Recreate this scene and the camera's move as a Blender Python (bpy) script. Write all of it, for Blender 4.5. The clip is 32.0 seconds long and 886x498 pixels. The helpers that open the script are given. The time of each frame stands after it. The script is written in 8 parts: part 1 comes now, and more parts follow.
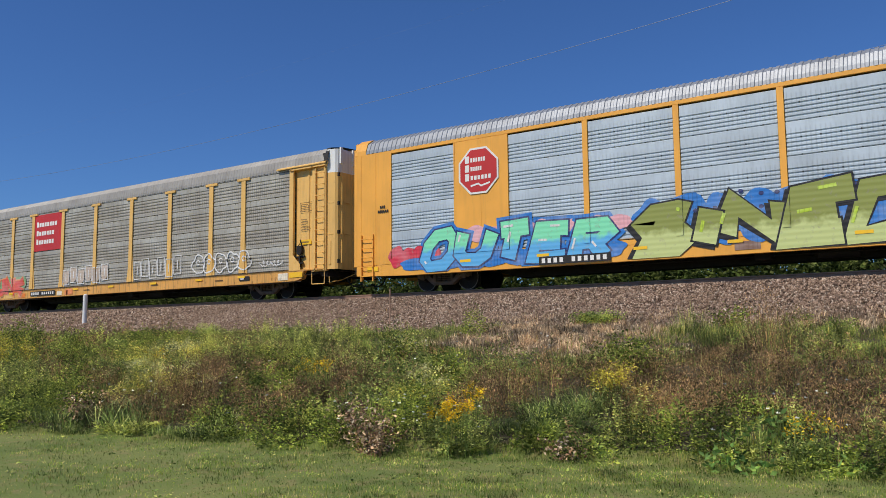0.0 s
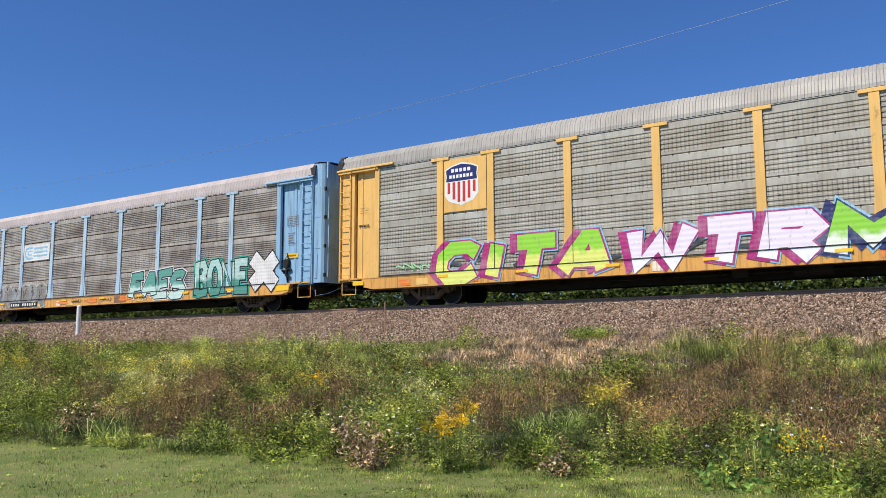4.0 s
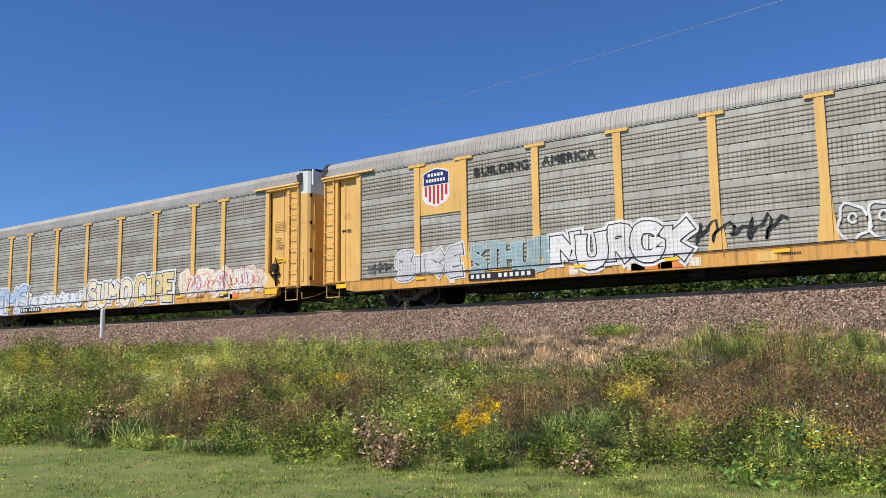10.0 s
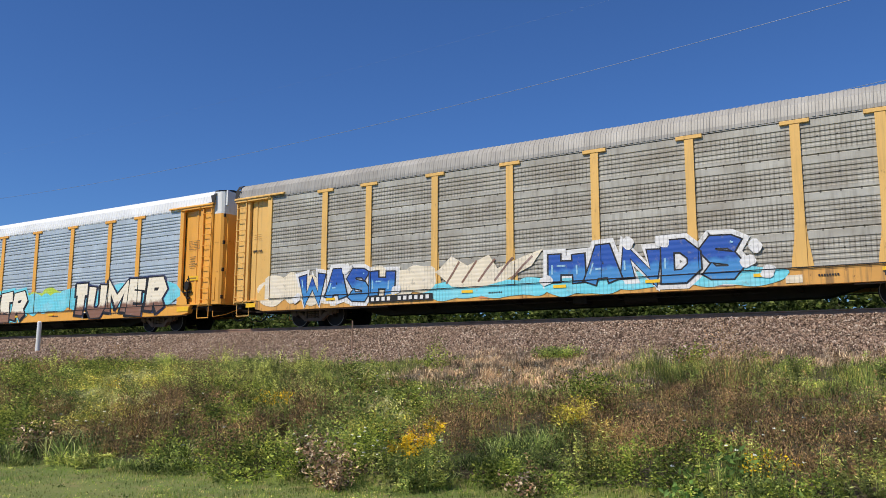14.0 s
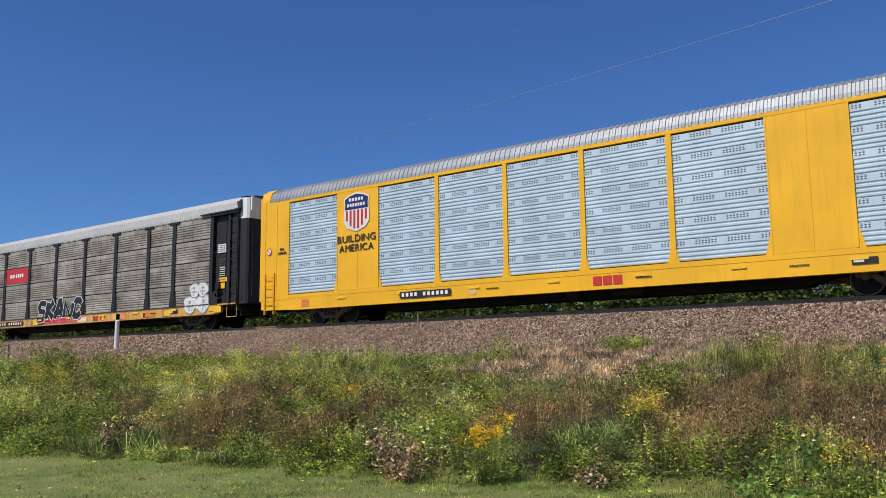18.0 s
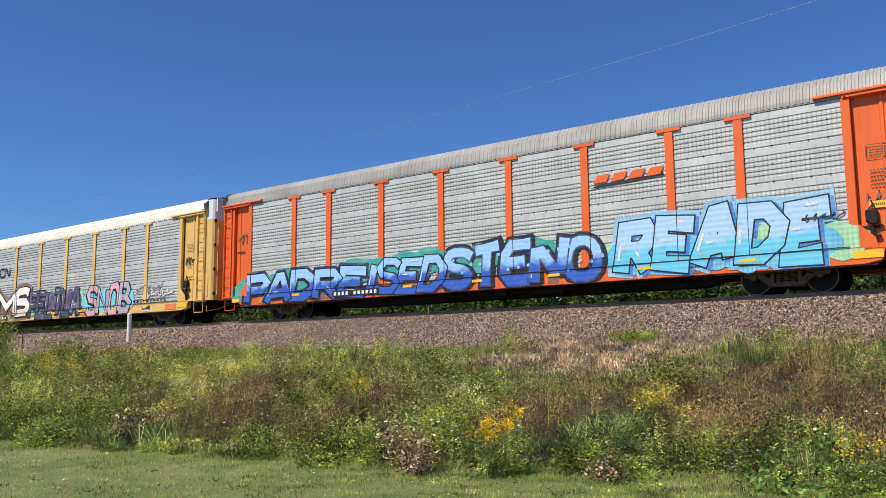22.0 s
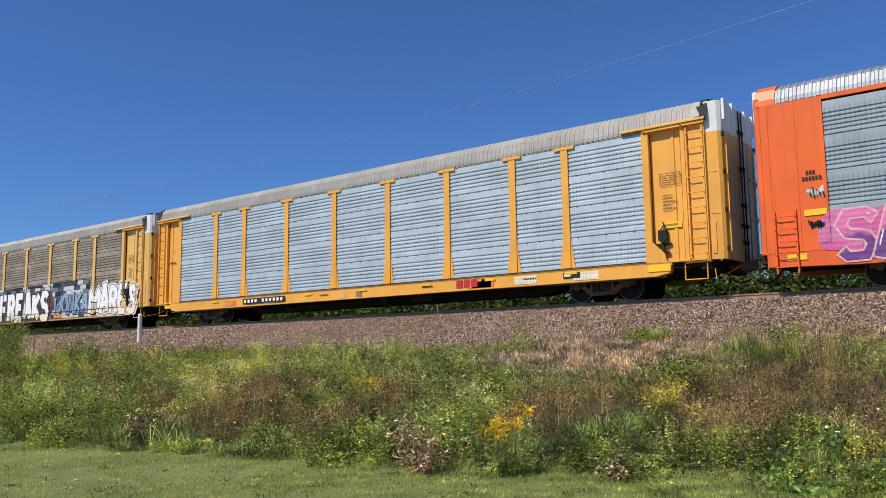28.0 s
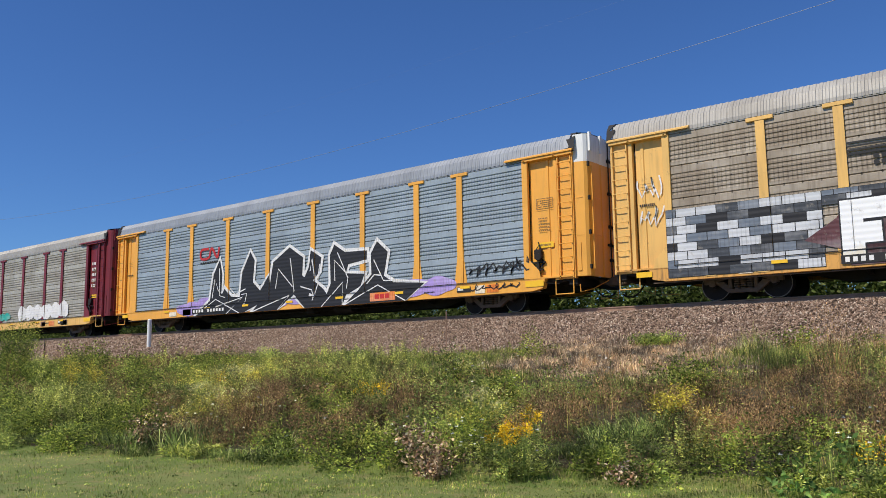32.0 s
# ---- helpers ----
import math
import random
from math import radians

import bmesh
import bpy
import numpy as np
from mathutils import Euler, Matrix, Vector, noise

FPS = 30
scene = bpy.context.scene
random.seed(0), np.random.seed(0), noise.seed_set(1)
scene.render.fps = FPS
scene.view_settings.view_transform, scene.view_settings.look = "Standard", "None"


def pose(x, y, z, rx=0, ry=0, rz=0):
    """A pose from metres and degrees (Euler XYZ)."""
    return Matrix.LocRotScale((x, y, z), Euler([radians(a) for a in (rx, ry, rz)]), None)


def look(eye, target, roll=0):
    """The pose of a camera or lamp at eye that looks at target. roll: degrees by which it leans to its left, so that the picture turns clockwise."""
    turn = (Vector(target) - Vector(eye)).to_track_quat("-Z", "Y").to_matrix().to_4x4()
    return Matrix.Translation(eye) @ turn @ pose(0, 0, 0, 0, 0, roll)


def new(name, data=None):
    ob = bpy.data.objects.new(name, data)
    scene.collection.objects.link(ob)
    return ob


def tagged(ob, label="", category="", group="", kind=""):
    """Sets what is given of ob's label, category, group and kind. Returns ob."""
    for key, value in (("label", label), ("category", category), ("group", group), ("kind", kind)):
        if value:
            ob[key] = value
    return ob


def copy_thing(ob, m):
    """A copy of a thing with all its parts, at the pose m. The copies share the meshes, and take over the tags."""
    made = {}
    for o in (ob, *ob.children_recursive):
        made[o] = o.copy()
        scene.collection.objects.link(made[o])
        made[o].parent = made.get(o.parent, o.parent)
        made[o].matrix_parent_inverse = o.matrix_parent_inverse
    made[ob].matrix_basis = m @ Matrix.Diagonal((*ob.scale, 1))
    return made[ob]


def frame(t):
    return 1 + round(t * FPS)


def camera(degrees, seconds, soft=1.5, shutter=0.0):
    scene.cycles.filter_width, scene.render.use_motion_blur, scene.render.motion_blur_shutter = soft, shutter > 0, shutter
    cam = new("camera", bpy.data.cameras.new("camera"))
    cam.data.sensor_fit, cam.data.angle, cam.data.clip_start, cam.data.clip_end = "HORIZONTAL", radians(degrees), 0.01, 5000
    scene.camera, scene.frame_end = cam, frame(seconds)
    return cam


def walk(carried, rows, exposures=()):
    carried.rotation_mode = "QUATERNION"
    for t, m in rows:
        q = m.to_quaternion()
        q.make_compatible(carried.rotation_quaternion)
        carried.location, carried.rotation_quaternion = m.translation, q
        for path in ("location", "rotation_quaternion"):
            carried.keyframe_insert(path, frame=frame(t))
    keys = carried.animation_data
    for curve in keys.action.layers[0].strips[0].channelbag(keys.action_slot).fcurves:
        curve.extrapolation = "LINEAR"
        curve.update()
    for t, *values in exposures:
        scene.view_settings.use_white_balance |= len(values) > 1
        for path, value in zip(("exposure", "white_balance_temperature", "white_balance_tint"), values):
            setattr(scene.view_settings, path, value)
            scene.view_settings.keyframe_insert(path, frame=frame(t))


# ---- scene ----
cam = camera(56.43, 32.0, 0.72)
EYE = 1.6            # lens above the lawn
RAIL = 3.195         # rail head above the lawn
TRACK = 24.33        # the track's middle, ahead of the lens
CAR = 28.6           # coupled length of one wagon

# seconds, yaw, pitch, roll of a hand-held lens that only turns
TURNS = [
    (0, 35.04, 6.08, 0.56), (0.5, 34.69, 6.28, 0.43), (1, 34.30, 6.57, 0.28), (1.5, 34.19, 7.02, 0.11),
    (2, 34.31, 7.31, -0.19), (2.5, 34.30, 7.48, -0.12), (3, 34.25, 7.49, 0.10), (3.5, 34.38, 7.19, 0.11),
    (5.5, 35.59, 7.08, 0.50), (6, 35.66, 7.23, 0.69), (6.5, 35.73, 7.23, 0.81), (7, 35.82, 7.31, 0.91),
    (7.5, 35.96, 7.40, 0.99), (8, 36.11, 7.35, 0.85), (8.5, 36.21, 7.29, 0.73), (9, 36.24, 7.26, 0.63),
    (9.5, 36.19, 7.14, 0.62), (10, 36.10, 7.00, 0.69), (10.5, 36.09, 6.88, 0.69), (11, 36.08, 6.84, 0.65),
    (11.5, 36.05, 6.80, 0.60), (12, 36.01, 6.92, 0.59), (12.5, 35.32, 7.32, 0.22), (13, 33.72, 7.97, -0.28),
    (13.5, 32.37, 8.36, -0.21), (15.5, 34.14, 8.11, 0.16), (16, 35.40, 8.07, 0.27), (16.5, 36.33, 8.05, 0.47),
    (17, 36.77, 7.96, 0.66), (17.5, 36.85, 7.82, 0.59), (18, 36.98, 7.84, 0.58), (18.5, 37.08, 8.00, 0.50),
    (19, 37.34, 8.04, 0.41), (19.5, 37.57, 7.84, 0.42), (20, 37.62, 7.73, 0.39), (20.5, 37.62, 7.67, 0.40),
    (21, 37.77, 7.44, 0.53), (21.5, 37.76, 7.29, 0.54), (22, 37.70, 7.37, 0.50), (22.5, 37.79, 7.44, 0.57),
    (23, 37.83, 7.39, 0.69), (23.5, 37.86, 7.28, 0.60), (24, 37.86, 7.22, 0.60), (24.5, 37.90, 7.22, 0.62),
    (25, 37.98, 7.23, 0.60), (25.5, 38.09, 7.34, 0.68), (27.5, 38.12, 7.39, 0.72), (28, 38.35, 7.32, 0.75),
    (28.5, 38.46, 7.29, 0.74), (29, 38.53, 7.28, 0.76), (29.5, 38.66, 7.49, 0.78), (30, 38.84, 7.63, 0.79),
    (30.5, 38.87, 7.73, 0.72), (31, 38.93, 7.78, 0.72), (31.5, 38.92, 7.73, 0.75), (32, 38.95, 7.68, 0.75),
]
# the lens's own brightening, in stops
EXPOSED = [(0, -0.22), (1, -0.1), (2, 0.05), (3, 0.07), (6, 0.28), (7, 0.22), (8, -0.02), (9, 0.02), (10, 0.1), (11, 0.12), (12, 0.14), (13, 0.06), (16, -0.25), (17, -0.26), (18, -0.14), (19, -0.08), (20, 0.16),
           (21, 0.24), (22, 0.1), (23, 0.05), (24, -0.06), (25, -0.1), (28, 0), (29, 0.03), (30, 0.05), (32, -0.03)]
walk(cam, [(t, pose(0, 0, EYE, 90 + p, r, y)) for t, y, p, r in TURNS], EXPOSED)

# ---- light ----
SUN_WAY = Vector((-0.33, -0.94, 0)).normalized()
SUN_UP = radians(51)
world = bpy.data.worlds.new("sky")
scene.world = world
world.use_nodes = True
wn = world.node_tree
sky = wn.nodes.new("ShaderNodeTexSky")
sky.sky_type, sky.sun_disc = "NISHITA", False
sky.sun_elevation = SUN_UP
sky.sun_rotation = math.atan2(SUN_WAY.x, SUN_WAY.y)
sky.air_density, sky.dust_density, sky.ozone_density = 1.0, 0.0, 3.0
tint = wn.nodes.new("ShaderNodeMix")
tint.data_type, tint.blend_type = "RGBA", "MULTIPLY"
tint.inputs[0].default_value, tint.inputs[7].default_value = 1.0, (0.53, 0.85, 1.36, 1)
wn.links.new(sky.outputs[0], tint.inputs[6])
wn.links.new(tint.outputs[2], wn.nodes["Background"].inputs[0])
wn.nodes["Background"].inputs[1].default_value = 0.08
sun = new("sun", bpy.data.lights.new("sun", "SUN"))
sun.data.energy, sun.data.angle, sun.data.color = 4.5, radians(0.53), (1.0, 0.93, 0.83)
sun.matrix_world = look(Vector((SUN_WAY.x * math.cos(SUN_UP), SUN_WAY.y * math.cos(SUN_UP), math.sin(SUN_UP))) * 90, (0, 0, 0))
scene.view_settings.exposure = 0.0

# ---- materials ----
def lin(r, g, b):
    """Colour from 0-255 picture values."""
    return tuple((c / 255 / 12.92) if c < 10 else ((c / 255 + 0.055) / 1.055) ** 2.4 for c in (r, g, b)) + (1.0,)


class Net:
    """A material's nodes, wired by short calls."""

    def __init__(self, name):
        self.m = bpy.data.materials.new(name)
        self.m.use_nodes = True
        self.t = self.m.node_tree
        self.b = self.t.nodes["Principled BSDF"]

    def put(self, socket, v):
        if hasattr(v, "is_linked"):
            self.t.links.new(v, socket)
        else:
            socket.default_value = v

    def node(self, kind, **ins):
        n = self.t.nodes.new("ShaderNode" + kind)
        for k, v in ins.items():
            self.put(n.inputs[k.replace("_", " ")], v)
        return n

    def coord(self, scale=(1, 1, 1), which="Object", jitter=True):
        tc = self.t.nodes.new("ShaderNodeTexCoord").outputs[which]
        mp = self.t.nodes.new("ShaderNodeMapping")
        mp.inputs["Scale"].default_value = scale
        self.t.links.new(tc, mp.inputs["Vector"])
        if not jitter:
            return mp.outputs[0]
        oi = self.t.nodes.new("ShaderNodeObjectInfo")
        add = self.t.nodes.new("ShaderNodeVectorMath")
        add.operation = "ADD"
        mul = self.math("MULTIPLY", oi.outputs["Random"], 57.0)
        self.t.links.new(mp.outputs[0], add.inputs[0])
        self.t.links.new(mul, add.inputs[1])
        return add.outputs[0]

    def math(self, op, a, b=0.0, clamp=False):
        n = self.t.nodes.new("ShaderNodeMath")
        n.operation, n.use_clamp = op, clamp
        self.put(n.inputs[0], a)
        self.put(n.inputs[1], b)
        return n.outputs[0]

    def noise(self, vec, scale, detail=4.0, rough=0.55):
        n = self.node("TexNoise", Scale=scale, Detail=detail, Roughness=rough)
        self.t.links.new(vec, n.inputs["Vector"])
        return n.outputs["Fac"]

    def ramp(self, fac, stops):
        n = self.t.nodes.new("ShaderNodeValToRGB")
        el = n.color_ramp.elements
        while len(el) < len(stops):
            el.new(0.5)
        for e, (p, c) in zip(el, stops):
            e.position, e.color = p, c if hasattr(c, "__len__") else (c, c, c, 1)
        self.t.links.new(fac, n.inputs[0])
        return n.outputs[0]

    def mix(self, fac, a, b, blend="MIX"):
        n = self.t.nodes.new("ShaderNodeMix")
        n.data_type, n.blend_type = "RGBA", blend
        self.put(n.inputs[0], fac)
        self.put(n.inputs[6], a)
        self.put(n.inputs[7], b)
        return n.outputs[2]

    def bump(self, height, strength, dist):
        n = self.node("Bump", Strength=strength, Distance=dist, Height=height)
        self.t.links.new(n.outputs[0], self.b.inputs["Normal"])

    def done(self, color, rough=0.6, metal=0.0):
        self.put(self.b.inputs["Base Color"], color)
        self.put(self.b.inputs["Roughness"], rough)
        self.b.inputs["Metallic"].default_value = metal
        return self.m


def shade(c, k):
    return (min(c[0] * k, 1), min(c[1] * k, 1), min(c[2] * k, 1), 1)


RUST = lin(104, 62, 36)
GRIME = lin(78, 68, 58)


def paint(name, c, worn=0.35, rust=0.15, rough=0.45, ribs=0.0):
    """Wagon paint: sun-bleached in clouds, streaked by rain, with rust flecks."""
    n = Net(name)
    v = n.coord()
    col = n.mix(n.ramp(n.noise(v, 0.7, 3), [(0.3, 0.0), (0.7, 1.0)]), shade(c, 0.9), shade(c, 1.08))
    streak = n.noise(n.coord((3.0, 3.0, 0.22)), 2.6, 5, 0.6)
    col = n.mix(n.math("MULTIPLY", n.ramp(streak, [(0.5, 0.0), (0.72, 1.0)]), worn), col, GRIME)
    fleck = n.noise(n.coord((1.6, 1.6, 0.9)), 3.4, 8, 0.7)
    col = n.mix(n.math("MULTIPLY", n.ramp(fleck, [(0.6, 0.0), (0.68, 1.0)]), rust), col, RUST)
    fine = n.noise(v, 34, 3)
    if ribs:
        w = n.t.nodes.new("ShaderNodeTexWave")
        w.bands_direction, w.inputs["Scale"].default_value, w.inputs["Distortion"].default_value = "Z", ribs, 0.0
        n.t.links.new(n.coord((1, 1, 1), "Object", False), w.inputs["Vector"])
        n.bump(w.outputs["Fac"], 0.16, 0.03)
    else:
        n.bump(fine, 0.12, 0.01)
    return n.done(col, n.math("ADD", n.math("MULTIPLY", fine, 0.3), rough - 0.12))


def galv(name, c, dirt_c, dirt=0.5, plaid=0.35, bright=1.0, metal=0.2, dots=0.0):
    """Galvanised, perforated side sheet: grey metal, grime in clouds and streaks, rows of fine holes."""
    n = Net(name)
    v = n.coord()
    col = n.mix(n.ramp(n.noise(v, 0.9, 4), [(0.3, 0.0), (0.72, 1.0)]), shade(c, 0.86 * bright), shade(c, 1.12 * bright))
    cloud = n.noise(n.coord((0.5, 0.5, 1.1)), 1.1, 6, 0.62)
    col = n.mix(n.math("MULTIPLY", n.ramp(cloud, [(0.35, 0.0), (0.68, 1.0)]), dirt), col, dirt_c)
    streak = n.noise(n.coord((5.0, 1.0, 0.3)), 2.2, 5, 0.6)
    col = n.mix(n.math("MULTIPLY", n.ramp(streak, [(0.48, 0.0), (0.7, 1.0)]), dirt * 0.7), col, shade(dirt_c, 0.6))
    if plaid:
        w = n.t.nodes.new("ShaderNodeTexWave")
        w.bands_direction, w.inputs["Scale"].default_value, w.inputs["Distortion"].default_value = "X", 2.6, 0.6
        n.t.links.new(v, w.inputs["Vector"])
        gate = n.ramp(n.noise(n.coord((0.35, 1, 0.8)), 1.3, 3), [(0.42, 0.0), (0.6, 1.0)])
        # pressed holes: fine columns and rows of them in the grooved middle of a sheet
        local = n.coord((1, 1, 1), "Object", False)
        sp = n.t.nodes.new("ShaderNodeSeparateXYZ")
        n.t.links.new(local, sp.inputs[0])
        mid = n.ramp(sp.outputs[2], [(0.04, 0.0), (0.12, 1.0), (0.7, 1.0), (0.78, 0.0)])
        col = n.mix(n.math("MULTIPLY", mid, plaid * 0.4), col, shade(dirt_c, 0.85))
        line = n.math("MULTIPLY", n.ramp(w.outputs["Fac"], [(0.62, 0.0), (0.95, 1.0)]), n.math("ADD", n.math("MULTIPLY", gate, 0.6), 0.4))
        col = n.mix(n.math("MULTIPLY", n.math("MULTIPLY", line, mid), min(1.0, plaid * 1.2)), col, shade(dirt_c, 0.35))
        bolt = n.t.nodes.new("ShaderNodeTexVoronoi")
        bolt.inputs["Scale"].default_value, bolt.inputs["Randomness"].default_value = 1.0, 0.0
        n.t.links.new(n.coord((2.1, 0.0, 2.1), "Object", False), bolt.inputs["Vector"])
        col = n.mix(n.math("MULTIPLY", n.ramp(bolt.outputs["Distance"], [(0.035, 0.8), (0.06, 0.0)]), 1.0), col, lin(46, 40, 36))
    if dots:
        vo = n.t.nodes.new("ShaderNodeTexVoronoi")
        vo.inputs["Scale"].default_value, vo.inputs["Randomness"].default_value = 1.0, 0.0
        n.t.links.new(n.coord((11.0, 0.0, 17.0), "Object", False), vo.inputs["Vector"])
        sp = n.t.nodes.new("ShaderNodeSeparateXYZ")
        n.t.links.new(n.coord((1, 1, 1), "Object", False), sp.inputs[0])
        band = n.ramp(sp.outputs[2], [(0.425, 0.0), (0.43, 1.0), (0.58, 1.0), (0.585, 0.0)])
        w2 = n.t.nodes.new("ShaderNodeTexWave")
        w2.bands_direction, w2.inputs["Scale"].default_value = "X", 0.34
        n.t.links.new(n.coord((1, 1, 1), "Object", False), w2.inputs["Vector"])
        band = n.math("MULTIPLY", band, n.ramp(w2.outputs["Fac"], [(0.18, 0.0), (0.22, 1.0)]))
        spot = n.math("MULTIPLY", n.ramp(vo.outputs["Distance"], [(0.3, 1.0), (0.38, 0.0)]), band)
        col = n.mix(n.math("MULTIPLY", spot, dots), col, lin(40, 52, 60))
    fine = n.noise(v, 40, 3)
    n.bump(fine, 0.1, 0.01)
    return n.done(col, n.math("ADD", n.math("MULTIPLY", fine, 0.25), 0.42), metal)


def plain(name, c, rough=0.7, metal=0.0, var=0.25, scale=6.0, bump=0.2, dist=0.01):
    n = Net(name)
    v = n.coord()
    a, b = n.noise(v, scale, 5), n.noise(v, scale * 7, 3)
    col = n.mix(n.ramp(a, [(0.3, 0.0), (0.7, 1.0)]), shade(c, 1 - var), shade(c, 1 + var))
    col = n.mix(n.math("MULTIPLY", b, var), col, shade(c, 0.5))
    n.bump(b, bump, dist)
    return n.done(col, rough, metal)


def foliage(name, stops, rough=0.6, glow=0.46):
    """Leaves and blades: one colour an island along a ramp, part of the light coming through."""
    n = Net(name)
    g = n.t.nodes.new("ShaderNodeNewGeometry")
    c = n.ramp(g.outputs["Random Per Island"], stops)
    patch = n.noise(n.coord((1, 1, 1), "Object", False), 0.55, 3)
    c = n.mix(n.ramp(patch, [(0.4, 0.0), (0.7, 0.3)]), c, shade(stops[0][1], 0.8))
    # light and shade of whole clumps, put into the leaf colour at random
    tuft_light = n.noise(n.coord((1, 1, 0.6), "Object", False), 1.9, 4, 0.6)
    c = n.mix(1.0, c, n.ramp(tuft_light, [(0.41, (0.4, 0.44, 0.47, 1)), (0.5, (1.05, 1.05, 1.02, 1)), (0.59, (2.0, 1.95, 1.75, 1))]), "MULTIPLY")
    n.done(c, rough)
    n.b.inputs["Specular IOR Level"].default_value = 0.15
    tr = n.t.nodes.new("ShaderNodeBsdfTranslucent")
    n.t.links.new(c, tr.inputs[0])
    mx = n.t.nodes.new("ShaderNodeMixShader")
    mx.inputs[0].default_value = glow
    n.t.links.new(n.b.outputs[0], mx.inputs[1])
    n.t.links.new(tr.outputs[0], mx.inputs[2])
    n.t.links.new(mx.outputs[0], n.t.nodes["Material Output"].inputs[0])
    return n.m


Y_PAINT = paint("yellow_paint", lin(234, 186, 104), 0.2, 0.34)
Y_BRIGHT = paint("fresh_yellow_paint", lin(246, 184, 28), 0.12, 0.03, 0.38)
Y_ORANGE = paint("orange_yellow_paint", lin(240, 172, 70), 0.12, 0.12, 0.4)
O_PAINT = paint("orange_paint", lin(238, 104, 34), 0.22, 0.08, 0.42)
B_PAINT = paint("pale_blue_paint", lin(146, 184, 212), 0.45, 0.3)
B_POST = paint("bleached_blue_post_paint", lin(180, 204, 220), 0.6, 0.75)
SILL_Y = paint("stained_yellow_sill_paint", lin(222, 164, 82), 0.75, 0.8)
K_PAINT = paint("black_paint", lin(30, 29, 30), 0.2, 0.15, 0.6)
M_PAINT = paint("maroon_paint", lin(120, 34, 42), 0.3, 0.1)
C_PAINT = paint("tan_paint", lin(232, 188, 108), 0.25, 0.12)
W_PAINT = paint("white_paint", lin(236, 236, 232), 0.2, 0.03, 0.5)
R_PAINT = paint("red_paint", lin(196, 48, 44), 0.15, 0.03)
SEAL = plain("black_sealant", lin(38, 36, 36), 0.75)
STEEL_DARK = plain("dirty_underframe_steel", lin(34, 29, 26), 0.75, 0.2, 0.4)
TRUCK_MAT = plain("dusty_cast_steel", lin(104, 88, 74), 0.85, 0.0, 0.35)
TREAD = plain("polished_wheel_steel", lin(136, 126, 116), 0.55, 0.3, 0.15)
WHEEL_MAT = plain("rusty_wheel_steel", lin(34, 28, 25), 0.75, 0.3, 0.4)
RAIL_MAT = plain("rusty_rail_steel", lin(160, 128, 106), 0.75, 0.0, 0.3, 3)
RAIL_TOP = plain("worn_rail_head", lin(150, 136, 124), 0.5, 0.5, 0.1)
TIE_MAT = plain("weathered_timber", lin(88, 74, 62), 0.9, 0, 0.4, 4, 0.5, 0.02)
GALV_OLD = galv("weathered_galvanised_sheet", lin(192, 189, 177), lin(138, 126, 108), 0.6, 0.45)
GALV_BROWN = galv("brown_stained_galvanised_sheet", lin(182, 170, 152), lin(126, 108, 86), 0.75, 0.45)
GALV_ICE = galv("bluish_white_galvanised_sheet", lin(192, 204, 212), lin(156, 164, 168), 0.3, 0.16)
GALV_RUST = galv("grimy_galvanised_sheet", lin(198, 190, 178), lin(118, 100, 86), 0.8, 0.0)
GALV_SILVER = galv("streaked_silver_sheet", lin(188, 180, 166), lin(110, 92, 75), 0.8, 0.0)
GALV_BLUE = galv("blue_grey_galvanised_sheet", lin(204, 211, 213), lin(160, 164, 164), 0.3, 0.3)
GALV_PALE = galv("pale_galvanised_sheet", lin(206, 207, 201), lin(160, 158, 150), 0.35, 0.35)
GALV_NEW = galv("clean_perforated_sheet", lin(196, 212, 222), lin(160, 172, 178), 0.15, 0.0, 1.0, 0.25, 0.9)
GALV_SLATE = galv("slate_blue_galvanised_sheet", lin(164, 176, 184), lin(122, 130, 134), 0.3, 0.3)
ROOF_OLD = galv("dull_roof_sheet", lin(170, 166, 158), lin(136, 128, 118), 0.5, 0.0, 1.0, 0.2)
ROOF_PINK = galv("chalky_roof_sheet", lin(196, 184, 178), lin(160, 146, 140), 0.4, 0.0, 1.0, 0.1)
ROOF_NEW = galv("bright_roof_sheet", lin(156, 160, 165), lin(118, 120, 124), 0.4, 0.0, 1.0, 0.35)
ROOF_WHITE = paint("white_roof_paint", lin(232, 232, 230), 0.1, 0.02, 0.5)
ROOF_GREY = paint("chalky_white_roof_paint", lin(182, 180, 178), 0.2, 0.04, 0.6)
ROOF_CREAM = paint("cream_roof_paint", lin(240, 232, 214), 0.12, 0.03, 0.5)
BLACK = paint("black_spray", lin(30, 30, 34), 0.05, 0.02, 0.6, 2.0)
DECAL_W = paint("white_stencil", lin(232, 230, 224), 0.1, 0.02, 0.6)
DECAL_K = paint("black_stencil", lin(34, 32, 32), 0.05, 0.02, 0.6)
DECAL_INK = paint("faded_stencil_ink", lin(120, 92, 56), 0.2, 0.05, 0.6)
DECAL_Y = paint("yellow_decal", lin(250, 196, 40), 0.1, 0.02, 0.5)

# ---- mesh helpers ----
def box(bm, x0, x1, y0, y1, z0, z1, bevel=0.0):
    v = [bm.verts.new((x, y, z)) for x in (x0, x1) for y in (y0, y1) for z in (z0, z1)]
    fs = [bm.faces.new([v[i] for i in q]) for q in ((0, 1, 3, 2), (4, 6, 7, 5), (0, 4, 5, 1), (2, 3, 7, 6), (0, 2, 6, 4), (1, 5, 7, 3))]
    if bevel:
        bmesh.ops.bevel(bm, geom=list({e for f in fs for e in f.edges}), offset=bevel, segments=1, affect="EDGES")
    return fs


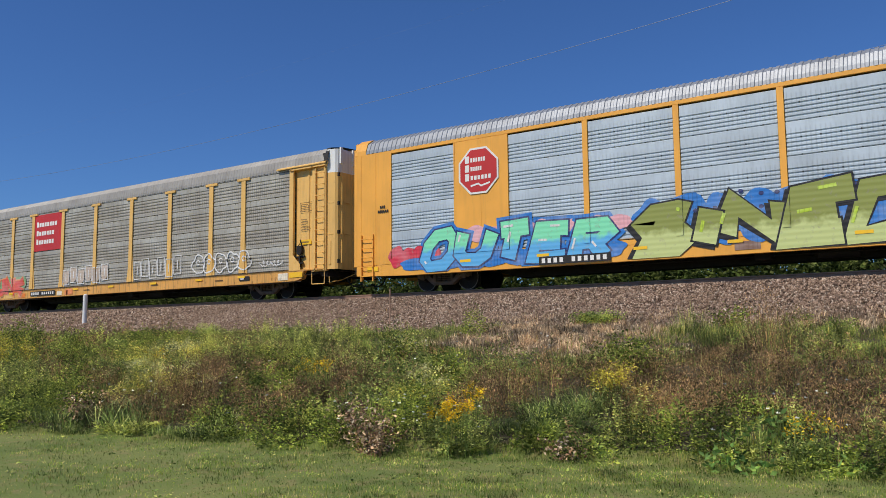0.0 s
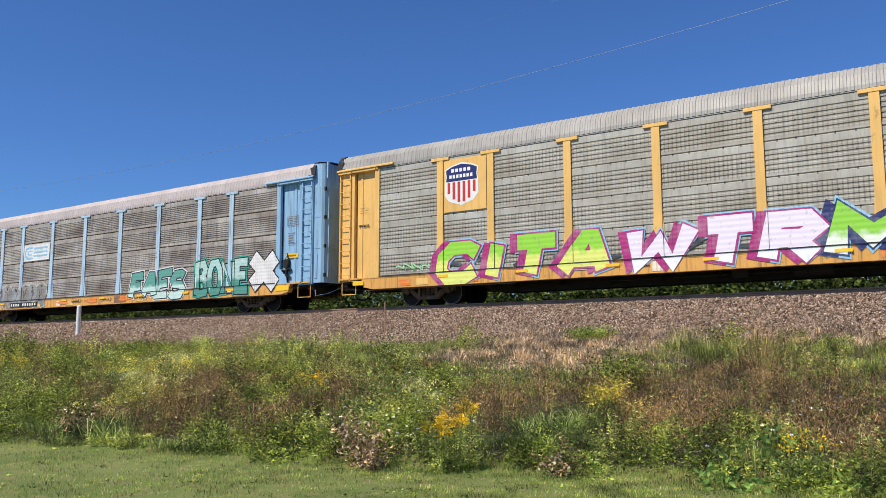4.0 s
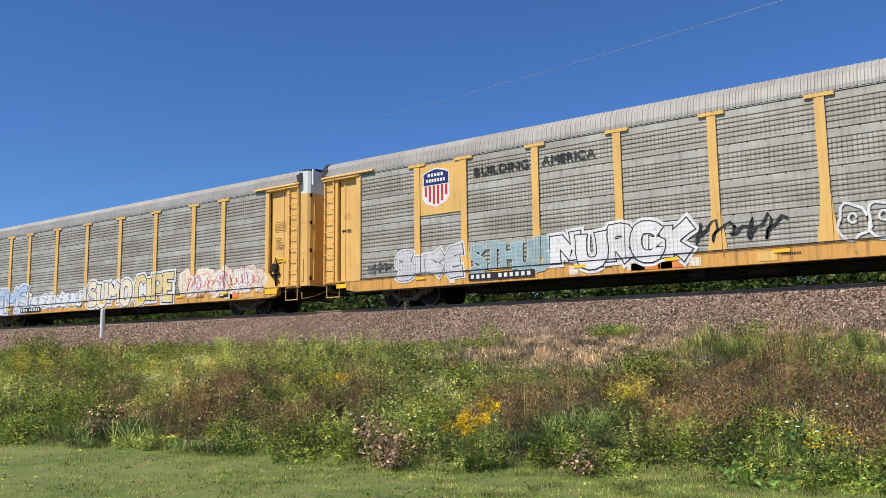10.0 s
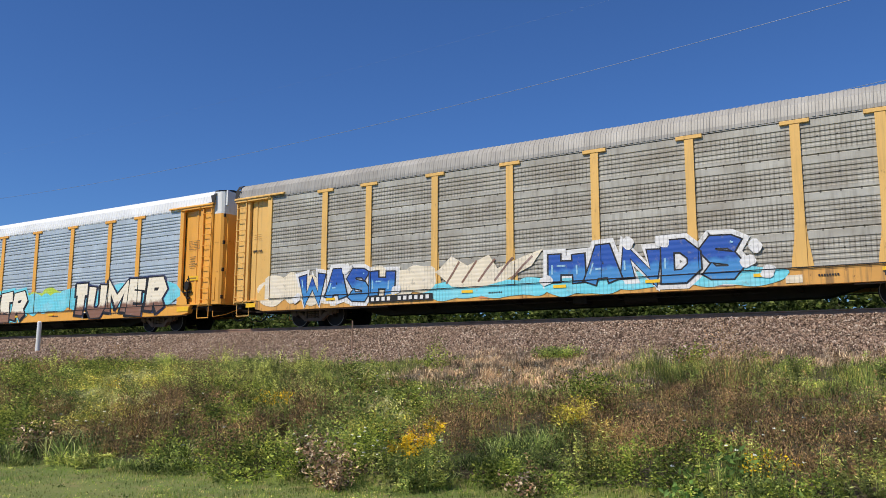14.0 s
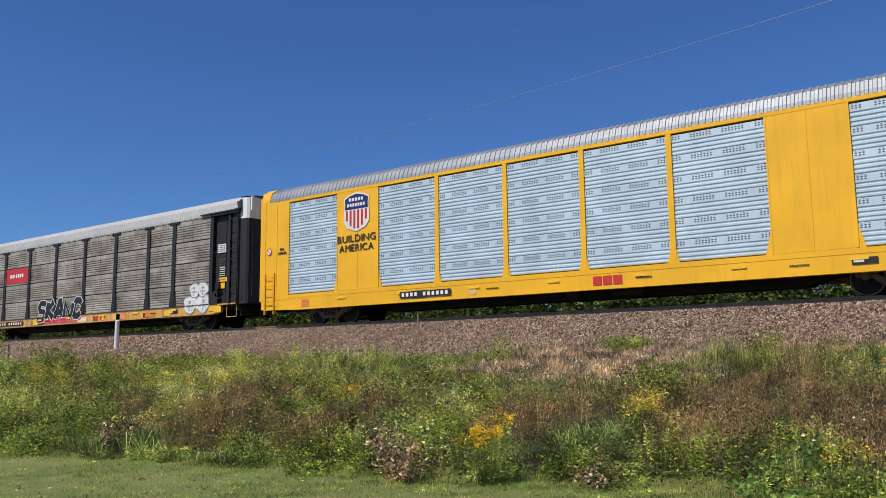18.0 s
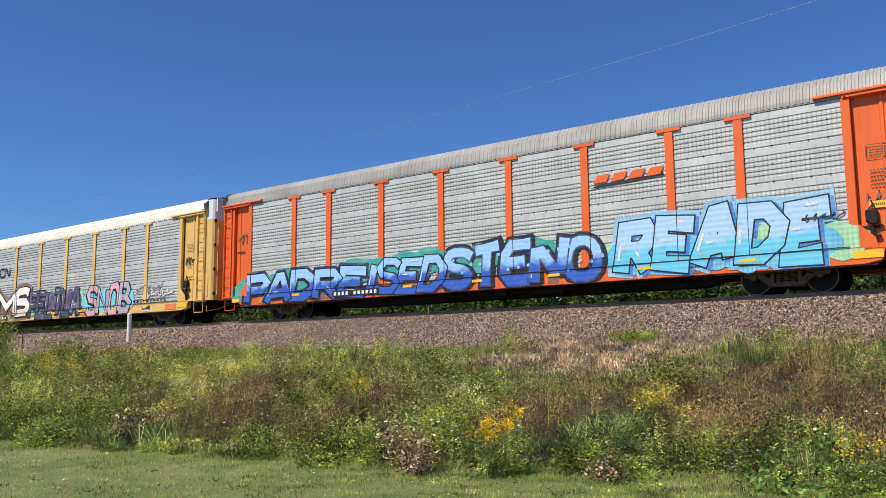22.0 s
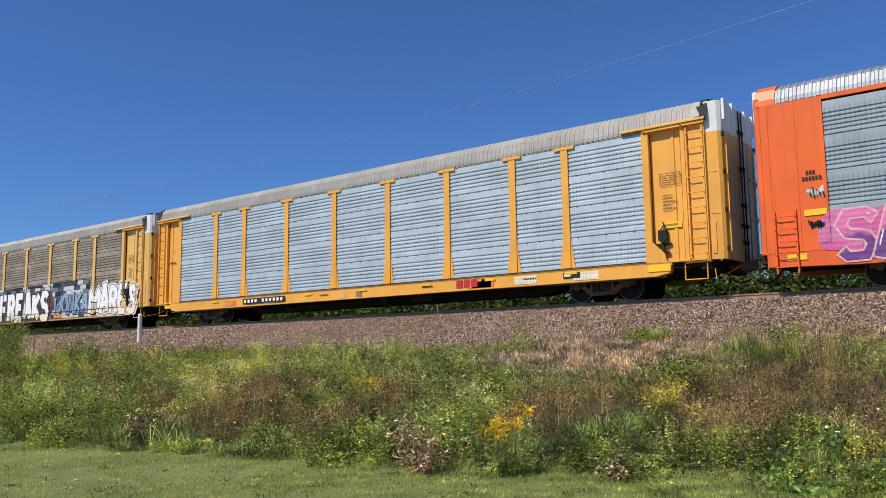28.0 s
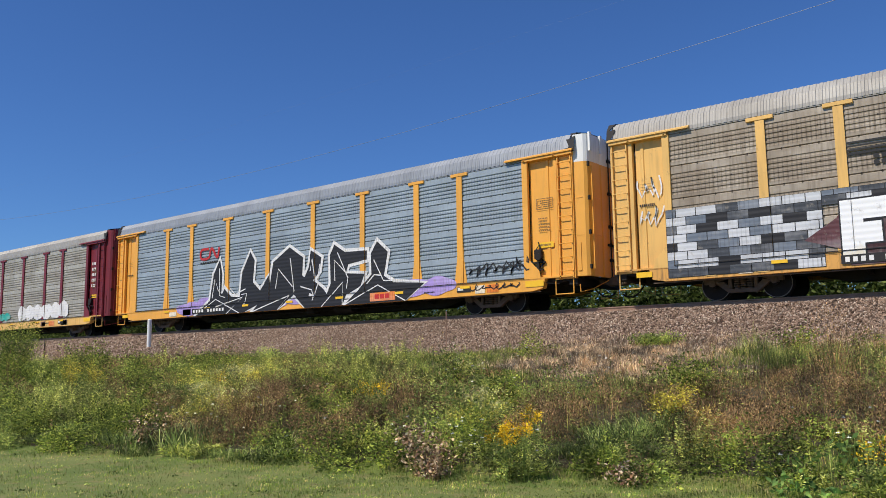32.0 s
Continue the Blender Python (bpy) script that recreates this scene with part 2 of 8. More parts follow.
def prism(bm, pts, axis, a, b):
    """A closed outline, swept from a to b along an axis. pts: pairs in the other two axes, in order."""
    def at(p, s):
        return {"x": (s, p[0], p[1]), "y": (p[0], s, p[1]), "z": (p[0], p[1], s)}[axis]
    lo = [bm.verts.new(at(p, a)) for p in pts]
    hi = [bm.verts.new(at(p, b)) for p in pts]
    n = len(pts)
    fs = [bm.faces.new((lo[i], lo[(i + 1) % n], hi[(i + 1) % n], hi[i])) for i in range(n)]
    fs += [bm.faces.new(lo[::-1]), bm.faces.new(hi)]
    bmesh.ops.recalc_face_normals(bm, faces=fs)
    return fs


def rod(bm, a, b, r, sides=8, r2=None):
    a, b = Vector(a), Vector(b)
    m = Matrix.Translation((a + b) / 2) @ (b - a).to_track_quat("Z", "Y").to_matrix().to_4x4()
    bmesh.ops.create_cone(bm, cap_ends=True, segments=sides, radius1=r, radius2=r if r2 is None else r2, depth=(b - a).length, matrix=m)


def mesh_of(name, bm, smooth=False):
    me = bpy.data.meshes.new(name)
    if smooth:
        for f in bm.faces:
            f.smooth = True
    bm.to_mesh(me)
    bm.free()
    me.materials.append(None)
    return me


def place(name, me, material, parent=None, m=None, label=""):
    """One object on a mesh that others may share, with a material of its own."""
    ob = new(name, me)
    ob.material_slots[0].link = "OBJECT"
    ob.material_slots[0].material = material
    ob.parent = parent
    if m is not None:
        ob.matrix_basis = m
    return tagged(ob, label) if label else ob


def part(name, bm, material, parent, label="", smooth=False):
    return place(name, mesh_of(name, bm, smooth), material, parent, None, label)


def raw(name, verts, faces, material, smooth=False):
    me = bpy.data.meshes.new(name)
    me.from_pydata([tuple(v) for v in verts] if not isinstance(verts, np.ndarray) else verts.tolist(), [], faces if isinstance(faces, list) else faces.tolist())
    me.materials.append(material)
    if smooth:
        me.polygons.foreach_set("use_smooth", [True] * len(me.polygons))
    return new(name, me)


GLYPHS = {}


def glyph(ch):
    """One built-in letter as flat 2D vertices and faces."""
    key = ch
    if key not in GLYPHS:
        cu = bpy.data.curves.new("glyph", "FONT")
        cu.body, cu.size, cu.resolution_u, cu.fill_mode = ch, 1.0, 3, "FRONT"
        ob = bpy.data.objects.new("glyph", cu)
        scene.collection.objects.link(ob)
        bpy.context.view_layer.update()
        me = bpy.data.meshes.new_from_object(ob.evaluated_get(bpy.context.evaluated_depsgraph_get()))
        co = [(v.co.x, v.co.y) for v in me.vertices]
        fa = [tuple(p.vertices) for p in me.polygons]
        bpy.data.objects.remove(ob)
        bpy.data.curves.remove(cu)
        bpy.data.meshes.remove(me)
        GLYPHS[key] = (co, fa)
    return GLYPHS[key]



# letters are made first, while the scene is still small
for ch in "ACDEFGHIKLMNOPRSTUWB":
    glyph(ch)

# ---- ground, embankment, track ----
def smooth01(s):
    s = np.clip(s, 0, 1)
    return s * s * (3 - 2 * s)


def lawn_edge(x):
    """Where the mown lawn meets the weeds."""
    return np.clip(10.75 + 0.2 * x, 6.6, 12.5) + 0.18 * np.sin(x * 0.9) + 0.1 * np.sin(x * 2.3 + 1)


def ground_z(x, y):
    x, y = np.asarray(x, float), np.asarray(y, float)
    e = lawn_edge(x)
    s = (y - e) / (19.7 - e)
    z = 1.75 * np.clip(s, 0, 1) ** 0.9
    bumps = 0.09 * np.sin(x * 1.1 + y * 0.7) * np.sin(y * 0.9 - x * 0.35) + 0.05 * np.sin(x * 2.7 - y * 1.9)
    z = z + bumps * np.clip(s * 4, 0, 1) * np.clip((20.5 - y) / 2, 0, 1)
    z = z + 0.02 * np.sin(x * 0.8 + 0.4) * np.sin(y * 1.1) * (s <= 0)
    return np.where(y > 60, 1.75 + (y - 60) * 0.002, z)


def lawn_net():
    n = Net("mown_lawn")
    v = n.coord((1, 1, 1), "Object", False)
    a, b, c = n.noise(v, 0.6, 4), n.noise(v, 3.2, 5, 0.65), n.noise(v, 40, 3)
    col = n.mix(n.ramp(a, [(0.35, 0.0), (0.65, 1.0)]), lin(108, 126, 50), lin(140, 146, 74))
    col = n.mix(n.ramp(b, [(0.5, 0.0), (0.68, 0.8)]), col, lin(162, 142, 94))
    col = n.mix(n.math("MULTIPLY", c, 0.6), col, lin(58, 76, 30))
    n.bump(c, 0.6, 0.03)
    return n.done(col, 0.9)


def soil_net(name, a_c, b_c, k):
    n = Net(name)
    v = n.coord((1, 1, 1), "Object", False)
    a, c = n.noise(v, 0.8, 5), n.noise(v, 14, 5)
    col = n.mix(n.ramp(a, [(0.35, 0.0), (0.65, 1.0)]), a_c, b_c)
    col = n.mix(n.math("MULTIPLY", c, k), col, shade(a_c, 0.45))
    n.bump(c, 0.8, 0.06)
    return n.done(col, 0.95)


def ballast_net(name, joined):
    n = Net(name)
    if joined:
        g = n.t.nodes.new("ShaderNodeNewGeometry")
        r = g.outputs["Random Per Island"]
        v = n.coord((1, 1, 1), "Object", False)
    else:
        v = n.coord((1, 1, 1), "Object", False)
        vo = n.t.nodes.new("ShaderNodeTexVoronoi")
        vo.inputs["Scale"].default_value = 15.0
        n.t.links.new(v, vo.inputs["Vector"])
        r = n.t.nodes.new("ShaderNodeSeparateColor").outputs[0]
        n.t.links.new(vo.outputs["Color"], r.node.inputs[0])
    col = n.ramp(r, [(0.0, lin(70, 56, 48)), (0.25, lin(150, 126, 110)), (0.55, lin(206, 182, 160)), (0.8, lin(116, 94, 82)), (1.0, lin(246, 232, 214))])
    # bed under the loose stones: shade of the gaps put into its colour
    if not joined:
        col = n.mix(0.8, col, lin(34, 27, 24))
    big = n.noise(v, 0.5, 4)
    col = n.mix(n.ramp(big, [(0.4, 0.0), (0.7, 0.35)]), col, lin(132, 112, 92))
    fine = n.noise(v, 60, 3)
    col = n.mix(n.math("MULTIPLY", fine, 0.35), col, lin(90, 78, 72))
    if joined:
        n.bump(fine, 0.3, 0.01)
    else:
        n.bump(n.math("SUBTRACT", 1.0, vo.outputs["Distance"]), 1.0, 0.06)
    n.b.inputs["Specular IOR Level"].default_value = 0.2
    return n.done(n.mix(1.0, col, (0.98, 0.93, 0.88, 1), "MULTIPLY"), 0.9)


LAWN, BANK = lawn_net(), soil_net("bank_soil", lin(70, 62, 44), lin(100, 90, 62), 0.7)
FIELD = soil_net("rough_field", lin(70, 84, 38), lin(92, 98, 52), 0.5)
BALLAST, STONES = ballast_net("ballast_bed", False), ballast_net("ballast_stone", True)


def build_ground():
    xs = np.concatenate([[-3000, -1200, -600, -350, -220, -150, -110, -85], np.arange(-70, 16, 0.5), [18, 22, 28, 36, 50, 80, 130, 220, 400, 900, 3000]])
    ys = np.concatenate([[-3000, -900, -300, -100, -40, -18, -8, -3, 0, 2, 3.5], np.arange(4.5, 20.6, 0.4), [22, 25, 28, 30, 34, 40, 48, 60, 90, 150, 300, 700, 1500, 3500]])
    X, Y = np.meshgrid(xs, ys)
    Z = ground_z(X, Y)
    w = len(xs)
    verts = np.stack([X.ravel(), Y.ravel(), Z.ravel()], 1)
    i = (np.arange(len(ys) - 1)[:, None] * w + np.arange(w - 1)[None]).ravel()
    faces = np.stack([i, i + 1, i + 1 + w, i + w], 1)
    ob = raw("ground", verts, faces, LAWN, True)
    ob.data.materials.append(BANK)
    ob.data.materials.append(FIELD)
    c = verts[faces].mean(1)
    slot = np.where(c[:, 1] < lawn_edge(c[:, 0]) + 0.45, 0, np.where(c[:, 1] < 29, 1, 2))
    ob.data.polygons.foreach_set("material_index", slot.astype(np.int32))
    tagged(ob, "mown green lawn rising into a weedy railway bank", "ground", kind="structure")


build_ground()

BED_TOP = RAIL - 0.21


def bed_z(y):
    """Top of the ballast across the track."""
    return np.interp(y, [19.6, 22.95, 25.75, 29.3], [1.6, BED_TOP, BED_TOP, 1.4])


def build_track():
    bm = bmesh.new()
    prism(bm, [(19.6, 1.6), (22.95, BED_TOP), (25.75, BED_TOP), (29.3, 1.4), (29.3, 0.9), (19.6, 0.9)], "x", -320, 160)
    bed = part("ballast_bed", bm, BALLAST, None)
    tagged(bed, "crushed stone ballast under the track, coloured dark for the shade between stones", "ballast", kind="structure")
    root = tagged(new("railway_track"), "rusty steel railway track on timber sleepers", "railway track", kind="structure")
    root.location = (0, TRACK, RAIL)
    prof = [(-0.07, -0.17), (0.07, -0.17), (0.07, -0.155), (0.012, -0.135), (0.012, -0.045), (0.036, -0.035), (0.036, -0.003), (-0.036, -0.003), (-0.036, -0.035), (-0.012, -0.045), (-0.012, -0.135), (-0.07, -0.155)]
    for y in (-0.7535, 0.7535):
        bm = bmesh.new()
        prism(bm, [(p[0] + y, p[1]) for p in prof], "x", -320, 160)
        r = part("rail", bm, RAIL_MAT, root)
        bm = bmesh.new()
        box(bm, -320, 160, y - 0.033, y + 0.033, -0.003, 0.0)
        part("running_surface", bm, RAIL_TOP, r, "worn brownish rail head")
    bm = bmesh.new()
    box(bm, -0.115, 0.115, -1.3, 1.3, -0.35, -0.185, 0.012)
    tie = mesh_of("sleeper", bm)
    for i in range(150):
        place("sleeper", tie, TIE_MAT, root, Matrix.Translation((-66 + i * 0.5, random.uniform(-0.03, 0.03), random.uniform(-0.006, 0.006))))
    bm = bmesh.new()
    for i in range(150):
        for y in (-0.7535, 0.7535):
            box(bm, -66 + i * 0.5 - 0.09, -66 + i * 0.5 + 0.09, y - 0.17, y + 0.17, -0.186, -0.165)
            for s in (-0.1, 0.1):
                box(bm, -66 + i * 0.5 - 0.015, -66 + i * 0.5 + 0.015, y + s - 0.02, y + s + 0.02, -0.165, -0.13)
    part("tie_plates", bm, RAIL_MAT, root)["kind"] = "stuff"
    bm = bmesh.new()
    for y in (-0.81, -0.70):
        box(bm, -10.2, -9.3, y - 0.02, y + 0.02, -0.14, -0.04, 0.008)
    part("joint_bar", bm, RAIL_MAT, root)


build_track()

# ---- wagons ----
# A wagon's own space: x along the track (ahead), y = 0 at its middle, z = 0 at the rail head. Its near side is y = -1.6.
SIDE = 1.6
HALF_TURN = Matrix.Rotation(math.pi, 4, "Z")
SHARED = {}


def shared(key, make):
    if key not in SHARED:
        bm = bmesh.new()
        make(bm)
        SHARED[key] = mesh_of(key[0] if isinstance(key, tuple) else key, bm)
    return SHARED[key]


def ribbed(width, height, ribs, depth, broad=False):
    """A side sheet with ribs along x, its lower left corner middle at x = 0, facing -y."""
    def make(bm):
        # a smooth band below and above, grooves pressed into the middle
        lo, hi = (0.1, 0.8) if broad else (0.06, 0.68)
        p = height * (hi - lo) / ribs
        pts = [(0, 0), (-depth, 0.02)]
        for i in range(ribs):
            z = height * lo + i * p
            pts += [(-depth, z + 0.2 * p), (0, z + 0.36 * p), (0, z + 0.6 * p), (-depth, z + 0.8 * p)]
        pts += [(-depth, height - 0.02), (0, height), (0.03, height), (0.03, 0)]
        prism(bm, pts, "x", -width / 2, width / 2)
    return shared(("side_panel", round(width, 3), round(height, 3), ribs, depth, broad), make)


def roof_mesh(key, section, half, pitch, lift, share=0.5):
    if key in SHARED:
        return SHARED[key]
    sec = np.array(section)
    d = np.gradient(sec, axis=0)
    nrm = np.stack([-d[:, 1], d[:, 0]], 1)
    nrm /= np.linalg.norm(nrm, axis=1)[:, None]
    n = int(2 * half / pitch)
    xs, off = [], []
    for i in range(n):
        x = -half + i * pitch
        for a, o in ((0.0, 0), (share - 0.12, 0), (share, lift), (0.9, lift)):
            xs.append(x + a * pitch)
            off.append(o)
    xs.append(half)
    off.append(0)
    k = len(sec)
    verts = []
    for x, o in zip(xs, off):
        for (y, z), (ny, nz) in zip(sec, nrm):
            verts.append((x, y + ny * o, z + nz * o))
    m = len(xs)
    faces = [(i * k + j, (i + 1) * k + j, (i + 1) * k + j + 1, i * k + j + 1) for i in range(m - 1) for j in range(k - 1)]
    faces += [tuple(range(k)), tuple((m - 1) * k + j for j in range(k))[::-1]]
    me = bpy.data.meshes.new(key)
    me.from_pydata(verts, [], faces)
    me.materials.append(None)
    SHARED[key] = me
    return me


def half_section(pts):
    return pts + [(-y, z) for y, z in pts[-2::-1]]


SECTION_OLD = half_section([(-1.575, 4.99), (-1.57, 5.1), (-1.52, 5.4), (-1.36, 5.62), (-0.7, 5.75), (0, 5.78)])
SECTION_NEW = half_section([(-1.585, 5.07), (-1.565, 5.2), (-1.46, 5.46), (-1.2, 5.63), (-0.6, 5.72), (0, 5.74)])


def wheelset(bm):
    for s in (-1, 1):
        y = 0.7535 * s
        rod(bm, (0, y - 0.06, 0), (0, y + 0.06, 0), 0.418, 28)
        rod(bm, (0, y - s * 0.06, 0), (0, y - s * 0.09, 0), 0.447, 28)
        rod(bm, (0, y + s * 0.055, 0), (0, y + s * 0.075, 0), 0.15, 16)
    rod(bm, (0, -1.05, 0), (0, 1.05, 0), 0.085, 12)


def side_frame(bm):
    # the cast arch of a freight truck, open in the middle for the springs
    prism(bm, [(-1.1, 0.0), (-1.1, 0.14), (-0.8, 0.17), (-0.42, 0.3), (0.42, 0.3), (0.8, 0.17), (1.1, 0.14), (1.1, 0.0), (0.78, 0.02), (0.36, 0.17), (-0.36, 0.17), (-0.78, 0.02)], "y", -0.08, 0.08)
    prism(bm, [(-0.78, 0.02), (-0.56, 0.06), (-0.3, -0.17), (0.3, -0.17), (0.56, 0.06), (0.78, 0.02), (0.4, -0.27), (-0.4, -0.27)], "y", -0.08, 0.08)
    for s in (-1, 1):
        rod(bm, (0.865 * s, -0.13, 0.02), (0.865 * s, 0.1, 0.02), 0.1, 12)
        box(bm, 0.36 * s - 0.05, 0.36 * s + 0.05, -0.09, 0.09, -0.15, 0.2, 0.01)


def spring(bm):
    for i in range(5):
        rod(bm, (0, 0, i * 0.066), (0, 0, i * 0.066 + 0.04), 0.085, 10)


def wheel_mesh():
    if "wheelset" not in SHARED:
        bm = bmesh.new()
        wheelset(bm)
        for s in (-1, 1):
            y = 0.7535 * s
            ring = []
            for a in range(28):
                c, q = math.cos(a * math.tau / 28), math.sin(a * math.tau / 28)
                ring.append([bm.verts.new((r * c, y + s * 0.062, r * q)) for r in (0.396, 0.417)])
            for a in range(28):
                p, q = ring[a], ring[(a + 1) % 28]
                bm.faces.new((p[0], p[1], q[1], q[0]) if s > 0 else (p[0], q[0], q[1], p[1])).material_index = 1
        SHARED["wheelset"] = mesh_of("wheelset", bm)
        SHARED["wheelset"].materials.append(TREAD)
    return SHARED["wheelset"]


WHEELS = []


def build_truck(car, x):
    bm = bmesh.new()
    box(bm, -0.2, 0.2, -0.95, 0.95, 0.36, 0.56, 0.03)
    rod(bm, (0, 0, 0.5), (0, 0, 0.7), 0.3, 16)
    tr = part("truck", bm, STEEL_DARK, car, "four-wheeled cast steel freight truck")
    tr.location = (x, 0, 0)
    for s in (-1, 1):
        sf = place("side_frame", shared("side_frame", side_frame), TRUCK_MAT, tr, Matrix.Translation((0, 1.0 * s, 0.46)))
        for k in (-0.19, 0.0, 0.19):
            place("spring", shared("spring", spring), TRUCK_MAT, tr, Matrix.Translation((k, 1.0 * s, 0.29)))
    for dx in (-0.86, 0.86):
        w = place("wheelset", wheel_mesh(), WHEEL_MAT, tr, Matrix.Translation((dx, 0, 0.42)))
        WHEELS.append((w, dx, x, car))
    bm = bmesh.new()
    box(bm, -0.34, -0.26, -0.8, 0.8, 0.34, 0.42)
    box(bm, 0.26, 0.34, -0.8, 0.8, 0.34, 0.42)
    part("brake_beam", bm, STEEL_DARK, tr)
    return tr


def ladder(car, m, x0, x1, z0, z1, rungs, y, material, name="ladder", bow=0.05):
    def stiles(bm):
        for x in (x0, x1):
            box(bm, x - 0.022, x + 0.022, y, y + 0.07, z0, z1)
        for z in (z0 + 0.1, (z0 + z1) / 2, z1 - 0.1):
            for x in (x0, x1):
                box(bm, x - 0.03, x + 0.03, y + 0.05, y + 0.13, z - 0.03, z + 0.03)

    def rung(bm):
        rod(bm, (x0, y - 0.01, 0), (x0 + 0.05, y - bow, 0), 0.013, 6)
        rod(bm, (x0 + 0.05, y - bow, 0), (x1 - 0.05, y - bow, 0), 0.013, 6)
        rod(bm, (x1 - 0.05, y - bow, 0), (x1, y - 0.01, 0), 0.013, 6)
    lad = place(name, shared((name, x0, x1, z0, z1, y), stiles), material, car, m)
    for i in range(rungs):
        place("rung", shared(("rung", x0, x1, y), rung), material, lad, Matrix.Translation((0, 0, z0 + (i + 0.5) * (z1 - z0) / rungs)))
    return lad


def coupler(bm):
    box(bm, 13.2, 14.05, -0.09, 0.09, 0.78, 0.98, 0.02)
    box(bm, 13.95, 14.3, -0.16, 0.16, 0.72, 1.02, 0.05)
    prism(bm, [(14.1, 0.05), (14.42, 0.1), (14.42, 0.22), (14.2, 0.26), (14.05, 0.2)], "z", 0.74, 1.0)


def hose(bm):
    pts = [Vector((13.5, -0.32, 0.8)), Vector((13.75, -0.36, 0.5)), Vector((13.98, -0.36, 0.36)), Vector((14.2, -0.34, 0.38)), Vector((14.32, -0.3, 0.46))]
    for a, b in zip(pts, pts[1:]):
        rod(bm, a, b, 0.028, 8)


def cut_lever(bm):
    pts = [Vector((13.7, -1.45, 0.72)), Vector((13.72, -1.45, 0.48)), Vector((13.85, -0.9, 0.6)), Vector((14.05, -0.2, 0.9))]
    for a, b in zip(pts, pts[1:]):
        rod(bm, a, b, 0.016, 6)


def hand_brake(bm):
    box(bm, -0.16, 0.12, -0.12, 0.0, -0.06, 0.26, 0.02)
    bmesh.ops.create_cone(bm, cap_ends=True, segments=14, radius1=0.13, radius2=0.11, depth=0.05, matrix=Matrix.Translation((0.02, -0.14, 0.0)) @ Matrix.Rotation(math.pi / 2, 4, "X"))
    box(bm, -0.5, 0.22, -0.06, 0.0, -0.2, -0.14)
    box(bm, -0.06, 0.02, -0.1, -0.03, -0.7, -0.14)
    box(bm, -0.22, 0.16, -0.09, -0.02, -0.44, -0.38)
    rod(bm, (0.1, -0.08, 0.2), (-0.02, -0.05, 0.5), 0.02, 6)
    rod(bm, (-0.12, -0.08, 0.22), (0.02, -0.05, 0.42), 0.016, 6)
    for a, b in (((-0.02, -0.08, -0.66), (0.25, -0.03, -0.86)), ((0.25, -0.03, -0.86), (0.7, 0.0, -0.9)), ((0.7, 0.0, -0.9), (1.0, 0.0, -0.76)), ((-0.02, -0.08, -0.7), (-0.5, 0.0, -0.86)), ((-0.5, 0.0, -0.86), (-1.0, 0.02, -0.8))):
        rod(bm, a, b, 0.014, 6)


def running_gear(car, spec):
    """Underframe, couplers, trucks: alike on every wagon."""
    rot = (None, HALF_TURN)
    bm = bmesh.new()
    prism(bm, [(-13.2, 0.86), (-13.2, 0.62), (-8.3, 0.62), (-7.4, 0.36), (7.4, 0.36), (8.3, 0.62), (13.2, 0.62), (13.2, 0.86)], "y", -0.32, 0.32)
    part("center_sill", bm, STEEL_DARK, car, "black greasy steel centre sill")
    bm = bmesh.new()
    box(bm, -13.5, 13.5, -1.42, 1.42, 0.86, 0.97)
    part("deck", bm, STEEL_DARK, car)
    for i in range(9):
        me = shared("crossbearer", lambda b: prism(b, [(-1.4, 0.86), (-1.4, 0.74), (-0.4, 0.5), (0.4, 0.5), (1.4, 0.74), (1.4, 0.86)], "x", -0.06, 0.06))
        place("crossbearer", me, STEEL_DARK, car, Matrix.Translation((-6.8 + i * 1.7, 0, 0)))
    bm = bmesh.new()
    rod(bm, (-11, -1.2, 0.62), (11.6, -1.2, 0.6), 0.03, 6)
    rod(bm, (-4.0, -0.95, 0.5), (6.0, -0.95, 0.5), 0.02, 6)
    rod(bm, (2.0, -0.75, 0.55), (3.0, -0.75, 0.55), 0.2, 12)
    box(bm, 0.4, 0.85, -1.0, -0.6, 0.4, 0.75, 0.03)
    part("brake_gear", bm, STEEL_DARK, car)
    for m in rot:
        place("coupler", shared("coupler", coupler), TRUCK_MAT, car, m)
        place("brake_hose", shared("brake_hose", hose), SEAL, car, m)
        place("uncoupling_lever", shared("uncoupling_lever", cut_lever), spec["frame"], car, m)
        place("end_sill", shared("end_sill", lambda b: (box(b, 13.3, 13.62, -1.45, 1.45, 0.72, 0.97, 0.02), box(b, 13.6, 13.95, -1.0, 1.0, 0.93, 0.98))), STEEL_DARK, car, m)
    build_truck(car, -9.95)
    build_truck(car, 9.95)


POSTS_OLD = (-9.05, -7.04, -4.26, -1.43, 1.43, 4.26, 7.04, 9.05)
POSTS_NEW = (-4.26, -1.42, 1.42, 4.26)


def old_post(bm):
    prism(bm, [(-0.125, -1.6), (0.125, -1.6), (0.125, -1.57), (0.04, -1.56), (0.04, -1.45), (-0.04, -1.45), (-0.04, -1.56), (-0.125, -1.57)], "z", 1.03, 4.86)
    prism(bm, [(-0.27, 1.03), (0.27, 1.03), (0.25, 1.25), (0.16, 1.85), (0.125, 2.5), (-0.125, 2.5), (-0.16, 1.85), (-0.25, 1.25)], "y", -1.569, -1.55)
    box(bm, -0.37, 0.37, -1.615, -1.5, 4.86, 4.97, 0.01)


def end_jamb(bm):
    box(bm, 11.7, 11.92, -1.6, -1.48, 0.98, 4.98, 0.01)


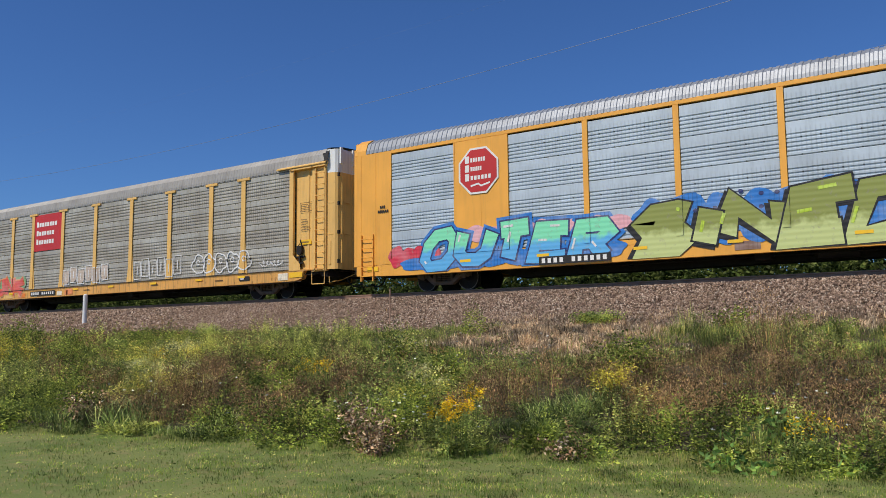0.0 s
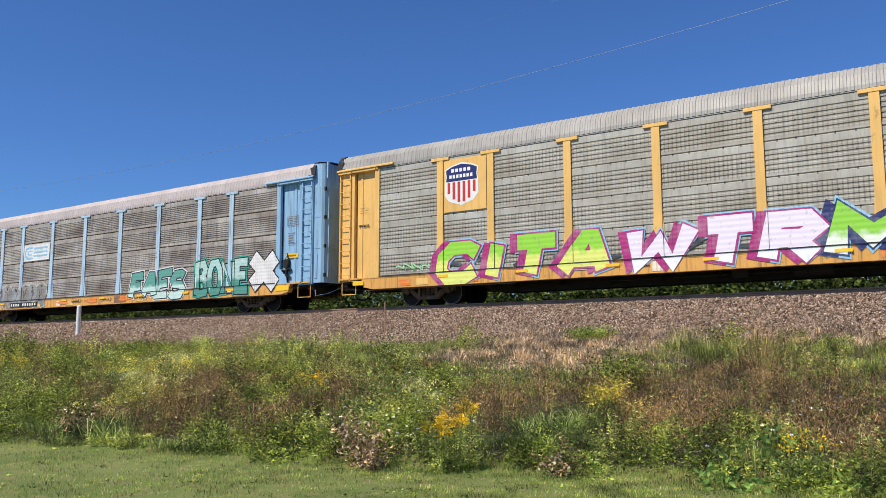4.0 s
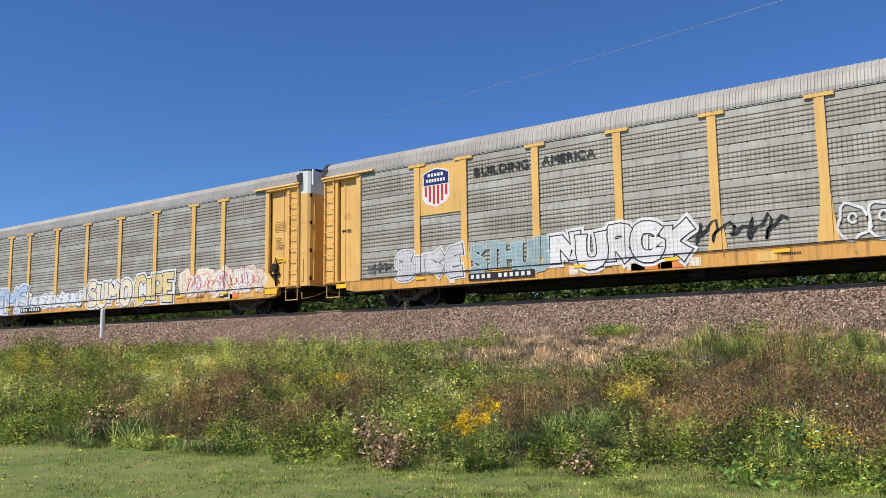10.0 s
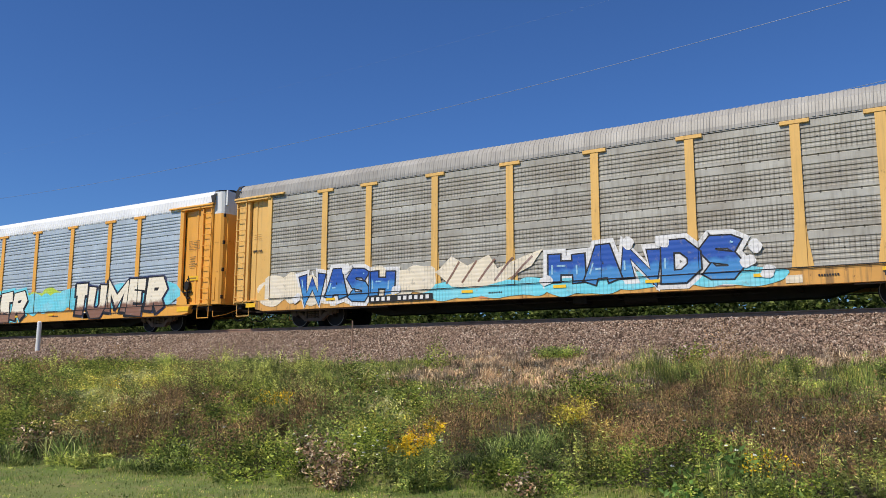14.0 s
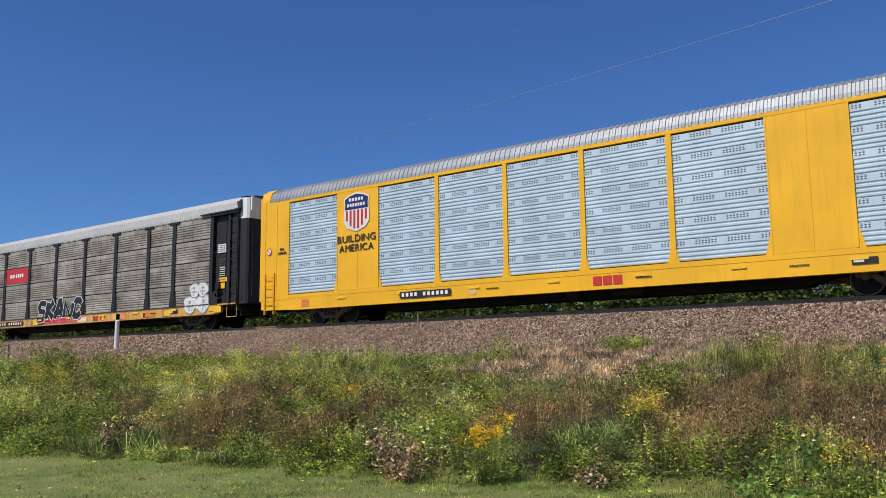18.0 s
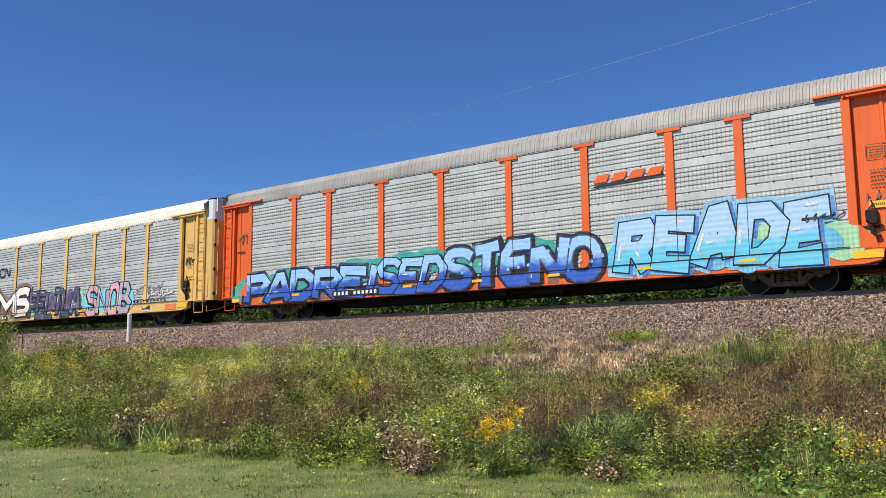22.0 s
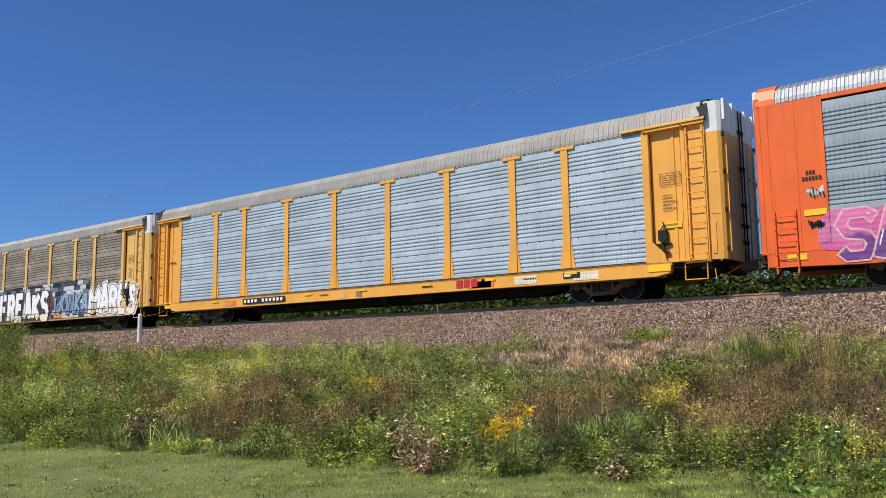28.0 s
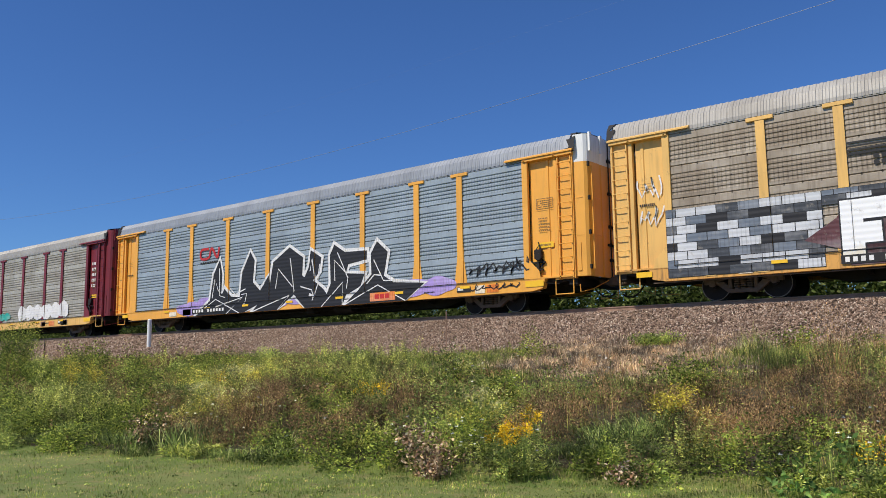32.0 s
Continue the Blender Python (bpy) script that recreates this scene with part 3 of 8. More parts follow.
def end_sheet(bm):
    # recessed sheet with a fold in it
    prism(bm, [(11.92, -1.44), (12.56, -1.44), (12.58, -1.47), (12.66, -1.47), (12.68, -1.44), (12.84, -1.44), (12.84, -1.41), (11.92, -1.41)], "z", 1.02, 4.98)


def end_gusset(bm):
    prism(bm, [(11.72, 1.0), (12.35, 1.0), (12.3, 1.25), (11.95, 1.6), (11.72, 1.6)], "y", -1.605, -1.602)


def corner_post(bm):
    prism(bm, [(12.9, -1.56), (13.02, -1.56), (13.03, -1.52), (13.54, -1.52), (13.55, -1.57), (13.62, -1.57), (13.62, -1.4), (12.9, -1.4)], "z", 0.92, 4.98)


END_PARTS = (("end_jamb", end_jamb), ("end_sheet", end_sheet), ("end_gusset", end_gusset), ("corner_post", corner_post))


def hood(bm):
    prism(bm, [(-1.5, 5.12), (-1.6, 5.11), (-1.68, 5.06), (-1.68, 5.02), (-1.5, 5.04)], "x", 11.05, 13.68)
    prism(bm, [(-1.42, 5.03), (-1.645, 5.02), (-1.645, 4.93), (-1.42, 4.9)], "x", 11.75, 13.64)
    for x in (11.8, 12.95):
        prism(bm, [(-1.5, 4.97), (-1.68, 4.96), (-1.5, 4.8)], "x", x, x + 0.05)


DOOR_PLAN = [(13.62, -1.5), (13.96, -1.44), (14.05, -1.36), (14.1, -1.2), (14.1, -0.66), (14.07, -0.62), (14.07, -0.58), (14.1, -0.54), (14.1, -0.03), (14.03, -0.03), (14.0, -1.2), (13.9, -1.34), (13.62, -1.43)]


FLAT_PLAN = [(13.5, -1.44), (13.62, -1.4), (13.62, -0.03), (13.54, -0.03), (13.54, -1.36), (13.5, -1.38)]


def flat_low(bm):
    prism(bm, FLAT_PLAN, "z", 0.98, 4.66)
    for y in (-1.1, -0.6, -0.2):
        box(bm, 13.62, 13.66, y - 0.05, y + 0.05, 1.05, 4.6)


def flat_high(bm):
    prism(bm, FLAT_PLAN, "z", 4.66, 5.56)


def flat_rod(bm):
    rod(bm, (13.69, -0.12, 1.0), (13.69, -0.12, 5.4), 0.022, 8)


def stirrup(bm):
    # bent step hung under the wagon's corner
    for a, b in (((12.85, -1.5, 0.98), (12.85, -1.5, 0.45)), ((12.85, -1.5, 0.45), (13.5, -1.5, 0.45)), ((13.5, -1.5, 0.45), (13.5, -1.5, 0.98))):
        rod(bm, a, b, 0.018, 6)


def door_low(bm):
    prism(bm, DOOR_PLAN, "z", 0.98, 4.66)
    for z in (2.3, 3.5):
        box(bm, 14.06, 14.13, -1.15, -0.7, z, z + 0.06)
        prism(bm, [(13.68, -1.5), (13.9, -1.462), (13.9, -1.44), (13.68, -1.47)], "z", z - 0.02, z + 0.01)
    box(bm, 14.08, 14.13, -1.22, -1.1, 1.2, 4.5)
    prism(bm, [(13.68, -1.51), (13.8, -1.492), (13.8, -1.46), (13.68, -1.47)], "z", 1.15, 2.05)


def door_high(bm):
    prism(bm, DOOR_PLAN, "z", 4.66, 5.56)
    for y in (-1.25, -0.55):
        box(bm, 14.07, 14.14, y - 0.06, y + 0.06, 5.0, 5.62)


def lock_rod(bm):
    # black greasy rod at the joint of the two leaves, with its brackets and handle
    rod(bm, (14.14, -0.12, 1.0), (14.14, -0.12, 5.5), 0.022, 8)
    for z in (1.5, 2.6, 3.7, 4.8):
        box(bm, 14.09, 14.17, -0.18, -0.06, z, z + 0.1)
        box(bm, 14.05, 14.11, -1.4, -1.32, z - 0.3, z - 0.16)
    box(bm, 14.11, 14.17, -0.16, 0.3, 2.0, 2.08)


def build_old(car, spec):
    """Wagon with outside posts, four rows of ribbed sheets a bay, and ladders at its corners."""
    fr = spec["frame"]
    edges = [-11.72] + [x + s * 0.03 for x in POSTS_OLD for s in (-1, 1)] + [11.72]
    row = (4.97 - 1.03) / 4
    for m in (Matrix(), HALF_TURN):
        place("side_sill", shared("side_sill", lambda b: (prism(b, [(-12.5, 0.98), (-12.4, 0.68), (-12.0, 0.6), (12.0, 0.6), (12.4, 0.68), (12.5, 0.98)], "y", -1.59, -1.36), box(b, -13.55, 13.55, -1.6, -1.4, 0.98, 1.03))), spec.get("sill", SILL_Y if fr == Y_PAINT else fr), car, m)
        place("top_chord", shared("top_chord", lambda b: box(b, -13.6, 13.6, -1.57, -1.4, 4.955, 5.02)), spec["roof"], car, m)
        for a, b in zip(edges[::2], edges[1::2]):
            for r in range(4):
                w = b - a - 0.01
                place("side_panel", ribbed(w, row - spec.get("gap", 0.014), spec.get("ribs", 5), 0.028 if spec["panel"] in (GALV_ICE, GALV_SLATE, GALV_RUST, GALV_SILVER) else 0.02, True), spec["panel"], car, m @ Matrix.Translation(((a + b) / 2, -1.53, 1.03 + r * row)))
        place("seam_strip", shared("seam_strip", lambda b: box(b, -11.7, 11.7, -1.634, -1.6, 1.036, 1.06)), SEAL, car, m, "thin black strip above the sill")
        place("air_pipe", shared("air_pipe_rear", lambda b: rod(b, (-12.4, -1.53, 0.57), (-6.2, -1.53, 0.55), 0.016, 6)), TRUCK_MAT, car, m)
        place("air_pipe", shared("air_pipe_front", lambda b: rod(b, (8.2, -1.53, 0.56), (12.3, -1.53, 0.58), 0.016, 6)), TRUCK_MAT, car, m)
        for x in POSTS_OLD:
            place("side_post", shared("side_post", old_post), spec.get("post", fr), car, m @ Matrix.Translation((x, 0, 0)))
        for s in (1, -1):
            # the far corner of this side is the mirror image
            k = "" if s == 1 else "_mirrored"
            def flip(make, s=s):
                def f(bm):
                    make(bm)
                    if s < 0:
                        bmesh.ops.scale(bm, vec=(-1, 1, 1), verts=bm.verts)
                        bmesh.ops.reverse_faces(bm, faces=bm.faces)
                return f
            for nm, mk in END_PARTS:
                place(nm, shared(nm + k, flip(mk)), fr, car, m)
            place("hood", shared("hood" + k, flip(hood)), fr, car, m)
            # the leading end's doors bulge, the trailing end's lie flat
            flat = (s < 0) == (m is not HALF_TURN)
            low, high, lock = (flat_low, flat_high, flat_rod) if flat else (door_low, door_high, lock_rod)
            q = k + ("_flat" if flat else "")
            place("end_door", shared("end_door" + q, flip(low)), spec.get("door", fr), car, m)
            place("door_cap", shared("door_cap" + q, flip(high)), spec.get("cap", W_PAINT), car, m, "white upper part of the end door")
            place("lock_rod", shared("lock_rod" + q, flip(lock)), STEEL_DARK, car, m)
            place("stirrup_step", shared("stirrup_step" + k, flip(stirrup)), spec.get("sill", fr), car, m)
            place("sealing_strip", shared("sealing_strip" + k, flip(sealing)), SEAL, car, m)
            x0, x1 = (13.08, 13.56) if s > 0 else (-13.56, -13.08)
            ladder(car, m, x0, x1, 0.95, 4.9, 9, -1.6, fr)
    place("roof", roof_mesh("old_roof", SECTION_OLD, 13.5, 0.17, 0.012), spec["roof"], car)
    place("end_stanchion", shared("end_stanchion", lambda b: (box(b, 13.95, 14.03, 1.36, 1.48, 0.9, 4.7, 0.01), box(b, 13.5, 14.03, 1.38, 1.46, 4.62, 4.7))), fr, car)
    hb = place("hand_brake", shared("hand_brake", hand_brake), STEEL_DARK, car, Matrix.Translation((12.25, -1.46, 1.7)), "dark iron hand brake")
    running_gear(car, spec)


def sealing(bm):
    # torn black sealing along the roof's end
    sec = [p for p in SECTION_OLD if p[0] <= 0]
    for i, (a, b) in enumerate(zip(sec, sec[1:])):
        x0 = 13.5 + 0.07 * ((i * 7) % 3)
        v = [bm.verts.new(p) for p in ((x0, a[0] * 1.02, a[1] + 0.03), (13.72, a[0] * 1.02, a[1] + 0.03), (13.72, b[0] * 1.02, b[1] + 0.03), (x0 - 0.14, b[0] * 1.02, b[1] + 0.03))]
        w = [bm.verts.new(q.co - Vector((0, 0, 0.03))) for q in v]
        bm.faces.new(v), bm.faces.new(w[::-1])
        for j in range(4):
            bm.faces.new((v[j], w[j], w[(j + 1) % 4], v[(j + 1) % 4]))
    bmesh.ops.recalc_face_normals(bm, faces=bm.faces)


def plated_end(bm):
    prism(bm, [(11.8, -1.6), (12.5, -1.6), (12.5, -1.612), (12.53, -1.612), (12.53, -1.6), (13.2, -1.6), (13.2, -1.612), (13.23, -1.612), (13.23, -1.6), (13.4, -1.6), (13.4, -1.5), (11.8, -1.5)], "z", 0.98, 5.06)


def roof_corner(bm):
    prism(bm, [(-1.6, 5.06), (-1.585, 5.22), (-1.48, 5.5), (-1.2, 5.68), (-0.6, 5.77), (0, 5.79), (0, 5.7), (-1.1, 5.5), (-1.5, 5.0)], "x", 12.98, 13.5)


def door_post(bm):
    box(bm, 13.4, 13.56, -1.585, -1.42, 0.95, 5.3, 0.02)


NEW_END_PARTS = (("end_sheet", plated_end), ("roof_corner", roof_corner), ("door_post", door_post))


FOLD_PLAN = [(13.5, -1.5), (13.66, -1.5), (13.72, -1.34), (13.84, -1.3), (13.84, -1.12), (13.92, -1.06), (13.92, -0.86), (13.84, -0.8), (13.84, -0.62), (13.92, -0.56), (13.92, -0.3), (13.86, -0.24), (13.86, -0.03), (13.78, -0.03), (13.7, -1.1), (13.5, -1.4)]


def fold_low(bm):
    prism(bm, FOLD_PLAN, "z", 0.98, 4.5)
    for z in (1.4, 2.1, 2.9, 3.6, 4.2):
        box(bm, 13.52, 13.6, -1.56, -1.46, z, z + 0.14, 0.01)


def fold_high(bm):
    prism(bm, FOLD_PLAN, "z", 4.5, 5.56)


def new_sheet(width):
    def make(bm):
        w = width / 2
        pts = [(-w, -1.54), (-w, -1.61), (-w + 0.04, -1.61), (-w + 0.04, -1.6), (-0.012, -1.6), (-0.012, -1.61), (0.012, -1.61), (0.012, -1.6), (w - 0.04, -1.6), (w - 0.04, -1.61), (w, -1.61), (w, -1.54)]
        prism(bm, pts, "z", 1.174, 4.946)
    return shared(("side_sheet", width), make)


def sheet_gusset(bm):
    prism(bm, [(1.06, 1.17), (1.22, 1.17), (1.06, 1.8)], "y", -1.588, -1.54)


def build_new(car, spec):
    """Smooth-sided wagon: flush posts, plated bays, deep ribbed sheets set between them."""
    fr = spec["frame"]
    bays = [(-11.8, -9.1), (-6.98, -4.35), (-4.17, -1.51), (-1.33, 1.33), (1.51, 4.17), (4.35, 6.98), (9.1, 11.8)]
    zl, zh = 1.2, 4.92
    rows = spec.get("rows", 4)
    row = (zh - zl) / rows
    for m in (Matrix(), HALF_TURN):
        place("side_sill", shared("new_sill", lambda b: (prism(b, [(-13.42, 1.02), (-13.42, 0.62), (-11.2, 0.55), (11.2, 0.55), (13.42, 0.62), (13.42, 1.02)], "y", -1.59, -1.36), box(b, -11.8, 11.8, -1.6, -1.4, 1.02, 1.17))), fr, car, m)
        place("top_chord", shared("new_chord", lambda b: box(b, -11.8, 11.8, -1.6, -1.45, 4.95, 5.08, 0.01)), fr, car, m)
        for a, b in bays:
            for r in range(rows):
                place("side_panel", ribbed(b - a - 0.02, row - 0.012, spec.get("ribs", 5), 0.026), spec["panel"], car, m @ Matrix.Translation(((a + b) / 2, -1.545, zl + r * row)))
        for x in POSTS_NEW:
            place("side_post", shared("flush_post", lambda b: (box(b, -0.085, 0.085, -1.6, -1.5, 1.17, 4.95), prism(b, [(-0.17, 1.17), (0.17, 1.17), (0.085, 1.6), (-0.085, 1.6)], "y", -1.588, -1.55))), fr, car, m @ Matrix.Translation((x, 0, 0)))
        for x in (-8.04, 8.04):
            place("side_sheet", new_sheet(2.12), fr, car, m @ Matrix.Translation((x, 0, 0)))
            for a in (0, 1):
                g = place("sheet_gusset", shared(("sheet_gusset", a), lambda b, a=a: (sheet_gusset(b), a and (bmesh.ops.scale(b, vec=(-1, 1, 1), verts=b.verts), bmesh.ops.reverse_faces(b, faces=b.faces)))), fr, car, m @ Matrix.Translation((x, 0, 0)))
        for s in (1, -1):
            k = "" if s == 1 else "_mirrored"
            def flip(make, s=s):
                def f(bm):
                    make(bm)
                    if s < 0:
                        bmesh.ops.scale(bm, vec=(-1, 1, 1), verts=bm.verts)
                        bmesh.ops.reverse_faces(bm, faces=bm.faces)
                return f
            for nm, mk in NEW_END_PARTS:
                place(nm, shared("new_" + nm + k, flip(mk)), fr, car, m)
            flat = (s < 0) == (m is not HALF_TURN)
            q = k + ("_flat" if flat else "")
            place("end_door", shared("folding_door" + q, flip(flat_low if flat else fold_low)), spec.get("door", GALV_OLD), car, m)
            place("door_cap", shared("folding_cap" + q, flip(flat_high if flat else fold_high)), spec.get("cap", fr), car, m)
            x0, x1 = (12.62, 13.16) if s > 0 else (-13.16, -12.62)
            ladder(car, m, x0, x1, 0.42, 2.1, 5, -1.66, fr)
    place("roof", roof_mesh("new_roof", SECTION_NEW, 13.0, 0.2, 0.022), spec["roof"], car)
    place("hand_brake", shared("hand_brake", hand_brake), fr, car, Matrix.Translation((12.1, -1.6, 1.35)))
    running_gear(car, spec)


SPECS = [
    dict(kind="new", frame=Y_ORANGE, panel=GALV_ICE, roof=ROOF_NEW, label="yellow smooth-sided autorack wagon with pale ribbed panels and green graffiti"),
    dict(kind="old", frame=Y_PAINT, panel=GALV_OLD, roof=ROOF_OLD, label="faded yellow autorack wagon with a red company panel"),
    dict(kind="old", frame=Y_PAINT, panel=GALV_OLD, roof=ROOF_OLD, label="faded yellow autorack wagon with tall lime graffiti letters"),
    dict(kind="old", frame=B_PAINT, panel=GALV_RUST, roof=ROOF_PINK, post=B_POST, sill=SILL_Y, cap=B_PAINT, gap=0.032, ribs=8, label="grimy grey autorack wagon with pale blue posts"),
    dict(kind="new", frame=Y_ORANGE, panel=GALV_BLUE, roof=ROOF_NEW, label="yellow smooth-sided autorack wagon with a red emblem"),
    dict(kind="old", frame=Y_PAINT, panel=GALV_OLD, roof=ROOF_OLD, label="yellow autorack wagon with a shield emblem and white graffiti"),
    dict(kind="old", frame=Y_PAINT, panel=GALV_OLD, roof=ROOF_OLD, label="yellow autorack wagon covered low down in cream and pink graffiti"),
    dict(kind="old", frame=Y_PAINT, panel=GALV_OLD, roof=ROOF_OLD, label="yellow autorack wagon with blue block-letter graffiti"),
    dict(kind="old", frame=Y_ORANGE, panel=GALV_ICE, roof=ROOF_WHITE, label="yellow autorack wagon with pale panels and a white roof"),
    dict(kind="new", frame=Y_BRIGHT, panel=GALV_NEW, roof=ROOF_NEW, cap=Y_BRIGHT, door=GALV_BLUE, rows=6, ribs=3, label="clean bright yellow autorack wagon with perforated panels"),
    dict(kind="old", frame=K_PAINT, panel=GALV_SILVER, roof=ROOF_GREY, sill=SILL_Y, gap=0.036, ribs=6, label="black and silver autorack wagon on a yellow sill"),
    dict(kind="old", frame=O_PAINT, panel=GALV_PALE, roof=ROOF_OLD, label="orange autorack wagon with blue graffiti along its side"),
    dict(kind="old", frame=C_PAINT, panel=GALV_PALE, roof=ROOF_CREAM, label="tan autorack wagon with a cream roof and pastel graffiti"),
    dict(kind="new", frame=O_PAINT, panel=GALV_SLATE, roof=ROOF_NEW, door=K_PAINT, cap=W_PAINT, label="orange smooth-sided autorack wagon with teal graffiti"),
    dict(kind="old", frame=Y_ORANGE, panel=GALV_ICE, roof=ROOF_OLD, label="clean yellow autorack wagon with pale grey panels"),
    dict(kind="old", frame=Y_PAINT, panel=GALV_BROWN, roof=ROOF_OLD, label="yellow autorack wagon with a painted brick wall and white letters"),
    dict(kind="old", frame=Y_ORANGE, panel=GALV_SLATE, roof=ROOF_NEW, label="yellow autorack wagon with spiky black graffiti"),
    dict(kind="old", frame=M_PAINT, panel=GALV_OLD, roof=ROOF_OLD, sill=Y_PAINT, cap=M_PAINT, label="dark red autorack wagon with weathered grey panels"),
]
CARS = []
for spec in SPECS:
    c = tagged(new("autorack_wagon"), spec["label"], "railway wagon", "wagons of the train")
    (build_old if spec["kind"] == "old" else build_new)(c, spec)
    CARS.append(c)


# ---- lettering and graffiti on the wagons' near sides ----
art = np.random.default_rng(11)
OLD_CUTS = sorted([x + s * 0.14 for x in POSTS_OLD for s in (-1, 1)] + [-13.0, -12.9, -11.92, -11.7, 11.7, 11.92, 12.9, 13.0])
NEW_CUTS = sorted([x + s * 0.1 for x in POSTS_NEW for s in (-1, 1)] + [s * x for s in (-1, 1) for x in (6.97, 9.11, 11.8)])


def surface(kind, x, z):
    """The outermost y of a wagon's near side at x, z."""
    if z < 1.03 or (kind == "new" and z < 1.17):
        return -1.601
    a = abs(x)
    if kind == "old":
        if any(abs(x - p) < 0.14 for p in POSTS_OLD) or 11.7 < a < 11.92:
            return -1.602
        if a >= 11.92:
            return -1.475 if a < 12.9 else -1.575
        return -1.573
    if any(abs(x - p) < 0.1 for p in POSTS_NEW) or 6.97 < a < 9.11 or a > 11.8:
        return -1.614
    return -1.592


class Sheet:
    """Paint on one wagon: flat shapes in layers, cut where the side steps, joined into one mesh with several colours."""

    def __init__(self, kind):
        self.kind, self.v, self.f, self.mi, self.mats, self.count = kind, [], [], [], [], 0

    def slot(self, m):
        if m not in self.mats:
            self.mats.append(m)
        return self.mats.index(m)

    def add(self, bm, m, layer):
        """bm: a flat mesh in x and z (y = 0)."""
        cuts = OLD_CUTS if self.kind == "old" else NEW_CUTS
        xs = [v.co.x for v in bm.verts]
        if not xs:
            bm.free()
            return
        lo, hi = min(xs), max(xs)
        for c in cuts:
            if lo < c < hi:
                bmesh.ops.bisect_plane(bm, geom=bm.verts[:] + bm.edges[:] + bm.faces[:], plane_co=(c, 0, 0), plane_no=(1, 0, 0))
        for z in ((1.03,) if self.kind == "old" else (1.17,)):
            bmesh.ops.bisect_plane(bm, geom=bm.verts[:] + bm.edges[:] + bm.faces[:], plane_co=(0, 0, z), plane_no=(0, 0, 1))
        s = self.slot(m)
        self.count = (self.count + 1) % 70
        for f in bm.faces:
            c = f.calc_center_median()
            y = surface(self.kind, c.x, c.z) - 0.003 * (layer + 1) - 0.00004 * self.count
            ids = []
            for v in f.verts:
                ids.append(len(self.v))
                self.v.append((v.co.x, y, v.co.z))
            if f.normal.y > 0:
                ids.reverse()
            self.f.append(ids)
            self.mi.append(s)
        bm.free()

    def poly(self, pts, m, layer):
        bm = bmesh.new()
        vs = [bm.verts.new((x, 0, z)) for x, z in pts]
        f = bm.faces.new(vs)
        f.normal_update()
        bmesh.ops.triangulate(bm, faces=[f])
        bm.normal_update()
        self.add(bm, m, layer)

    def rect(self, x0, x1, z0, z1, m, layer):
        self.poly([(x0, z0), (x1, z0), (x1, z1), (x0, z1)], m, layer)

    def stroke(self, pts, w, m, layer):
        """A line of even width along points."""
        bm = bmesh.new()
        p = [Vector((x, 0, z)) for x, z in pts]
        rows = []
        for i, q in enumerate(p):
            d = (p[min(i + 1, len(p) - 1)] - p[max(i - 1, 0)]).normalized()
            s = Vector((-d.z, 0, d.x)) * w / 2
            rows.append((bm.verts.new(q - s), bm.verts.new(q + s)))
        for a, b in zip(rows, rows[1:]):
            bm.faces.new((a[0], b[0], b[1], a[1]))
        bm.normal_update()
        self.add(bm, m, layer)

    def finish(self, name, car, label):
        if not self.f:
            return None
        me = bpy.data.meshes.new(name)
        me.from_pydata(self.v, [], self.f)
        for m in self.mats:
            me.materials.append(m)
        me.polygons.foreach_set("material_index", self.mi)
        ob = new(name, me)
        ob.parent = car
        return tagged(ob, label)


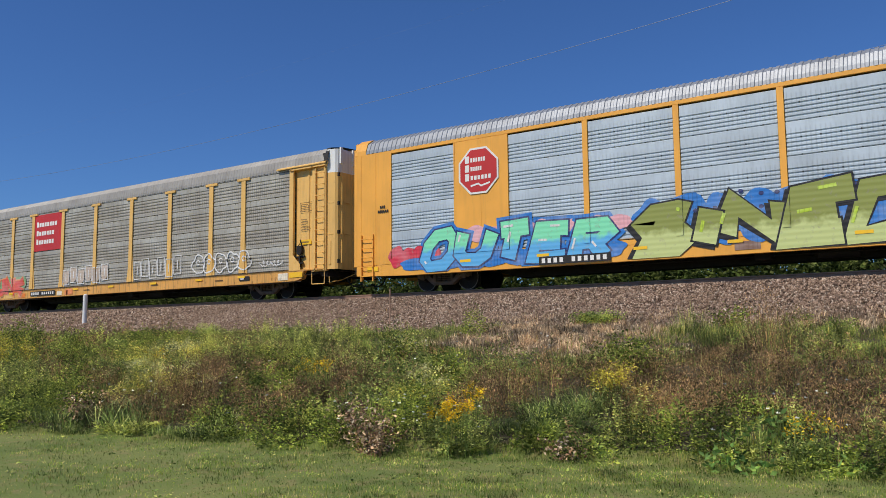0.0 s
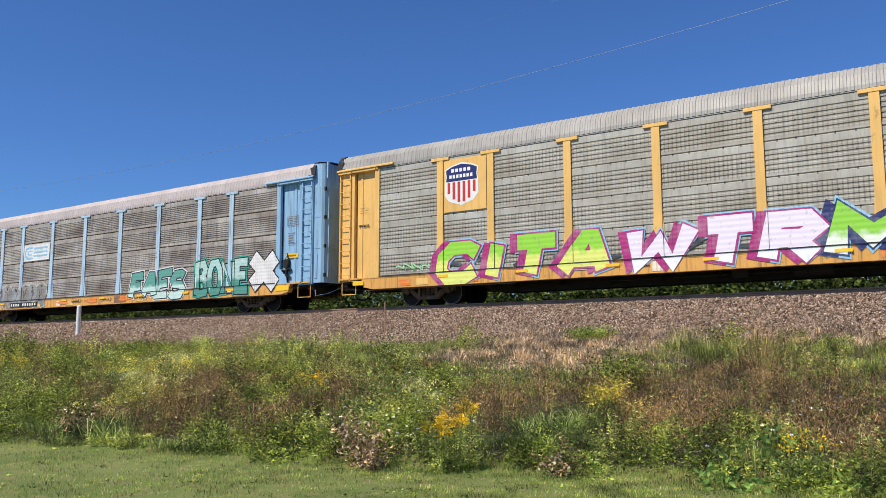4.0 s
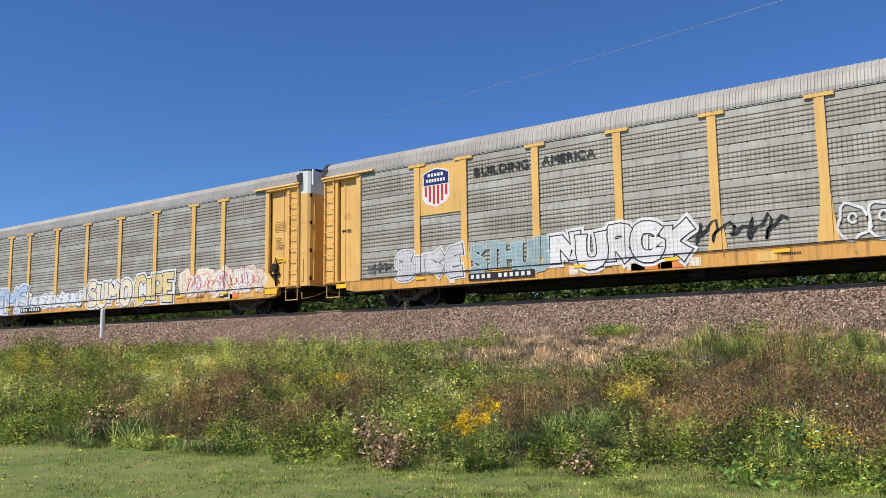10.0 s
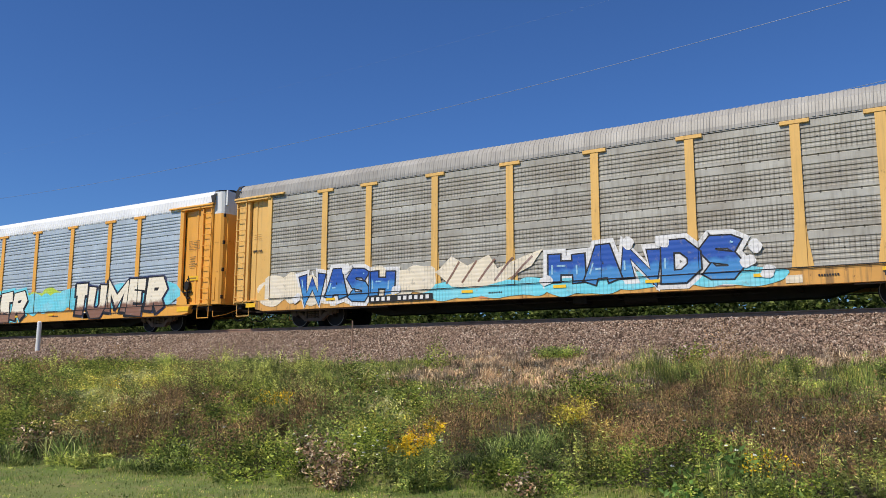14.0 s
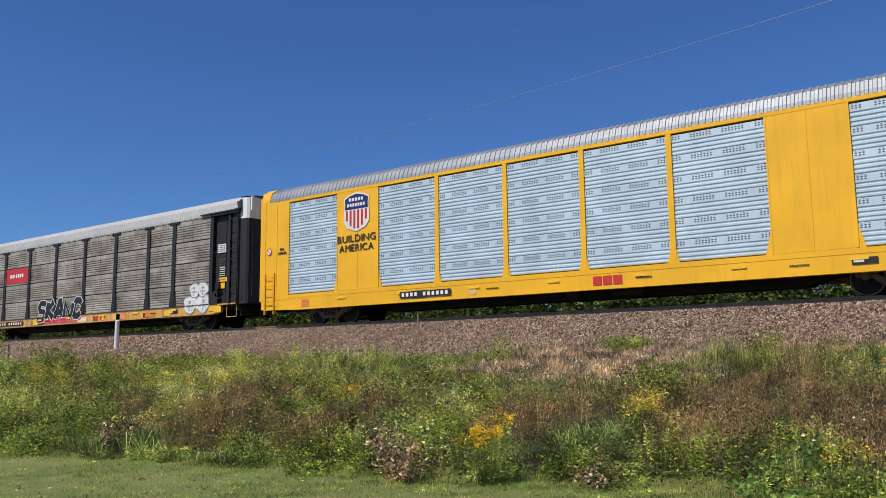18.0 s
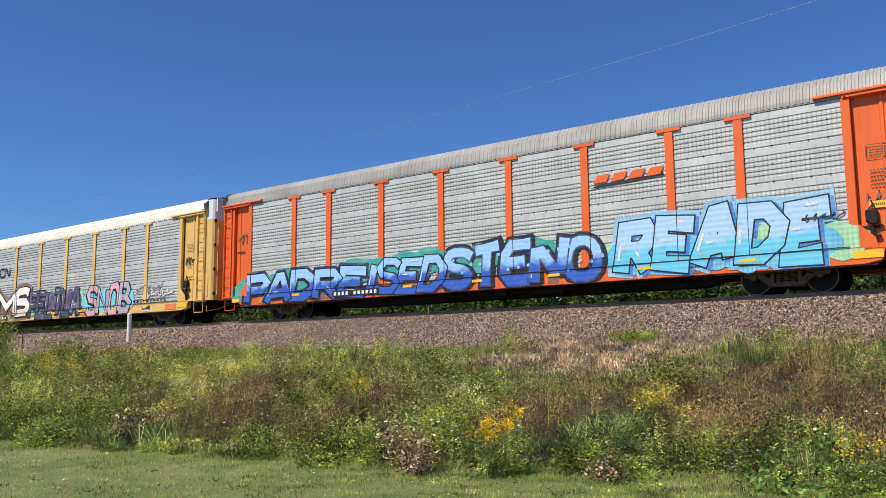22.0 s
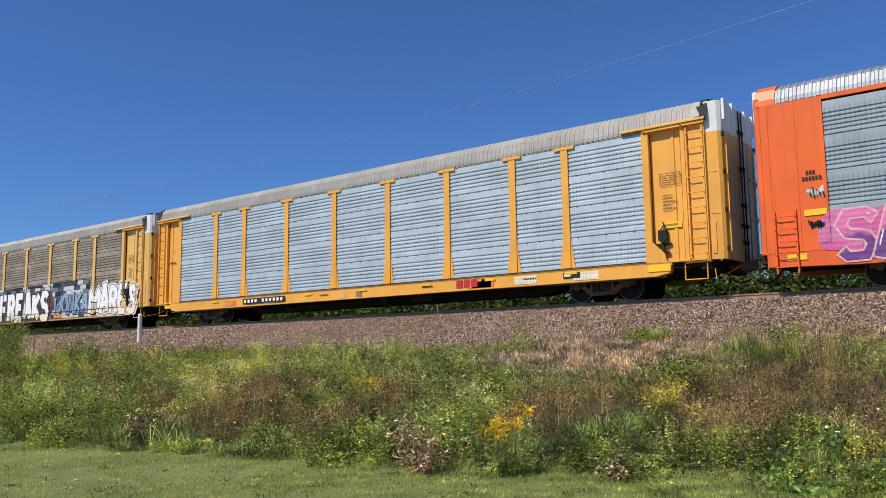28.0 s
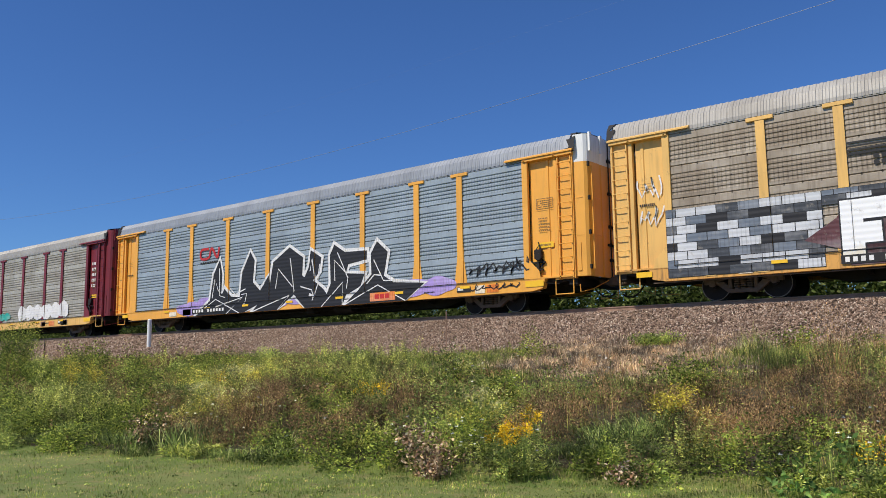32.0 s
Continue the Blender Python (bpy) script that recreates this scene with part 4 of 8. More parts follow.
# the strokes of a painted capital, in a box one wide and one high
STROKES = {
    "A": [[(0, 0), (0.42, 1), (0.62, 1), (1, 0)], [(0.2, 0.34), (0.84, 0.34)]],
    "B": [[(0.05, 0), (0.05, 1), (0.7, 1), (0.86, 0.8), (0.64, 0.54), (0.05, 0.52)], [(0.6, 0.52), (1, 0.3), (0.8, 0), (0.05, 0)]],
    "C": [[(1, 0.8), (0.72, 1), (0.22, 1), (0, 0.7), (0, 0.28), (0.24, 0), (0.74, 0), (1, 0.22)]],
    "D": [[(0.05, 0), (0.05, 1), (0.6, 1), (1, 0.68), (1, 0.3), (0.62, 0), (0.05, 0)]],
    "E": [[(1, 1), (0.04, 1), (0.04, 0), (1, 0)], [(0.04, 0.52), (0.8, 0.52)]],
    "F": [[(1, 1), (0.06, 1), (0.06, 0)], [(0.06, 0.5), (0.82, 0.5)]],
    "G": [[(1, 0.82), (0.72, 1), (0.2, 1), (0, 0.7), (0, 0.28), (0.24, 0), (0.8, 0), (1, 0.3), (1, 0.46), (0.58, 0.46)]],
    "H": [[(0, 0), (0, 1)], [(1, 0), (1, 1)], [(0, 0.52), (1, 0.52)]],
    "I": [[(0.5, 0), (0.5, 1)]],
    "J": [[(0.2, 1), (1, 1)], [(0.72, 1), (0.72, 0.24), (0.5, 0), (0.16, 0), (0, 0.3)]],
    "K": [[(0.03, 0), (0.03, 1)], [(1, 1), (0.12, 0.5), (1, 0)]],
    "L": [[(0.04, 1), (0.04, 0), (1, 0)]],
    "M": [[(0, 0), (0, 1), (0.5, 0.38), (1, 1), (1, 0)]],
    "N": [[(0, 0), (0, 1), (1, 0), (1, 1)]],
    "O": [[(0.25, 0), (0, 0.28), (0, 0.72), (0.25, 1), (0.75, 1), (1, 0.72), (1, 0.28), (0.75, 0), (0.25, 0)]],
    "P": [[(0.05, 0), (0.05, 1), (0.76, 1), (1, 0.76), (0.76, 0.46), (0.05, 0.46)]],
    "R": [[(0.05, 0), (0.05, 1), (0.74, 1), (0.96, 0.76), (0.72, 0.5), (0.05, 0.5)], [(0.5, 0.5), (1, 0)]],
    "S": [[(1, 0.86), (0.74, 1), (0.2, 1), (0, 0.76), (0.2, 0.54), (0.8, 0.46), (1, 0.24), (0.8, 0), (0.2, 0), (0, 0.14)]],
    "T": [[(0, 1), (1, 1)], [(0.5, 1), (0.5, 0)]],
    "U": [[(0, 1), (0, 0.24), (0.26, 0), (0.74, 0), (1, 0.24), (1, 1)]],
    "W": [[(0, 1), (0.18, 0), (0.5, 0.66), (0.82, 0), (1, 1)]],
    "X": [[(0, 0), (1, 1)], [(0, 1), (1, 0)]],
}


def band(sheet, pts, w, m, layer, flare=1.0, grow=0.0):
    """A broad painted stroke with sharp corners, widening towards its ends."""
    p = [Vector(q) for q in pts]
    closed = (p[0] - p[-1]).length < 1e-6
    if grow and not closed:
        p[0] = p[0] + (p[0] - p[1]).normalized() * grow
        p[-1] = p[-1] + (p[-1] - p[-2]).normalized() * grow
    n, sides = len(p), []
    for i, q in enumerate(p):
        before = p[i - 1] if i else (p[-2] if closed else None)
        after = p[i + 1] if i < n - 1 else (p[1] if closed else None)
        a = (q - before).normalized() if before is not None else None
        b = (after - q).normalized() if after is not None else None
        h = w / 2 * (flare if not closed and i in (0, n - 1) else 1.0)
        if a is None or b is None:
            d = a if a is not None else b
            o = Vector((-d.y, d.x)) * h
        else:
            na, nb = Vector((-a.y, a.x)), Vector((-b.y, b.x))
            c = na + nb
            if c.length < 0.2:
                c = na
            c.normalize()
            o = c * h / max(c.dot(na), 0.72)
        sides.append((q - o, q + o))
    for (a, b), (c, d) in zip(sides, sides[1:]):
        quad = [(v.x, max(v.y, 0.6)) for v in (a, c, d, b)]
        if abs(sum(u[0] * v[1] - v[0] * u[1] for u, v in zip(quad, quad[1:] + quad[:1]))) > 1e-4:
            sheet.poly(quad, m, layer)


def piece(sheet, word, x0, x1, z0, z1, fill, line, edge=0.06, weight=0.3, halo=None, glow=0.12, drop=None, off=(-0.12, -0.04), lean=0.0, wob=0.5, over=1.08, soft=0, layer=1, fill2=None, shine=None, flare=1.15):
    """A painted word: halo, thrown shadow, outline and fill of every letter, each a little out of line."""
    share = [0.55 if ch == "I" else 1.25 if ch in "MW" else 0.5 if ch == " " else 1.0 for ch in word]
    unit = (x1 - x0) / sum(share)
    at = x0
    for i, ch in enumerate(word):
        cell = unit * share[i]
        cx = at + cell / 2
        at += cell
        if ch == " ":
            continue
        a, b, c, d = art.uniform(-1, 1, 4) * wob
        w = weight * min(unit, (z1 - z0)) * (1 + 0.1 * d)
        wide, high = max(cell * over - w - 0.3 * edge, 0.02), (z1 - z0) * (1 + 0.09 * a) - w
        cz = (z0 + z1) / 2 + 0.06 * b * (z1 - z0)
        lines = []
        for pl in STROKES[ch]:
            q = []
            for u, v in pl:
                k = 1 + 0.22 * c * (v - 0.5)
                q.append((cx + wide * (u - 0.5) * k + (lean + 0.06 * c) * (v - 0.5) * high, cz + high * (v - 0.5) + 0.14 * a * (u - 0.5) * high))
            if soft:
                q = rounded(q, False, soft) if q[0] != q[-1] else (lambda r: r + r[:1])(rounded(q[:-1], True, soft))
            lines.append(q)
        up = 2.0 * (i % 2)
        for q in lines:
            if halo:
                band(sheet, q, w + 2 * edge + 2 * glow, halo, layer - 1, 1.1, glow + edge)
            if drop:
                band(sheet, [(x + off[0], z + off[1]) for x, z in q], w + 2 * edge, drop, layer, flare, edge)
            band(sheet, q, w + 2 * edge, line, layer + 1 + up, flare, edge)
            band(sheet, q, w, fill2 if fill2 and i % 2 else fill, layer + 2 + up, flare)
            if shine:
                f = q[0]
                g = q[1]
                band(sheet, [(f[0] * 0.8 + g[0] * 0.2 - w * 0.22, f[1] * 0.8 + g[1] * 0.2 + w * 0.2), (f[0] * 0.45 + g[0] * 0.55 - w * 0.22, f[1] * 0.45 + g[1] * 0.55 + w * 0.2)], w * 0.16, shine, layer + 5.4)


def blob(cx, cz, rx, rz, n=20, rough=0.25, k=3):
    ph = art.uniform(0, math.tau, 4)
    out = []
    for i in range(n):
        a = i * math.tau / n
        r = 1 + rough * (0.6 * math.sin(k * a + ph[0]) + 0.4 * math.sin((k + 2) * a + ph[1]))
        out.append((cx + rx * r * math.cos(a), cz + rz * r * math.sin(a)))
    return out


def cloud(sheet, x0, x1, z0, z1, m, layer, n=9):
    for i in range(n):
        t = (i + 0.5) / n
        sheet.poly(blob(x0 + (x1 - x0) * t, (z0 + z1) / 2 + art.uniform(-0.12, 0.12) * (z1 - z0), (x1 - x0) / n * art.uniform(0.6, 0.95), (z1 - z0) * art.uniform(0.4, 0.52), 30, 0.11, 4), m, layer + 0.2 * (i % 3))


def rounded(pts, closed=True, times=2):
    """Cut the corners of an outline."""
    for _ in range(times):
        n = len(pts)
        out = [] if closed else [pts[0]]
        for i in range(n if closed else n - 1):
            a, b = pts[i], pts[(i + 1) % n]
            out += [(a[0] * 0.75 + b[0] * 0.25, a[1] * 0.75 + b[1] * 0.25), (a[0] * 0.25 + b[0] * 0.75, a[1] * 0.25 + b[1] * 0.75)]
        pts = out if closed else out + [pts[-1]]
    return pts


def wild(sheet, x0, x1, z0, z1, n, fill, line, shine=None, back=None, spike=0.3, layer=1, fill2=None, cut=None):
    """An unreadable piece: interlocked angular forms with outlines, cuts and highlights."""
    if back:
        cloud(sheet, x0 - 0.15, x1 + 0.15, z0, z1 + 0.08, back, layer - 1, n + 3)
    w, h = (x1 - x0) / n, z1 - z0
    for i in range(n):
        cx = x0 + w * (i + 0.5)
        pts = []
        top, bot = z1 - h * art.uniform(0, 0.14), z0 + h * art.uniform(0, 0.12)
        l, r = cx - w * art.uniform(0.5, 0.62), cx + w * art.uniform(0.5, 0.62)
        s = art.uniform(-0.2, 0.2) * w
        pts = [(l, bot), (cx - w * 0.08, bot + h * spike * 0.35), (cx + w * 0.12, bot - h * 0.02), (r, bot + h * 0.06), (r - w * 0.12, bot + h * 0.36), (r + w * 0.08, bot + h * 0.52), (r + s, top - h * 0.1), (cx + w * 0.24 + s, top), (cx + s, top - h * spike * 0.4), (cx - w * 0.2 + s, top + h * 0.03), (l + s, top - h * 0.08), (l + w * 0.14, bot + h * 0.55), (l - w * 0.05, bot + h * 0.36)]
        c = (cx, (top + bot) / 2)
        if spike < 0.5:
            pts = rounded(pts)
        big = [(c[0] + (x - c[0]) * (1 + 0.08 / w), c[1] + (z - c[1]) * (1 + 0.1 / h)) for x, z in pts]
        o = 0.3 * (i % 3)
        sheet.poly(big, line, layer + o)
        sheet.poly(pts, fill2 if fill2 and i % 2 else fill, layer + 1 + o)
        a = art.uniform(-0.1, 0.1) * w
        ink = cut or line
        j = art.uniform(-0.08, 0.08, 4)
        sheet.stroke(rounded([(cx - w * 0.12 + a, bot + h * (0.3 + j[0])), (cx + a, bot + h * 0.55), (cx + w * 0.16 + a, bot + h * (0.5 + j[1])), (cx + w * 0.1 + a, bot + h * 0.78)], False), 0.04, ink, layer + 2.2 + o)
        sheet.stroke(rounded([(cx - w * 0.34, bot + h * (0.16 + j[2])), (cx - w * 0.1, bot + h * 0.3), (cx + w * 0.3, bot + h * (0.2 + j[3]))], False), 0.035, ink, layer + 2.2 + o)
        if i % 2:
            sheet.poly(blob(cx - w * 0.08 + a, bot + h * 0.68, w * 0.1, h * 0.07, 10, 0.2), ink, layer + 2.3 + o)
        else:
            sheet.stroke(rounded([(cx - w * 0.34 + s, top - h * 0.2), (cx - w * 0.12, top - h * 0.34), (cx - w * 0.16, bot + h * 0.44)], False), 0.035, ink, layer + 2.2 + o)
        if shine:
            sheet.poly([(l + s + w * 0.1, top - h * 0.14), (cx - w * 0.08 + s, top - h * 0.1), (cx - w * 0.12 + s, top - h * 0.24), (l + s + w * 0.14, top - h * 0.27)], shine, layer + 2.4 + o)
            sheet.poly(blob(r - w * 0.2, bot + h * 0.22, 0.05, 0.05, 8, 0.1), shine, layer + 2.5 + o)


def bubbles(sheet, x0, x1, z0, z1, n, fill, line, back=None, layer=1, fill2=None):
    """Round throw-up letters that cannot be read."""
    if back:
        cloud(sheet, x0 - 0.15, x1 + 0.15, z0, z1, back, layer - 1, n + 2)
    w, h = (x1 - x0) / n, z1 - z0
    for i in range(n):
        cx, cz = x0 + w * (i + 0.5), (z0 + z1) / 2 + art.uniform(-0.05, 0.05) * h
        st = art.bit_generator.state
        big = blob(cx, cz, w * 0.56 + 0.05, h * 0.5 + 0.05, 22, 0.16, 3)
        art.bit_generator.state = st
        small = blob(cx, cz, w * 0.56, h * 0.5, 22, 0.16, 3)
        o = 0.3 * (i % 3)
        sheet.poly(big, line, layer + o)
        if fill:
            sheet.poly(small, fill2 if fill2 and i % 2 else fill, layer + 1 + o)
        k = art.uniform(-0.1, 0.1)
        sheet.poly(blob(cx + k * w, cz + h * 0.14, w * 0.12, h * 0.1, 10, 0.15), line, layer + 2.2 + o)
        sheet.stroke([(cx + k * w, z0 + h * 0.05), (cx + k * w + 0.03, cz - h * 0.12)], 0.05, line, layer + 2.2 + o)
        sheet.stroke([(cx - w * 0.3, cz - h * 0.2), (cx - w * 0.1, cz - h * 0.08), (cx + w * 0.25, cz - h * 0.16)], 0.04, line, layer + 2.2 + o)


def hollow(sheet, x0, x1, z0, z1, n, line, w=0.06, layer=1):
    """Round outlines without fill."""
    cw, h = (x1 - x0) / n, z1 - z0
    for i in range(n):
        p = blob(x0 + cw * (i + 0.5), (z0 + z1) / 2, cw * 0.52, h * 0.46, 22, 0.2, 3)
        sheet.stroke(p + p[:2], w, line, layer + 0.3 * (i % 3))
        sheet.stroke(blob(x0 + cw * (i + 0.5), (z0 + z1) / 2 + h * 0.1, cw * 0.14, h * 0.12, 10, 0.1), w * 0.8, line, layer + 0.3 * (i % 3))


def scribble(sheet, x0, x1, z0, z1, m, w=0.045, turns=6, layer=1):
    """A quick unreadable tag in one line."""
    pts = []
    n = turns * 8
    ph = art.uniform(0, 6, 3)
    for i in range(n):
        t = i / (n - 1)
        a = t * turns * math.tau
        pts.append((x0 + (x1 - x0) * (0.06 + 0.88 * t) + (x1 - x0) / turns * 0.34 * math.sin(a + ph[0]), (z0 + z1) / 2 + (z1 - z0) * 0.42 * math.cos(a) * (0.55 + 0.45 * math.sin(2.3 * a + ph[1]))))
    sheet.stroke(pts, w, m, layer)


def bars(sheet, x0, x1, z0, z1, m, n, layer=1, gap=0.3, skip=()):
    """Writing too small or not to be lettered: one upright bar for each character."""
    c = (x1 - x0) / n
    for i in range(n):
        if i not in skip:
            sheet.rect(x0 + c * i, x0 + c * (i + 1 - gap), z0, z1, m, layer)


def spray(name, *c, rough=0.55):
    """Spray paint: laid on unevenly, thin in places, rubbed by weather."""
    c = lin(*c)
    n = Net(name)
    v = n.coord((1, 1, 1), "Object", False)
    light = tuple(min(1.0, k * 0.75 + 0.2) for k in c[:3]) + (1,)
    col = n.mix(n.ramp(n.noise(n.coord((0.8, 1, 1.3), "Object", False), 1.7, 3), [(0.46, 0.0), (0.66, 0.65)]), c, light)
    col = n.mix(n.ramp(n.noise(n.coord((1.1, 1, 0.7), "Object", False), 1.3, 3), [(0.5, 0.0), (0.7, 0.4)]), col, shade(c, 0.55))
    col = n.mix(n.ramp(n.noise(v, 5.0, 7, 0.7), [(0.56, 0.0), (0.66, 0.5)]), col, lin(150, 142, 130))
    w = n.t.nodes.new("ShaderNodeTexWave")
    w.bands_direction, w.inputs["Scale"].default_value, w.inputs["Distortion"].default_value = "Z", 2.3, 0.0
    n.t.links.new(v, w.inputs["Vector"])
    # holes show through the thin paint; the grooves' shade is coloured in as bands
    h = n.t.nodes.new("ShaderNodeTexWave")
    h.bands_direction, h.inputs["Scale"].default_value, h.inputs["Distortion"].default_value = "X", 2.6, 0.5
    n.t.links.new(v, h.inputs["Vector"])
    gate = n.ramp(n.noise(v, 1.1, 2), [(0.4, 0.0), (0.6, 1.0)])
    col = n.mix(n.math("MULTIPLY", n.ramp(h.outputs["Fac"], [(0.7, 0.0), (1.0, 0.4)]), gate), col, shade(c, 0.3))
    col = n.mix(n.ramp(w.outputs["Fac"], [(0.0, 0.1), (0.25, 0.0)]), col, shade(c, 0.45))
    n.bump(w.outputs["Fac"], 0.12, 0.03)
    return n.done(col, rough)


def fade(name, low, high, z0, z1):
    """Spray paint that changes colour upwards."""
    n = Net(name)
    sep = n.t.nodes.new("ShaderNodeSeparateXYZ")
    v = n.coord((1, 1, 1), "Object", False)
    n.t.links.new(v, sep.inputs[0])
    h = n.math("DIVIDE", n.math("SUBTRACT", sep.outputs[2], z0), z1 - z0, True)
    h = n.math("ADD", h, n.math("MULTIPLY", n.math("SUBTRACT", n.noise(v, 3.0, 3), 0.5), 0.5))
    col = n.mix(n.ramp(h, [(0.42, 0.0), (0.58, 1.0)]), lin(*low), lin(*high))
    w = n.t.nodes.new("ShaderNodeTexWave")
    w.bands_direction, w.inputs["Scale"].default_value = "Z", 2.0
    n.t.links.new(v, w.inputs["Vector"])
    col = n.mix(n.ramp(n.noise(v, 5.0, 7, 0.7), [(0.56, 0.0), (0.66, 0.45)]), col, lin(150, 142, 130))
    n.bump(w.outputs["Fac"], 0.12, 0.03)
    return n.done(col, 0.55)


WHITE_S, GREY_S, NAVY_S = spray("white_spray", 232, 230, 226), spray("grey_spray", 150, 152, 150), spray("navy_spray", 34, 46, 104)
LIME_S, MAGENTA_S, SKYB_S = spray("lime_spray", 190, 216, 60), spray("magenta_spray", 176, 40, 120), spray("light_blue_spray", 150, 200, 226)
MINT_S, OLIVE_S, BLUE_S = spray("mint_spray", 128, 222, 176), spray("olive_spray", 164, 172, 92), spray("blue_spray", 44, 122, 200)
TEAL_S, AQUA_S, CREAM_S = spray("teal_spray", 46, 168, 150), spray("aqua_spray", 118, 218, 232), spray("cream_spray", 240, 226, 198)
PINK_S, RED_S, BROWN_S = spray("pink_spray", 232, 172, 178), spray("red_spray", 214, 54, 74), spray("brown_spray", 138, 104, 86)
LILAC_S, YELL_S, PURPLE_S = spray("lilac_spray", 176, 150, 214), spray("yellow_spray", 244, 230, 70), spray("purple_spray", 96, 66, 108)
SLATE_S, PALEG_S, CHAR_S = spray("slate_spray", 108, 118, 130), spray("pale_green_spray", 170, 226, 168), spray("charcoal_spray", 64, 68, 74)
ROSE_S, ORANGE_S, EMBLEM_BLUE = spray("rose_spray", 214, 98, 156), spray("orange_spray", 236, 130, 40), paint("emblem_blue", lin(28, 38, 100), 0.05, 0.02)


def frame_text(sheet, text, x0, x1, z0, z1, m, layer=1):
    """Stencilled words in the letters' own widths, fitted to a box."""
    spans, at = [], 0.0
    for ch in text:
        co, fa = glyph(ch)
        lo, hi = min(p[0] for p in co), max(p[0] for p in co)
        spans.append((at - lo, co, fa))
        at += hi - lo + 0.13
    kx, tall = (x1 - x0) / (at - 0.13), max(p[1] for p in glyph("E")[0])
    for dx, dz in ((0, 0), (0.007, 0), (-0.007, 0), (0, 0.007), (0, -0.007)):
        for o, co, fa in spans:
            bm = bmesh.new()
            vs = [bm.verts.new((x0 + (o + x) * kx + dx, 0, z0 + z * (z1 - z0) / tall + dz)) for x, z in co]
            for f in fa:
                bm.faces.new([vs[j] for j in f])
            bm.normal_update()
            sheet.add(bm, m, layer)


def number_board(car, kind, x0, x1, z0=0.7, z1=0.93, n=11):
    """Black board on the sill with a row of white characters, kept as bars."""
    s = Sheet(kind)
    s.rect(x0, x1, z0, z1, DECAL_K, 8)
    bars(s, x0 + 0.1, x1 - 0.05, z0 + 0.05, z1 - 0.05, DECAL_W, n, 9, 0.42, (4,))
    s.finish("number_board", car, "black board with a row of white characters")


def shield(car, kind, x0, x1, z0, z1):
    s = Sheet(kind)
    w, h, cx = x1 - x0, z1 - z0, (x0 + x1) / 2

    def form(k, lo, hi):
        pts = [(-0.5, 0.86), (-0.3, 0.94), (0, 1.0), (0.3, 0.94), (0.5, 0.86), (0.47, 0.68), (0.5, 0.5), (0.5, 0.25), (0.36, 0.1), (0, 0.0), (-0.36, 0.1), (-0.5, 0.25), (-0.5, 0.5), (-0.47, 0.68)]
        return [(cx + x * w * k, z0 + h * (0.5 + (min(max(z, lo), hi) - 0.5) * k)) for x, z in pts]
    s.poly(form(1.0, 0, 1), DECAL_W, 3)
    s.poly([(cx - 0.46 * w, z0 + 0.57 * h), (cx + 0.46 * w, z0 + 0.57 * h), (cx + 0.44 * w, z0 + 0.7 * h), (cx + 0.46 * w, z0 + 0.84 * h), (cx + 0.28 * w, z0 + 0.91 * h), (cx, z0 + 0.96 * h), (cx - 0.28 * w, z0 + 0.91 * h), (cx - 0.46 * w, z0 + 0.84 * h), (cx - 0.44 * w, z0 + 0.7 * h)], EMBLEM_BLUE, 4)
    for i in range(6):
        x = cx + (i - 2.5) * w * 0.15
        lo = 0.07 + 0.35 * abs(i - 2.5) ** 2 / 10
        s.rect(x - w * 0.04, x + w * 0.04, z0 + h * lo, z0 + h * 0.55, R_PAINT, 4)
    bars(s, cx - 0.3 * w, cx + 0.3 * w, z0 + 0.78 * h, z0 + 0.86 * h, DECAL_W, 5, 5)
    bars(s, cx - 0.36 * w, cx + 0.36 * w, z0 + 0.64 * h, z0 + 0.72 * h, DECAL_W, 7, 5)
    s.finish("emblem", car, "blue, white and red shield emblem")


def ribbon(sheet, x0, x1, z0, z1, w, m, layer=2):
    """One bent line of even width: a hook that runs on into a zigzag."""
    pts = [(0.45, 0.95), (0.12, 0.97), (0.02, 0.78), (0.02, 0.22), (0.12, 0.03), (0.4, 0.03), (0.5, 0.18), (0.54, 0.84), (0.6, 0.97), (0.67, 0.84), (0.82, 0.16), (0.88, 0.03), (0.93, 0.16), (0.98, 0.97)]
    band(sheet, rounded([(x0 + (x1 - x0) * u, z0 + (z1 - z0) * v) for u, v in pts], False, 2), w, m, layer)


